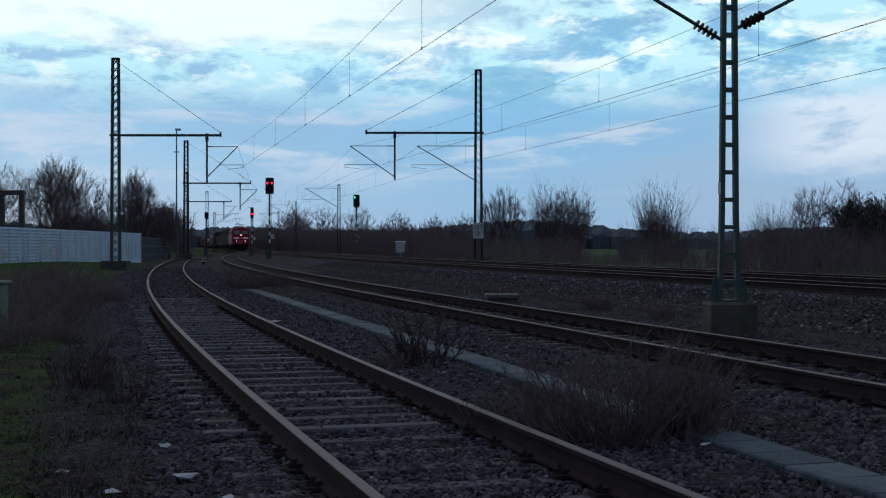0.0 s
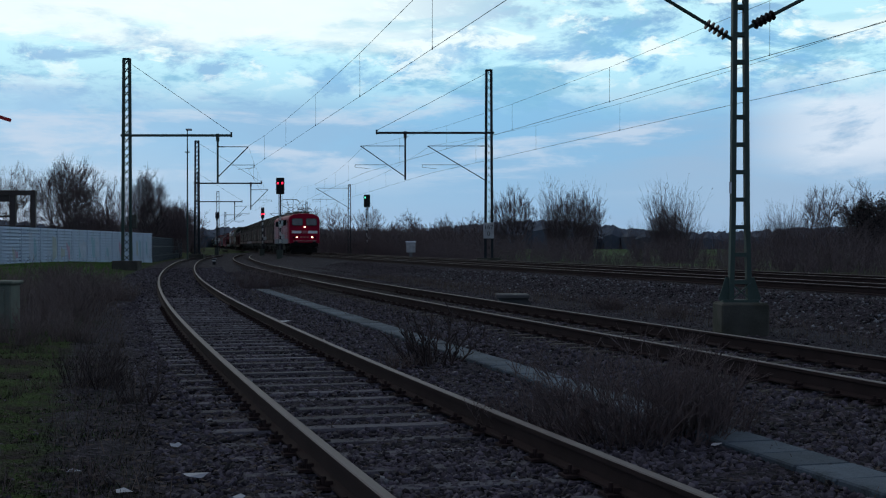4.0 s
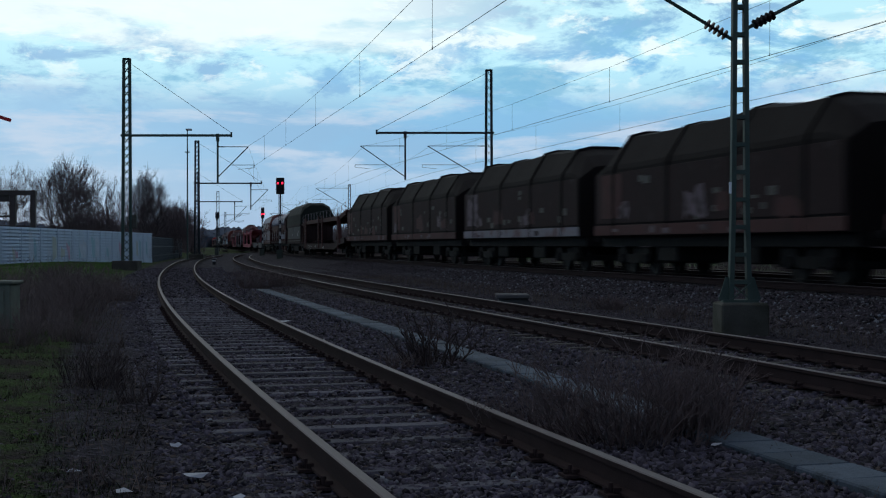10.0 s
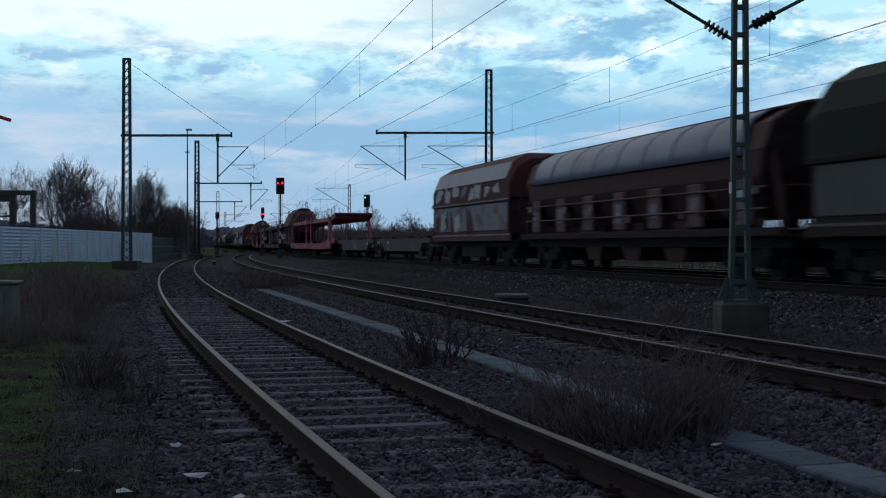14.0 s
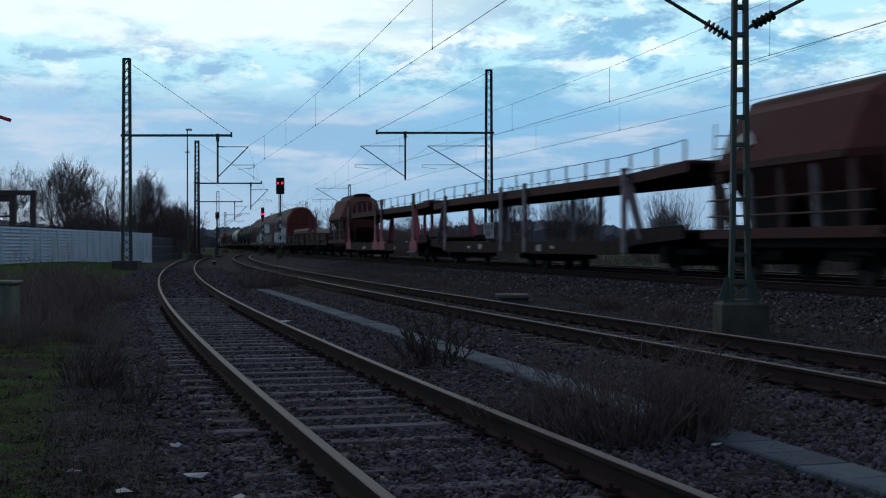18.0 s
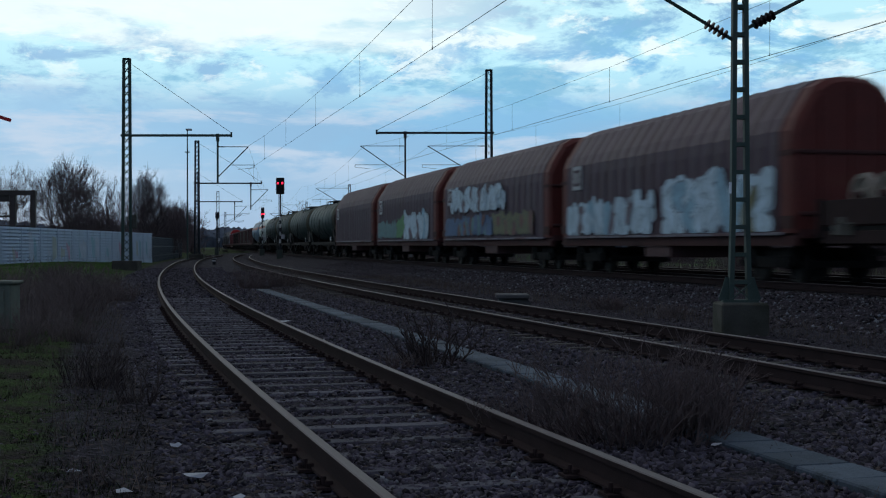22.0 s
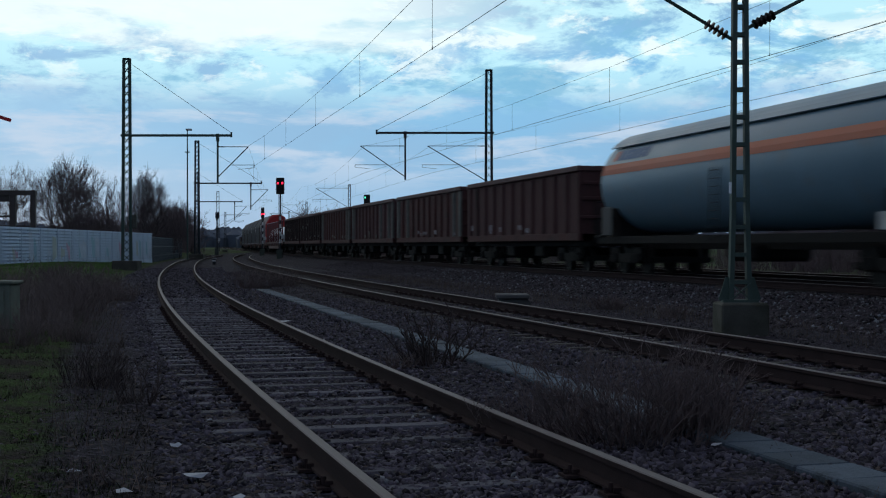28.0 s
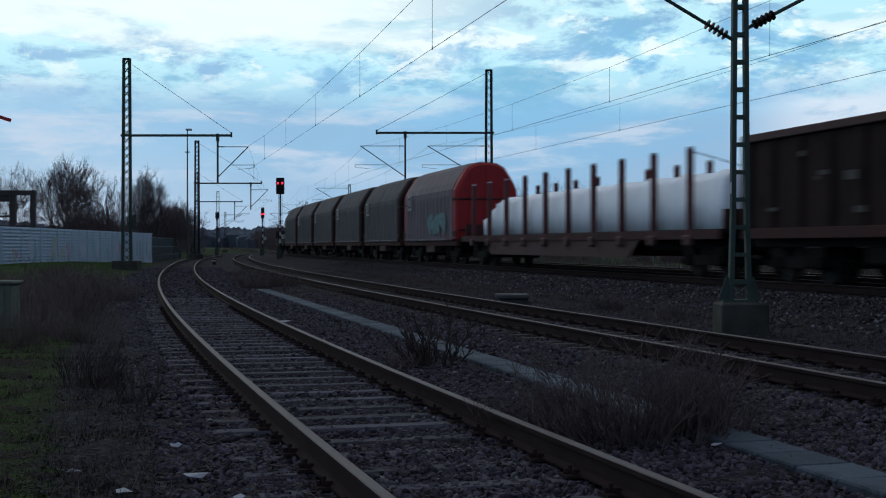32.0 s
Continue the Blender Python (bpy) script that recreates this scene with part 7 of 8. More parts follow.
# ---- yard edge: noise wall, fence, frame building, cabinet ----
WALL = mat("pale_blue_wall_sheet", (0.38, 0.46, 0.55), 0.6, 0.0, 0.22, 0.6, 14, 0.05, stretch=(1, 1, 0.5), stain=(0.22, 0.26, 0.32), stain_cut=0.55)
FENCE = mat("dark_green_fence", (0.045, 0.055, 0.062), 0.8, 0.1, 0.3, 1.5, 30, 0.1)


def noise_wall():
    root = tagged(new("noise_barrier"), "pale ribbed metal noise barrier with faint graffiti", "wall", kind="structure")
    pts = [(-21.9, 22.0), (-23.4, 70.0), (-24.6, 112.0)]
    runs = []
    for (xa, ya), (xb, yb) in zip(pts, pts[1:]):
        n = int(round(math.hypot(xb - xa, yb - ya) / 4.0))
        for k in range(n):
            runs.append(((xa + (xb - xa) * k / n, ya + (yb - ya) * k / n), (xa + (xb - xa) * (k + 1) / n, ya + (yb - ya) * (k + 1) / n)))
    rng = random.Random(5)
    for (xa, ya), (xb, yb) in runs:
        L = math.hypot(xb - xa, yb - ya)
        zb = 0.50 + 0.02 * rng.uniform(-1, 1)
        z0 = float(ground_z((xa + xb) / 2, (ya + yb) / 2)) - 0.1
        bm = bmesh.new()
        pr = [(0.05, z0)]
        for k in range(11):
            zz = 0.42 + k * 0.19
            pr += [(0.05, zz), (-0.07, zz + 0.008), (-0.07, zz + 0.056), (0.05, zz + 0.064)]
        pr += [(0.05, 2.52), (-0.1, 2.52), (-0.1, z0)]
        extrude(bm, pr, 0.06, L - 0.06)
        o = part("wall_panel", bm, WALL, root)
        o.matrix_basis = Matrix.Translation((xa, ya, 0)) @ Matrix.Rotation(math.atan2(yb - ya, xb - xa), 4, "Z") @ Matrix.Rotation(math.pi, 4, "Z") @ T(-L, 0, 0)
        bx("wall_post", root, WALL, xa - 0.1, xa + 0.02, ya - 0.06, ya + 0.06, z0, 2.52)
        for q in range(rng.choice((1, 2, 2, 3))):
            w0 = rng.uniform(0.2, 2.6)
            zt = rng.uniform(1.3, 2.3)
            g = [(w0, rng.uniform(0.6, 0.9)), (w0 + rng.uniform(0.3, 0.9), rng.uniform(0.6, 0.9)), (w0 + rng.uniform(0.5, 1.2), zt), (w0 + rng.uniform(-0.1, 0.3), zt - rng.uniform(0, 0.3))]
            o2 = side_shape(root, rng, g, 0.056 + 0.003 * q, rng.choice([PALE_PINK, PALE_TEAL, PALE_OLD, PALE_OLD, PALE_YELLOW]))
            o2.matrix_basis = o.matrix_basis


PALE_PINK = mat("faded_pink_spray", (0.40, 0.27, 0.34), 0.6, 0, 0.3, 2, 12, 0.05)
PALE_TEAL = mat("faded_teal_spray", (0.24, 0.38, 0.44), 0.6, 0, 0.3, 2, 12, 0.05)
PALE_OLD = mat("faded_grey_spray", (0.40, 0.45, 0.52), 0.6, 0, 0.3, 2, 12, 0.05)
PALE_YELLOW = mat("faded_yellow_spray", (0.34, 0.37, 0.33), 0.6, 0, 0.3, 2, 12, 0.05)
noise_wall()


def dark_fence():
    root = tagged(new("fence"), "dark slatted fence continuing the wall", "fence", kind="structure")
    a, b = Vector((-24.7, 112.6, 0)), Vector((-31.5, 160.0, 0))
    n = 130
    for k in range(n):
        p = a.lerp(b, k / n)
        z0 = float(ground_z(p.x, p.y)) - 0.1
        q = a.lerp(b, (k + 0.42) / n)
        bm = bmesh.new()
        bar(bm, (p.x, p.y, 0), (q.x, q.y, 0), 0.02, 1.0)
        for v in bm.verts:
            v.co.z = z0 if v.co.z < 0 else 2.25
        part("slat", bm, FENCE, root)
    for z in (0.6, 1.4, 2.2):
        bm = bmesh.new()
        bar(bm, (a.x, a.y, z), (b.x, b.y, z), 0.04, 0.06)
        part("fence_rail", bm, FENCE, root)


dark_fence()

# open frame building behind the wall
fb = tagged(new("frame_shelter"), "dark steel portal frame shelter behind the wall", "shelter")
FRAME = mat("brown_frame_steel", (0.060, 0.050, 0.046), 0.8, 0.1, 0.3, 2, 30, 0.1)
for x, w in ((-26.26, 0.30), (-27.56, 0.38), (-30.4, 0.3), (-33.4, 0.3)):
    bx("column", fb, FRAME, x - w / 2, x + w / 2, 84.85, 85.15, 0.3, 4.9)
bx("roof_beam", fb, FRAME, -34, -26.1, 84.8, 85.2, 4.72, 5.02)
bx("lower_rail", fb, FRAME, -34, -26.1, 84.95, 85.05, 2.55, 2.78)
bx("brace_rail", fb, FRAME, -34, -27.7, 84.96, 85.04, 3.3, 3.42)
bx("cladding", fb, FRAME, -34, -27.8, 84.95, 85.05, 4.3, 4.74)

# raised crossing boom with red and white tip reaching in
RED_PAINT = mat("red_barrier_paint", (0.42, 0.03, 0.03), 0.55, 0, 0.2)
cb = tagged(new("barrier_boom"), "slanting red and white barrier boom above the verge", "barrier")
A, B = Vector((-24.0, 60.0, 8.6)), Vector((-19.55, 60.0, 7.15))
for k in range(5):
    bm = bmesh.new()
    bar(bm, A.lerp(B, k / 5), A.lerp(B, (k + 1) / 5), 0.10, 0.16)
    part("boom_section", bm, RED_PAINT if k % 2 == 0 else WHITE, cb)
bx("post", cb, MAST_DARK, -24.25, -23.75, 59.75, 60.25, 0.3, 8.9)

# grey concrete cabinet beside the verge
CABINET = mat("mossy_grey_cabinet", (0.115, 0.125, 0.100), 0.9, 0, 0.35, 3, 50, 0.3, stain=(0.07, 0.08, 0.055))
cab = tagged(new("cable_cabinet"), "grey weathered concrete cable cabinet in the weeds", "cabinet")
bx("body", cab, CABINET, -7.9, -7.08, 21.7, 22.2, 0.0, 0.86, 0.02)
bx("lid", cab, CABINET, -7.95, -7.03, 21.65, 22.25, 0.86, 0.92, 0.02)
bx("door_panel", cab, CABINET, -7.8, -7.18, 21.68, 21.70, 0.15, 0.78, 0.01)

# culvert head on the bank between the tracks
CULVERT = mat("damp_grey_concrete", (0.075, 0.072, 0.070), 0.9, 0, 0.35, 3, 50, 0.3)
cv = tagged(new("culvert_cover"), "low grey concrete duct head on the ballast slope", "duct cover")
bx("slab", cv, CULVERT, 1.12, 1.82, 27.8, 28.6, 0.38, 0.47, 0.02)
bm = bmesh.new()
loft(bm, [[(1.18, 27.9, 0.05), (2.0, 27.9, 0.05), (2.0, 28.5, 0.05), (1.18, 28.5, 0.05)], [(1.18, 27.9, 0.38), (1.78, 27.9, 0.38), (1.78, 28.5, 0.38), (1.18, 28.5, 0.38)]])
part("base", bm, CULVERT, cv)

# ground-level switch lamp at the far turnout
sl = tagged(new("point_indicator"), "small black point indicator with a white stripe", "point indicator")
bx("body", sl, SIG_BLACK, -17.02, -16.78, 97.85, 98.15, 0.05, 0.52, 0.03)
bx("stripe", sl, OFFWHITE, -17.04, -16.76, 97.835, 97.847, 0.32, 0.42)
bx("cap", sl, OFFWHITE, -17.04, -16.76, 97.84, 98.16, 0.52, 0.57)

# cable trough with concrete lids between siding and middle track


def trough():
    root = tagged(new("cable_trough"), "pale concrete cable trough lids sunk in gravel", "cable trough", kind="structure")
    a, b = Vector((-5.66, 41.5, 0)), Vector((3.10, 5.4, 0))
    L = (b - a).length
    ang = math.atan2(b.y - a.y, b.x - a.x)
    n = int(L / 0.5)
    rng = random.Random(8)
    first = None
    for k in range(n):
        p = a.lerp(b, (k + 0.5) / n)
        gz = float(ground_z(p.x, p.y))
        m = Matrix.Translation((p.x, p.y, gz + 0.010 + rng.uniform(-0.005, 0.005))) @ Matrix.Rotation(ang + rng.uniform(-0.006, 0.006), 4, "Z") @ Matrix.Rotation(rng.uniform(-0.015, 0.015), 4, "X")
        if first is None:
            bm = bmesh.new()
            box(bm, -0.245, 0.245, -0.20, 0.20, -0.05, 0.030, 0.012)
            first = part("lid", bm, LID, root)
            first.matrix_basis = m
        else:
            share("lid", first, root, m)


LID = mat("pale_concrete_lid", (0.060, 0.076, 0.095), 0.85, 0, 0.5, 3, 50, 0.3, rand=0.35, stain=(0.030, 0.037, 0.044), stain_cut=0.53, spec=0.1)
trough()

# ---- plants ----


class Twigs:
    """Collects thin three-sided tapering branches into one mesh."""

    def __init__(self):
        self.v, self.f = [], []

    def seg(self, a, b, ra, rb):
        d = (b - a)
        if d.length < 1e-5:
            return
        d.normalize()
        u = d.orthogonal().normalized()
        w = d.cross(u)
        i = len(self.v)
        for p, r in ((a, ra), (b, rb)):
            for k in range(3):
                t = 2.0944 * k
                self.v.append(tuple(p + (u * math.cos(t) + w * math.sin(t)) * r))
        for k in range(3):
            j = (k + 1) % 3
            self.f.append((i + k, i + j, i + 3 + j, i + 3 + k))


TREES = {}


LEAFY = mat("dark_clinging_leaves", (0.020, 0.020, 0.017), 0.9, 0, 0.3, 4, 40, 0, rand=0.4)


def bare_tree(key, h, wide, seed, limbs=13, low=0.10, cone=0.0, trunk_r=0.11, stems=1, leafy=0):
    """Leafless tree: ascending limbs inside a rounded or conical crown, three orders of branches."""
    rng = random.Random(seed)
    trunk, crown = Twigs(), Twigs()
    tips = []

    def branch(p, d, length, r, level):
        n = (5, 4, 3, 2)[level]
        q, step = p, length / n
        kids = (8, 6, 3, 0)[level]
        marks_at = sorted(rng.uniform(0.12, 0.95) for _ in range(kids))
        prev = 0.0
        for k in range(n):
            d = (d + Vector((rng.gauss(0, 0.05), rng.gauss(0, 0.05), 0.05 + rng.gauss(0, 0.04)))).normalized()
            e = q + d * step
            f1 = (k + 1) / n
            ra, rb = r * (1 - 0.75 * prev), r * (1 - 0.75 * f1)
            crown.seg(q, e, max(ra, 0.012), max(rb, 0.010))
            for f in [m for m in marks_at if prev < m <= f1]:
                o = q.lerp(e, (f - prev) / (f1 - prev))
                side = Matrix.Rotation(rng.uniform(0, 6.283), 3, d) @ d.orthogonal().normalized()
                nd = (d * rng.uniform(0.75, 1.1) + side * rng.uniform(0.5, 0.9) + Vector((0, 0, 0.12))).normalized()
                branch(o, nd, length * rng.uniform(0.42, 0.64) * (1.15 - 0.5 * f), r * 0.45, level + 1)
            q, prev = e, f1
        if level >= 2:
            tips.append(q)

    for sidx in range(stems):
        base = Vector((rng.gauss(0, 0.3), rng.gauss(0, 0.3), 0)) if stems > 1 else Vector((0, 0, 0))
        d = Vector((rng.gauss(0, 0.15 if stems > 1 else 0.03), rng.gauss(0, 0.15 if stems > 1 else 0.03), 1)).normalized()
        q, top = base, h * rng.uniform(0.72, 0.82)
        n = 8
        for k in range(n):
            d = (d + Vector((rng.gauss(0, 0.05), rng.gauss(0, 0.05), 0.03))).normalized()
            e = q + d * top / n
            trunk.seg(q, e, trunk_r * (1 - 0.85 * k / n), trunk_r * (1 - 0.85 * (k + 1) / n))
            z = (k + 1) / n
            if z * 0.8 > low:
                for c in range(max(1, limbs // (n * stems) + (rng.random() < 0.6))):
                    a = rng.uniform(0, 6.283)
                    up = rng.uniform(0.5, 0.9) + 0.9 * z
                    env = math.sin(math.pi * min(1.0, 0.22 + 0.70 * z)) ** 0.7 * (1 - cone) + (1.08 - z) * cone
                    nd = Vector((math.cos(a), math.sin(a), up)).normalized()
                    branch(e, nd, wide * 0.5 * env * math.hypot(1, up) * rng.uniform(0.75, 1.05), trunk_r * 0.42 * (1 - 0.6 * z), 0 if z < 0.9 else 1)
            q = e
        branch(q, d, h - top, trunk_r * 0.15, 1)
    out = []
    for nm, t, mt in (("trunk", trunk, BARK), ("crown", crown, TWIG)):
        me = bpy.data.meshes.new(nm)
        me.from_pydata(t.v, [], t.f)
        me.update()
        me.materials.append(mt)
        out.append(me)
    if leafy:
        v, f = [], []
        for p in rng.sample(tips, min(leafy, len(tips))):
            for k in range(7):
                i = len(v)
                c = p + Vector((rng.gauss(0, 0.10), rng.gauss(0, 0.10), rng.gauss(0, 0.08)))
                for j in range(3):
                    v.append(tuple(c + Vector((rng.gauss(0, 0.045), rng.gauss(0, 0.045), rng.gauss(0, 0.045)))))
                f.append((i, i + 1, i + 2))
        me = bpy.data.meshes.new("foliage")
        me.from_pydata(v, [], f)
        me.update()
        me.materials.append(LEAFY)
        out.append(me)
    TREES[key] = out


bare_tree("thorn", 4.0, 3.6, 7, limbs=18, low=0.05, trunk_r=0.05, stems=3, leafy=900)


def tree(kind, x, y, h, base_h, rot, label, group="bare trees", wide=1.0, name="tree"):
    root = tagged(new(name), label, "tree" if name == "tree" else "shrub", group)
    z = float(ground_z(x, y)) - 0.05
    s = h / base_h
    root.matrix_basis = Matrix.Translation((x, y, z)) @ Matrix.Rotation(rot, 4, "Z") @ Matrix.Diagonal((s * wide, s * wide, s, 1))
    for nm, me in zip(("trunk", "crown", "foliage"), TREES[kind]):
        o = new(nm, me)
        o.parent = root
    return root


rng = random.Random(21)


def mesh_pair(key, names, twigs, mats):
    out = []
    for nm, t, mt in zip(names, twigs, mats):
        me = bpy.data.meshes.new(nm)
        me.from_pydata(t.v, [], t.f)
        me.update()
        me.materials.append(mt)
        out.append(me)
    TREES[key] = out


def crown_tree(key, h, wide, n, seed, bole=0.2, stems=1, cone=0.0, mid=0.56, tall=0.46, up=0.25, tip=0.0065, twigs=6):
    """Leafless tree: each shoot of a rounded, lumpy crown runs back to the nearest limb; limbs thicken with what they carry."""
    rng = random.Random(seed)
    ph = [rng.uniform(0, 6.28) for _ in range(4)]
    goals = []
    while len(goals) < n:
        v = Vector((rng.gauss(0, 1), rng.gauss(0, 1), rng.gauss(0, 1))).normalized()
        a = math.atan2(v.y, v.x)
        lump = 0.88 + 0.10 * math.sin(3 * a + ph[0] + 4 * v.z) + 0.08 * math.sin(5 * a + ph[1] - 6 * v.z) + rng.gauss(0, 0.05)
        v = v * lump * rng.random() ** 0.42
        q = Vector((v.x * wide, v.y * wide, h * (mid + tall * v.z)))
        f = q.z / h
        q.x, q.y = q.x * (1 - cone * max(0.0, f - 0.25)), q.y * (1 - cone * max(0.0, f - 0.25))
        if q.z > 0.1 * h:
            goals.append(q)
    cap = n * 9 + 200
    P, path, par = np.zeros((cap, 3)), np.zeros(cap), [-1] * cap
    m = 0

    def add(p, parent):
        nonlocal m
        P[m], par[m] = p, parent
        path[m] = 0.0 if parent < 0 else path[parent] + float(np.linalg.norm(P[m] - P[parent]))
        m += 1
        return m - 1
    for k in range(stems):
        b = Vector((rng.gauss(0, 0.3), rng.gauss(0, 0.3), 0)) if stems > 1 else Vector((0, 0, 0))
        lean = Vector((b.x * 0.5, b.y * 0.5, 1)).normalized()
        i = -1
        for j in range(6):
            i = add(b + lean * bole * h * j / 5 + Vector((rng.gauss(0, 0.03), rng.gauss(0, 0.03), 0)), i)
    first = m
    top, core = Vector((0, 0, bole * h)), Vector((0, 0, 0.3 * h))
    tips = []
    for q in sorted(goals, key=lambda g: (g - top).length):
        d = P[:m] - np.array(q)
        cost = np.sqrt((d ** 2).sum(1)) + 0.55 * path[:m] + 1.6 * np.maximum(0, d[:, 2] + 0.1)
        i = int(np.argmin(cost))
        a = Vector(P[i])
        gap = (q - a).length
        steps = max(1, min(5, int(gap / 0.45)))
        bow = Vector((rng.gauss(0, 0.03), rng.gauss(0, 0.03), -up * 0.15)) * gap
        for j in range(1, steps + 1):
            f = j / steps
            i = add(a.lerp(q, f) + bow * 4 * f * (1 - f) * 0.5, i)
        tips.append((i, ((q - a).normalized() + (q - core).normalized()).normalized()))
    load = [0] * m
    for i, _ in tips:
        load[i] += 1
    for i in range(m - 1, -1, -1):
        if par[i] >= 0:
            load[par[i]] += load[i]
    trunk, crown = Twigs(), Twigs()
    for i in range(m):
        if par[i] >= 0:
            ra, rb = (tip * max(1, load[k]) ** 0.38 for k in (par[i], i))
            (trunk if i < first else crown).seg(Vector(P[par[i]]), Vector(P[i]), min(ra, rb * 1.5), rb)
    for i, d in tips:
        p = Vector(P[i])
        for k in range(twigs):
            nd = (d * 1.0 + Vector((rng.gauss(0, 0.42), rng.gauss(0, 0.42), up * 0.6 + rng.gauss(0, 0.3)))).normalized()
            e = p + nd * h * rng.uniform(0.04, 0.115)
            o = p - d * rng.uniform(0, 0.25)
            crown.seg(o, e, tip * 0.8, tip * 0.45)
            g = o.lerp(e, rng.uniform(0.3, 0.7))
            crown.seg(g, g + (nd + Vector((rng.gauss(0, 0.6), rng.gauss(0, 0.6), rng.gauss(0.1, 0.4)))).normalized() * h * 0.03, tip * 0.6, tip * 0.4)
    mesh_pair(key, ("trunk", "crown"), (trunk, crown), (BARK, TWIG))


crown_tree("round", 8.0, 3.0, 1500, 1, 0.14, 3)
crown_tree("round_b", 8.0, 3.1, 650, 2, 0.26, twigs=5)
crown_tree("slim", 8.0, 1.2, 130, 3, 0.3, mid=0.6, tall=0.42, up=0.6, twigs=5)
crown_tree("small", 6.0, 2.4, 750, 6, 0.1, 5, mid=0.52, tall=0.5, up=0.5)
crown_tree("upright", 8.0, 2.4, 1200, 55, 0.1, 4, cone=0.55, mid=0.5, tall=0.5, up=0.6)
crown_tree("spreading", 8.0, 3.4, 900, 54, 0.1, 5, up=0.4)
crown_tree("far_round", 8.0, 3.1, 320, 8, 0.24, tip=0.013, twigs=4)
crown_tree("far_b", 8.0, 2.9, 260, 9, 0.2, 2, tip=0.013, twigs=4)


def fan_mesh(key, height, n, lean, seed, r):
    """Many thin stems fanning up from one stool into a dome, with fine upright side twigs."""
    rng = random.Random(seed)
    st, tw = Twigs(), Twigs()
    for k in range(n):
        a = rng.uniform(0, 6.283)
        o = lean * rng.random() ** 0.55
        p = Vector((math.cos(a) * o * 0.8, math.sin(a) * o * 0.8, 0))
        d = Vector((math.cos(a) * o, math.sin(a) * o, 1)).normalized()
        L = height * (rng.uniform(0.45, 0.8) if k % 2 else rng.uniform(0.75, 1.02)) * (1 - 0.2 * (o / lean) ** 2)
        q = p
        for i in range(5):
            d = (d + Vector((rng.gauss(0, 0.05), rng.gauss(0, 0.05), 0.045))).normalized()
            e = q + d * L / 5
            st.seg(q, e, r * (1 - 0.17 * i), r * (0.83 - 0.16 * i))
            for c in range((3, 4, 4, 3, 2)[i]):
                b = q.lerp(e, rng.random())
                nd = (d + Vector((rng.gauss(0, 0.45), rng.gauss(0, 0.45), rng.uniform(-0.05, 0.25)))).normalized()
                g = b + nd * L * rng.uniform(0.06, 0.20)
                tw.seg(b, g, r * 0.5, r * 0.28)
                hh = b.lerp(g, rng.uniform(0.3, 0.9))
                tw.seg(hh, hh + (nd + Vector((rng.gauss(0, 0.5), rng.gauss(0, 0.5), 0.2))).normalized() * L * 0.05, r * 0.36, r * 0.25)
            q = e
    mesh_pair(key, ("stem", "crown"), (st, tw), (TWIG, TWIG))


fan_mesh("shrubby", 6.0, 230, 0.58, 51, 0.0120)
fan_mesh("shrubby_b", 6.0, 190, 0.42, 52, 0.0115)
fan_mesh("brush", 3.0, 110, 0.7, 53, 0.009)
# behind the wall
for kind, x, y, h, bh, lab, wd in (("round", -29.6, 105, 7.9, 8, "dense dark bare tree with rounded crown behind the wall", 0.98), ("round_b", -36.0, 112, 8.0, 8, "bare spreading tree behind the portal frame", 0.95),
                                    ("round_b", -43.0, 120, 7.6, 8, "bare spreading tree behind the portal frame", 1.0), ("slim", -27.9, 110, 6.9, 8, "thin bare sapling behind the wall", 1.0), ("slim", -27.2, 112, 7.4, 8, "thin bare sapling behind the wall", 1.1),
                                    ("small", -28.4, 103, 4.2, 6, "low dark bush against the wall", 0.9), ("upright", -31.0, 139, 9.1, 8, "dark conical bare tree beyond the wall", 1.15), ("spreading", -28.7, 143, 5.9, 8, "dark bare bush beyond the fence", 0.9),
                                    ("small", -33.0, 128, 5.2, 6, "dark bare bush behind the wall", 1.0), ("spreading", -31.9, 160, 6.0, 8, "dark bare bush beyond the fence", 0.9), ("upright", -36.5, 180, 6.8, 8, "dark bare bush beyond the fence", 1.2),
                                    ("far_b", -48, 240, 9.5, 8, "far bare tree by the yard throat", 1.0), ("far_round", -56, 280, 9.5, 8, "far bare tree by the yard throat", 1.0), ("small", -39.5, 205, 6.8, 6, "dark bare bush beyond the fence", 1.3),
                                    ("small", -30.5, 118, 4.4, 6, "low dark bush against the wall", 1.1), ("slim", -33.4, 150, 7.6, 8, "thin bare sapling behind the wall", 1.3)):
    tree(kind, x, y, h, bh, rng.uniform(0, 6), lab, wide=wd)
# bare trees closing the far end of the tracks
for k in range(9):
    y = 250 + 26 * k
    x = float(MAIN.x_of(y)) + (-15 - 3 * (k % 3) if k % 2 else 12 + 2 * (k % 4))
    tree("far_b" if k % 3 else "far_round", x, y, 7.0 + k % 4, 8, rng.uniform(0, 6), "far bare tree by the yard throat", wide=1.2)
# rounded trees beyond the main line
for x, y, h in ((-31.0, 300, 10.8), (-24.3, 305, 10.6), (-16.8, 300, 10.3), (-36, 340, 10.5), (-8.5, 330, 10.0), (0.5, 350, 9.5), (9, 380, 10.5)):
    tree("far_round" if int(x) % 2 else "far_b", x, y, h, 8, rng.uniform(0, 6), "rounded bare tree beyond the main line", wide=1.1)
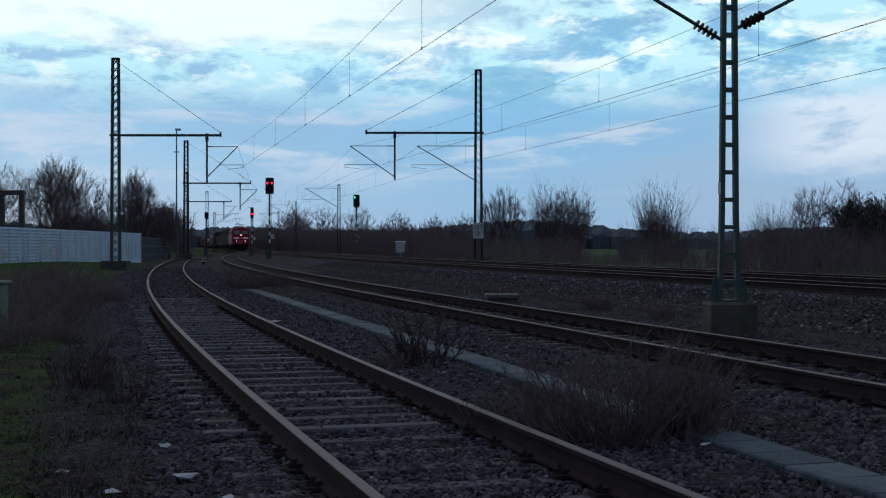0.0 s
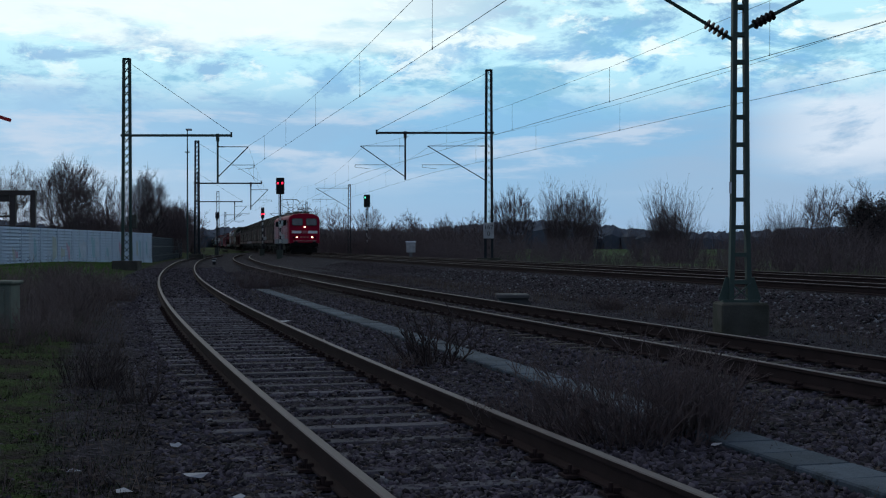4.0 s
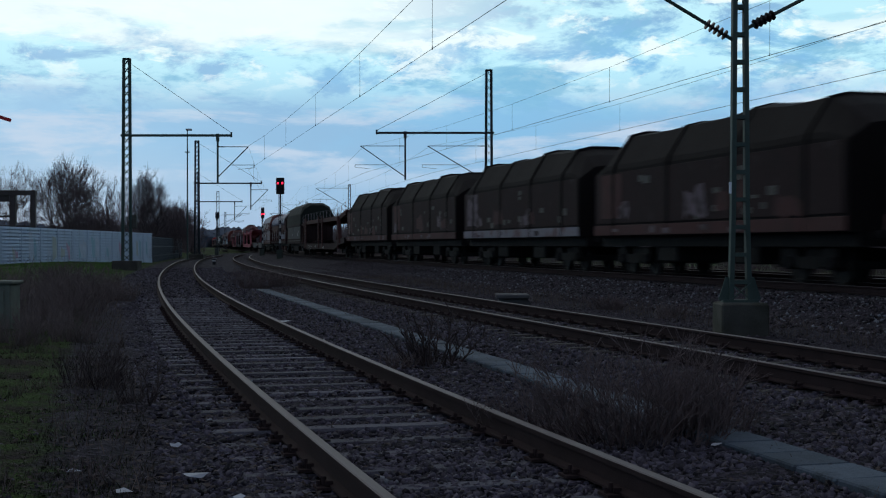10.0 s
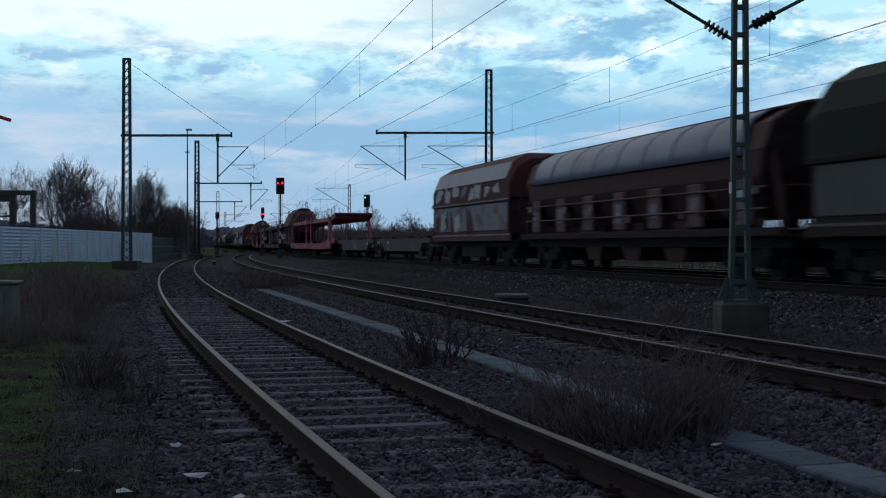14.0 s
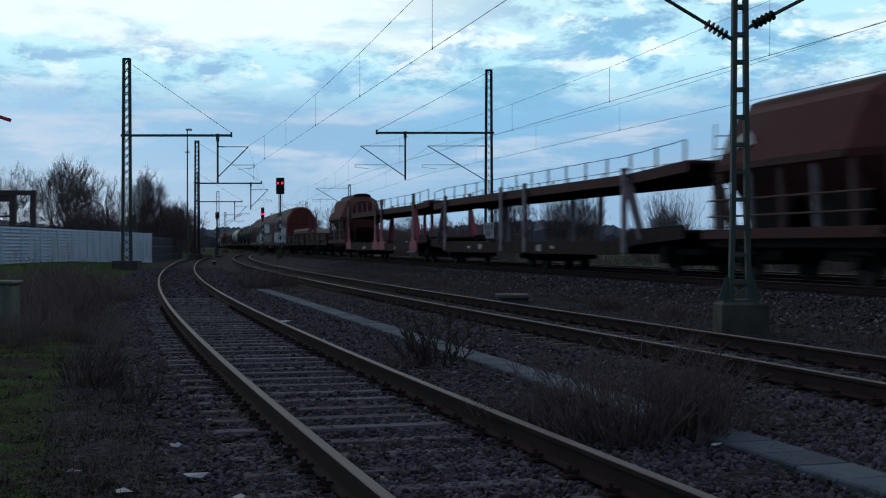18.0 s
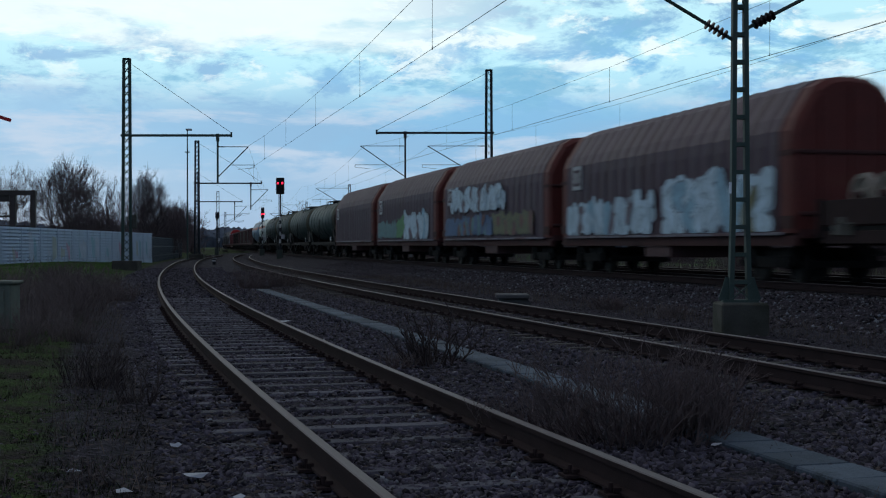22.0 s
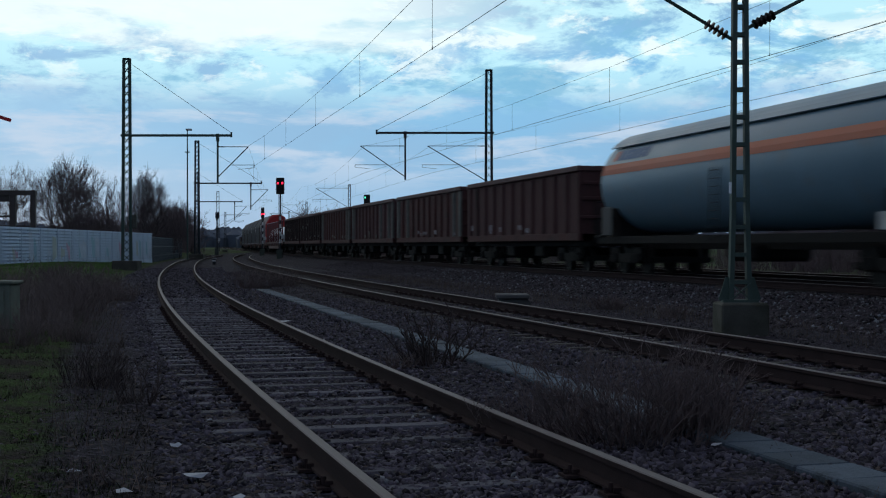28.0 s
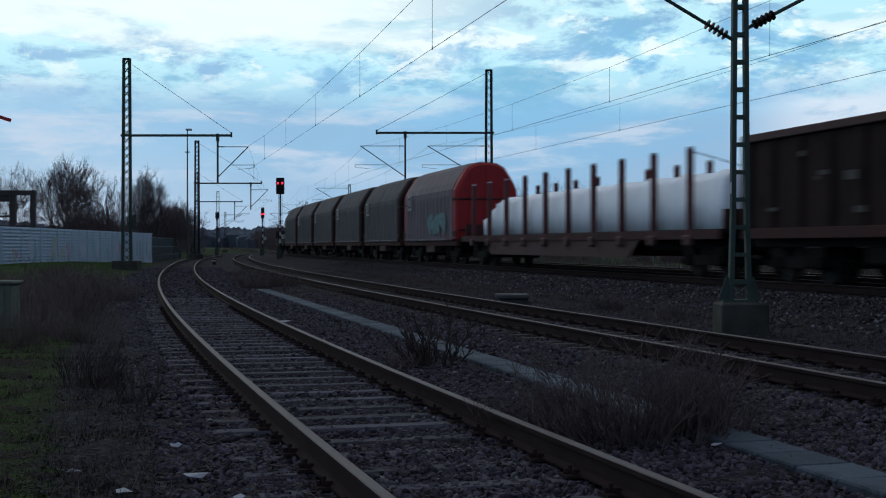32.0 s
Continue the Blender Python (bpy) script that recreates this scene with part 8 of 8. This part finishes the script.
# groups along the field edge
for x, y, h, kind, bh, wd in ((5.7, 108, 6.0, "small", 6, 0.85), (4.2, 112, 5.0, "slim", 8, 0.9), (9.0, 106, 6.6, "shrubby_b", 6, 0.8), (10.2, 104, 5.6, "small", 6, 0.95), (11.4, 106, 6.4, "shrubby_b", 6, 0.75), (12.6, 107, 5.2, "slim", 8, 1.0),
                      (17.2, 100, 6.5, "shrubby", 6, 0.9), (16.9, 101, 4.3, "small", 6, 0.9), (18.6, 101, 3.9, "brush", 3, 0.8), (15.4, 103, 3.6, "brush", 3, 0.8), (16.6, 64, 3.6, "shrubby", 6, 0.9), (18.4, 66, 4.2, "slim", 8, 1.2), (19.3, 68, 4.4, "slim", 8, 1.1),
                      (20.4, 64, 2.9, "thorn", 4, 0.8), (22.4, 65, 2.9, "thorn", 4, 0.9), (21.3, 66, 2.5, "thorn", 4, 0.8), (20.2, 69, 4.6, "slim", 8, 1.3), (22.0, 70, 5.0, "slim", 8, 1.2), (24.4, 66, 4.6, "shrubby", 6, 1.0), (26.5, 68, 5.2, "shrubby_b", 6, 1.0), (29, 70, 5, "shrubby", 6, 1.0),
                      (15.2, 67, 2.6, "brush", 3, 1.0), (17.6, 63, 2.7, "brush", 3, 1.0), (19.0, 63, 2.5, "brush", 3, 1.0)):
    tree(kind, x, y, h, bh, rng.uniform(0, 6), "dark thorny bush with clinging leaves at the field edge" if kind == "thorn" else "bare many-stemmed bush at the field edge", "field-edge bushes", wd, "shrub")


def thicket(name, label, n, place, mt, hmin, hmax, seed, lean=0.25, forks=5, r0=0.014):
    """Uncountable bare brush, one mesh of thin forked stems."""
    rng = random.Random(seed)
    tw = Twigs()
    for k in range(n):
        x, y, sc = place(rng)
        z = float(ground_z(x, y)) - 0.03
        h = rng.uniform(hmin, hmax) * sc
        if 60 < y < 115 and abs(x / y - 0.127) < 0.016:
            h *= 0.65
        p = Vector((x, y, z))
        d = Vector((rng.gauss(0, lean), rng.gauss(0, lean), 1)).normalized()
        m = p + d * h * 0.5
        e = m + (d + Vector((rng.gauss(0, 0.2), rng.gauss(0, 0.2), 0.1))).normalized() * h * 0.5
        r = r0 * (0.6 + h * 0.25) * max(1.0, sc)
        tw.seg(p, m, r, r * 0.75)
        tw.seg(m, e, r * 0.75, r * 0.3)
        for c in range(forks):
            f = rng.uniform(0.25, 0.95)
            b = p.lerp(m, f * 2) if f < 0.5 else m.lerp(e, f * 2 - 1)
            nd = (d * 0.6 + Vector((rng.gauss(0, 0.55), rng.gauss(0, 0.55), rng.uniform(0.0, 0.6)))).normalized()
            tw.seg(b, b + nd * h * rng.uniform(0.15, 0.38), r * 0.5, r * 0.22)
    ob = raw(name, tw.v, tw.f, mt)
    return tagged(ob, label, "brush", kind="stuff")


def edge_place(e0, e1, y0, y1):
    def f(rng):
        y = y0 + (y1 - y0) * rng.random() ** 1.2
        e = rng.uniform(e0, e1)
        return float(MAIN.x_of(y)) + e / 0.972, y, 1.0 + y / 260.0
    return f


thicket("field_edge_thicket", "dense brown leafless thicket along the far side of the main line", 4000, edge_place(7.6, 12.0, 26, 150), TWIG, 0.6, 1.5, 1, forks=9, r0=0.007)
thicket("hedge", "dense dark hedge beyond the main line", 4200, edge_place(9.0, 17.0, 120, 420), TWIG, 1.2, 2.2, 2, 0.3, 7, 0.03)
thicket("right_hedge", "tangled brown bushes at the field edge", 1500, lambda r: (r.uniform(15.5, 30), r.uniform(56, 76), 1.0), TWIG, 1.0, 2.6, 3, 0.22, 10, 0.007)
thicket("yard_brush", "brown leafless scrub beyond the siding's far end", 1500, lambda r: (lambda y: (float(SIDE.x_of(min(y, 239))) - r.uniform(6.0, 12.0), y, 1.0))(r.uniform(110, 230)), TWIG, 0.8, 2.6, 4, 0.25, 6, 0.025)

thicket("throat_brush", "dark leafless brush beyond the yard throat", 2600, lambda r: (lambda y: (float(MAIN.x_of(y)) - r.uniform(13.5, 30), y, 1.0 + y / 400))(r.uniform(190, 460)), TWIG, 1.4, 3.4, 5, 0.25, 7, 0.035)
# blue-grey distance haze is put into the wood's own colour
HAZED_WOOD = mat("hazed_far_wood", (0.070, 0.083, 0.105), 1.0, 0, 0.3, 0.05, 0.8, 0)


def far_woods():
    """Low wooded horizon, as clumped ragged crowns."""
    rng = random.Random(31)
    v, f = [], []
    for k in range(2600):
        a = rng.uniform(-0.62, 0.62)
        d = rng.uniform(420, 900)
        x, y = d * math.sin(a), d * math.cos(a)
        if y < 620 and -9 < x - float(MAIN.x_of(min(y, 900))) < 11:
            continue
        h = d * rng.uniform(0.010, 0.0155) * (1.0 + 0.35 * math.sin(a * 23) * math.sin(a * 7 + 1)) + 0.5
        w = h * rng.uniform(0.35, 0.7)
        i = len(v)
        n = 6
        z0 = float(ground_z(x, y))
        for j in range(n):
            t = 6.283 * j / n
            rr = w * rng.uniform(0.7, 1.2)
            v.append((x + rr * math.cos(t), y + rr * math.sin(t), z0 - 0.5))
            v.append((x + rr * 1.15 * math.cos(t), y + rr * 1.15 * math.sin(t), z0 + h * rng.uniform(0.5, 0.75)))
        v.append((x + rng.gauss(0, w * 0.2), y, z0 + h))
        for j in range(n):
            q = (j + 1) % n
            f.append((i + 2 * j, i + 2 * q, i + 2 * q + 1, i + 2 * j + 1))
            f.append((i + 2 * j + 1, i + 2 * q + 1, i + 2 * n))
    tagged(raw("far_woods", v, f, HAZED_WOOD), "low wooded horizon with blue-grey haze in its colour", "woods", kind="stuff")


far_woods()

# ---- shrubs and weeds near the camera ----


DARK_TWIG = mat("dark_wiry_twig", (0.040, 0.029, 0.028), 0.95, 0, 0.3, 4, 40, 0)


def shrub(x, y, w, h, n, seed, label, mt=TWIG_RED, r0=0.0045):
    """A low leafless bush: many forked stems from one crown."""
    rng = random.Random(seed)
    root = tagged(new("shrub"), label, "shrub", "leafless shrubs")
    z = float(ground_z(x, y)) - 0.02
    st, tw = Twigs(), Twigs()
    for k in range(n):
        a = rng.uniform(0, 6.283)
        rad = (rng.random() ** 0.6) * w * 0.33
        p = Vector((x + math.cos(a) * rad, y + math.sin(a) * rad * 0.8, z))
        out = rng.uniform(0.1, 0.9)
        d = Vector((math.cos(a) * out, math.sin(a) * out, 1)).normalized()
        L = h * rng.uniform(0.65, 1.15) * (1 - 0.25 * rad / (w * 0.33 + 1e-6))
        q = p
        for s in range(3):
            d2 = (d + Vector((rng.gauss(0, 0.16), rng.gauss(0, 0.16), 0.05))).normalized()
            e = q + d2 * L / 3
            st.seg(q, e, r0 * (1 - s * 0.28), r0 * (0.72 - s * 0.26))
            for c in range(4):
                b = q.lerp(e, rng.random())
                nd = (d2 + Vector((rng.gauss(0, 0.6), rng.gauss(0, 0.6), rng.uniform(-0.1, 0.5)))).normalized()
                f = b + nd * L * rng.uniform(0.12, 0.3)
                tw.seg(b, f, r0 * 0.5, r0 * 0.22)
                g = f.lerp(b, 0.5)
                tw.seg(g, g + (nd + Vector((rng.gauss(0, 0.6), rng.gauss(0, 0.6), 0.3))).normalized() * L * 0.12, r0 * 0.35, r0 * 0.18)
            q, d = e, d2
    tagged(raw("branchwork", st.v, st.f, mt, root), kind="stuff")
    tagged(raw("twig_tangle", tw.v, tw.f, mt, root), kind="stuff")
    return root


shrub(1.42, 9.75, 2.1, 0.80, 170, 1, "dense reddish-brown leafless shrub in the gravel", r0=0.0065)
shrub(1.95, 9.95, 1.1, 0.50, 70, 16, "low leafless shrub at the edge of the gravel", r0=0.0055)
shrub(0.70, 10.2, 1.2, 0.42, 80, 2, "low leafless shrub spreading over the cable trough")
shrub(-0.10, 16.0, 0.95, 0.66, 26, 3, "small leafless thorny shrub beside the cable trough", DARK_TWIG, 0.016)
shrub(-0.55, 15.6, 0.6, 0.25, 30, 4, "low dark twiggy plant in the gravel", r0=0.007)
shrub(-6.3, 43.5, 1.9, 0.8, 80, 5, "low dark shrub between siding and middle track", r0=0.008)
shrub(-5.4, 44.5, 1.6, 0.6, 80, 15, "low dark shrub between siding and middle track", r0=0.008)
shrub(-3.55, 13.5, 0.9, 0.55, 34, 6, "wiry leafless weed on the mossy verge", DARK_TWIG, 0.009)
shrub(-2.75, 12.0, 0.45, 0.45, 12, 7, "wiry leafless weed on the mossy verge", DARK_TWIG, 0.010)
shrub(-2.2, 8.2, 0.35, 0.22, 16, 8, "small dry weed beside the sleepers", r0=0.004)
shrub(-2.55, 7.6, 0.3, 0.30, 8, 9, "small dry weed beside the sleepers", r0=0.004)
WEED = mat("withered_weed_stem", (0.120, 0.092, 0.086), 0.95, 0, 0.3, 4, 40, 0)
for k, (x, y, w, h) in enumerate(((-7.1, 25, 1.5, 0.8), (-7.5, 24, 1.2, 0.75), (-7.7, 28, 1.5, 0.9), (-9.0, 32, 1.8, 1.0), (-8.9, 30, 1.4, 0.9), (-9.5, 36, 1.7, 0.9), (-10.8, 38, 1.8, 0.9), (-6.5, 21.5, 1.1, 0.6),
                                  (-6.1, 19.0, 1.0, 0.5), (-10.5, 34, 2.0, 1.0), (-8.8, 27.0, 1.4, 0.9), (-9.9, 30.0, 1.5, 0.9), (-10.4, 40, 2.0, 0.8), (-12.0, 42, 2.0, 1.0), (-5.6, 20, 0.9, 0.5), (-6.6, 23, 1.1, 0.65), (-8.3, 34, 1.2, 0.6),
                                  (4.4, 25.5, 0.8, 0.35), (3.6, 29.0, 1.0, 0.35))):
    shrub(x, y, w, h, 60, 40 + k, "grey-brown withered bush of tall weeds on the verge" if x < 0 else "withered weeds at the foot of the bank", TWIG_RED if k % 3 == 0 else WEED, r0=0.0065 if y < 26 else 0.0095)

DRY = mat("dry_grass_blade", (0.085, 0.064, 0.052), 0.95, 0, 0.3, 4, 40, 0, rand=0.4)
GREEN_BLADE = mat("dull_green_grass", (0.034, 0.056, 0.016), 0.9, 0, 0.3, 4, 40, 0, rand=0.5)


def blades(name, label, n, place, mt, h0, h1, w, seed):
    rng = np.random.default_rng(seed)
    P = np.array([place(rng) for _ in range(n)])
    Z = ground_z(P[:, 0], P[:, 1]) - 0.01
    a = rng.uniform(0, 6.283, n)
    h = rng.uniform(h0, h1, n)
    lean = rng.normal(0, 0.4, (n, 2)) * h[:, None]
    wv = w * (0.6 + 0.8 * rng.random(n)) * (1 + P[:, 1] / 30)
    c, s = np.cos(a) * wv, np.sin(a) * wv
    v = np.empty((n, 3, 3))
    v[:, 0] = np.stack([P[:, 0] - c, P[:, 1] - s, Z], 1)
    v[:, 1] = np.stack([P[:, 0] + c, P[:, 1] + s, Z], 1)
    v[:, 2] = np.stack([P[:, 0] + lean[:, 0], P[:, 1] + lean[:, 1], Z + h], 1)
    idx = np.arange(n * 3).reshape(n, 3)
    ob = raw(name, v.reshape(-1, 3).tolist(), idx.tolist(), mt)
    return tagged(ob, label, "grass", kind="stuff")


def verge(y0, y1, q0, q1, p=1.0):
    def f(rng):
        y = y0 + (y1 - y0) * rng.random() ** p
        return float(SIDE.x_of(y)) - rng.uniform(q0, q1) / 0.965, y
    return f


LAWN = mat("fresh_green_grass", (0.075, 0.150, 0.030), 0.9, 0, 0.3, 4, 40, 0, rand=0.4)
blades("verge_grass", "short dull green mossy grass on the verge", 60000, verge(3.2, 26, 1.9, 7.0, 1.4), GREEN_BLADE, 0.015, 0.06, 0.004, 1)
DARK_MAT = mat("rotting_brown_grass", (0.022, 0.019, 0.0135), 0.95, 0, 0.3, 4, 40, 0, rand=0.5)
blades("rotting_grass", "flattened dark brown grass and moss litter on the verge", 40000, verge(3.0, 20, 1.7, 5.5, 1.6), DARK_MAT, 0.01, 0.07, 0.006, 6)
blades("verge_grass_far", "short green grass strip below the wall", 26000, verge(26, 110, 3.2, 9.5), LAWN, 0.02, 0.08, 0.006, 2)
blades("dry_weeds", "dry brown grass and weeds on the verge", 14000, verge(4, 45, 1.7, 8.0), DRY, 0.03, 0.28, 0.003, 3)
blades("bank_weeds", "dry weeds at the foot of the main-line bank", 5000, lambda r: (lambda y: (float(MAIN.x_of(y)) - r.uniform(3.8, 6.0), y))(r.uniform(14, 60)), DRY, 0.04, 0.22, 0.003, 4)
blades("yard_weeds", "sparse dry weeds in the gravel", 2500, lambda r: (lambda y: (float(SIDE.x_of(y)) + r.uniform(1.5, 4.5), y))(r.uniform(5, 45)), DRY, 0.03, 0.12, 0.003, 5)

LEAF = mat("fallen_leaf", (0.034, 0.024, 0.021), 0.9, 0, 0.3, 4, 40, 0, rand=0.6)


def litter(n, seed):
    """Fallen leaves and bits lying about on the verge and gravel."""
    rng = np.random.default_rng(seed)
    v, f = [], []
    for k in range(n):
        y = 3.2 + 14 * rng.random() ** 1.5
        x = float(SIDE.x_of(y)) + rng.uniform(-5.0, -0.9) + (rng.random() < 0.15) * 4.5
        z = float(ground_z(x, y)) + rng.uniform(0.012, 0.03)
        a, r = rng.uniform(0, 6.283), rng.uniform(0.012, 0.035)
        i = len(v)
        for j in range(4):
            t = a + j * 1.571
            rr = r * (1.0 if j % 2 else 0.6)
            v.append((x + rr * math.cos(t), y + rr * math.sin(t), z + rng.uniform(-0.008, 0.014)))
        f.append((i, i + 1, i + 2))
        f.append((i, i + 2, i + 3))
    tagged(raw("leaf_litter", v, f, LEAF), "brown fallen leaves scattered over the verge", "leaf litter", kind="stuff")


litter(8000, 12)
PAPER = mat("pale_scrap", (0.30, 0.31, 0.33), 0.8, 0, 0.3, 6, 40, 0.1)
for x, y, r in ((-1.52, 8.15, 0.09), (-1.85, 7.7, 0.06), (-2.35, 8.4, 0.05), (-3.0, 24.6, 0.16), (-1.15, 7.4, 0.05), (-0.45, 14.2, 0.07), (-2.7, 7.6, 0.05), (-1.9, 9.4, 0.04), (1.9, 9.2, 0.05)):
    bm = bmesh.new()
    z = float(ground_z(x, y)) + 0.03
    vs = [bm.verts.new((x + r * math.cos(t) * rng.uniform(0.6, 1.3), y + r * math.sin(t) * rng.uniform(0.5, 1.0), z + rng.uniform(0, 0.035))) for t in (0, 1.1, 2.0, 3.1, 4.2, 5.2)]
    bm.faces.new(vs[:4])
    bm.faces.new([vs[0], vs[3], vs[4], vs[5]])
    tagged(mesh_ob("litter_scrap", bm, PAPER), "pale crumpled scrap lying on the gravel", "litter", "pale scraps")

# ---- loose stones ----


def stones(name, label, n, place, size, mt, seed, sink=0.35):
    """Angular ballast: skewed, squashed blocks scattered as one mesh."""
    rng = np.random.default_rng(seed)
    P = np.array([place(rng) for _ in range(n)])
    Z = ground_z(P[:, 0], P[:, 1])
    base = np.array([(x, y, z) for x in (-1, 1) for y in (-1, 1) for z in (-1, 1)], float)
    s = size * (0.45 + 0.9 * rng.random(n) ** 1.6)
    dim = np.stack([s, s * rng.uniform(0.55, 0.95, n), s * rng.uniform(0.4, 0.8, n)], 1)
    V = base[None] * (1 + rng.uniform(-0.42, 0.3, (n, 8, 3)))
    V = V * dim[:, None, :] * 0.5
    q = rng.normal(size=(n, 4))
    q[:, 1:3] *= 0.6
    q /= np.linalg.norm(q, axis=1, keepdims=True)
    w, x, y, z = q.T
    R = np.stack([np.stack([1 - 2 * (y * y + z * z), 2 * (x * y - z * w), 2 * (x * z + y * w)], -1), np.stack([2 * (x * y + z * w), 1 - 2 * (x * x + z * z), 2 * (y * z - x * w)], -1), np.stack([2 * (x * z - y * w), 2 * (y * z + x * w), 1 - 2 * (x * x + y * y)], -1)], 1)
    V = np.einsum("nij,nkj->nki", R, V)
    V += np.stack([P[:, 0], P[:, 1], Z + dim[:, 2] * (0.5 - sink)], 1)[:, None, :]
    quads = np.array([(0, 1, 3, 2), (4, 6, 7, 5), (0, 4, 5, 1), (2, 3, 7, 6), (0, 2, 6, 4), (1, 5, 7, 3)])
    F = (quads[None] + 8 * np.arange(n)[:, None, None]).reshape(-1, 4)
    me = bpy.data.meshes.new(name)
    me.vertices.add(n * 8)
    me.vertices.foreach_set("co", V.reshape(-1))
    me.loops.add(len(F) * 4)
    me.loops.foreach_set("vertex_index", F.reshape(-1).astype(np.int32))
    me.polygons.add(len(F))
    me.polygons.foreach_set("loop_start", np.arange(0, len(F) * 4, 4, dtype=np.int32))
    me.update(calc_edges=True)
    me.materials.append(mt)
    return tagged(new(name, me), label, "gravel", kind="stuff")


def between(line, y0, y1, a, b, p=1.0):
    def f(rng):
        y = y0 + (y1 - y0) * rng.random() ** p
        return float(line.x_of(y)) + rng.uniform(a, b) / 0.967, y
    return f


stones("ballast_near", "loose dark grey ballast stones around the near sleepers", 30000, between(SIDE, 2.6, 9.5, -1.75, 4.6, 1.2), 0.045, STONE, 1, 0.5)
stones("ballast_yard", "dark ballast between siding and middle track", 34000, between(SIDE, 8.5, 34.0, -1.7, 6.5, 1.5), 0.047, STONE, 2, 0.5)
stones("ballast_verge", "scattered stones in the mossy verge", 2600, between(SIDE, 3.4, 24.0, -5.0, -1.8, 1.3), 0.038, STONE, 3)
stones("ballast_siding_far", "dark ballast along the siding", 9000, between(SIDE, 30.0, 85.0, -2.4, 2.4, 1.4), 0.06, STONE, 4)
stones("ballast_middle", "brownish ballast along the middle track", 18000, between(MID, 9.0, 70.0, -2.4, 3.4, 1.6), 0.046, STONE_RUST, 5, 0.5)
stones("ballast_bank", "ballast slope of the raised main line", 34000, between(MAIN, 13.0, 85.0, -4.6, -0.9, 1.4), 0.056, STONE_RUST, 6, 0.5)
stones("ballast_main", "ballast between the main-line rails", 8000, between(MAIN, 14.0, 70.0, -0.7, 6.5, 1.3), 0.060, STONE_RUST, 7)
STONE_PALE = mat("pale_ballast_stone", (0.115, 0.118, 0.130), 0.9, 0, 0.3, 6, 40, 0.3, rand=0.5)
stones("pale_chips_bank", "pale broken stones among the bank ballast", 2600, between(MAIN, 13.0, 60.0, -4.2, -1.2, 1.4), 0.052, STONE_PALE, 8)
stones("pale_chips_yard", "pale chips scattered in the yard gravel", 1300, between(SIDE, 4.0, 30.0, -1.7, 6.0, 1.4), 0.036, STONE_PALE, 9)


# ---- what moves ----


def run(ob, u):
    """Key a vehicle whose middle stands u metres along the train."""
    walk(ob, [(float(k), MAIN.place(u + SPEED * (k - 7))) for k in range(33)])


def motions():
    for ob, u in TRAIN:
        run(ob, u)


motions()
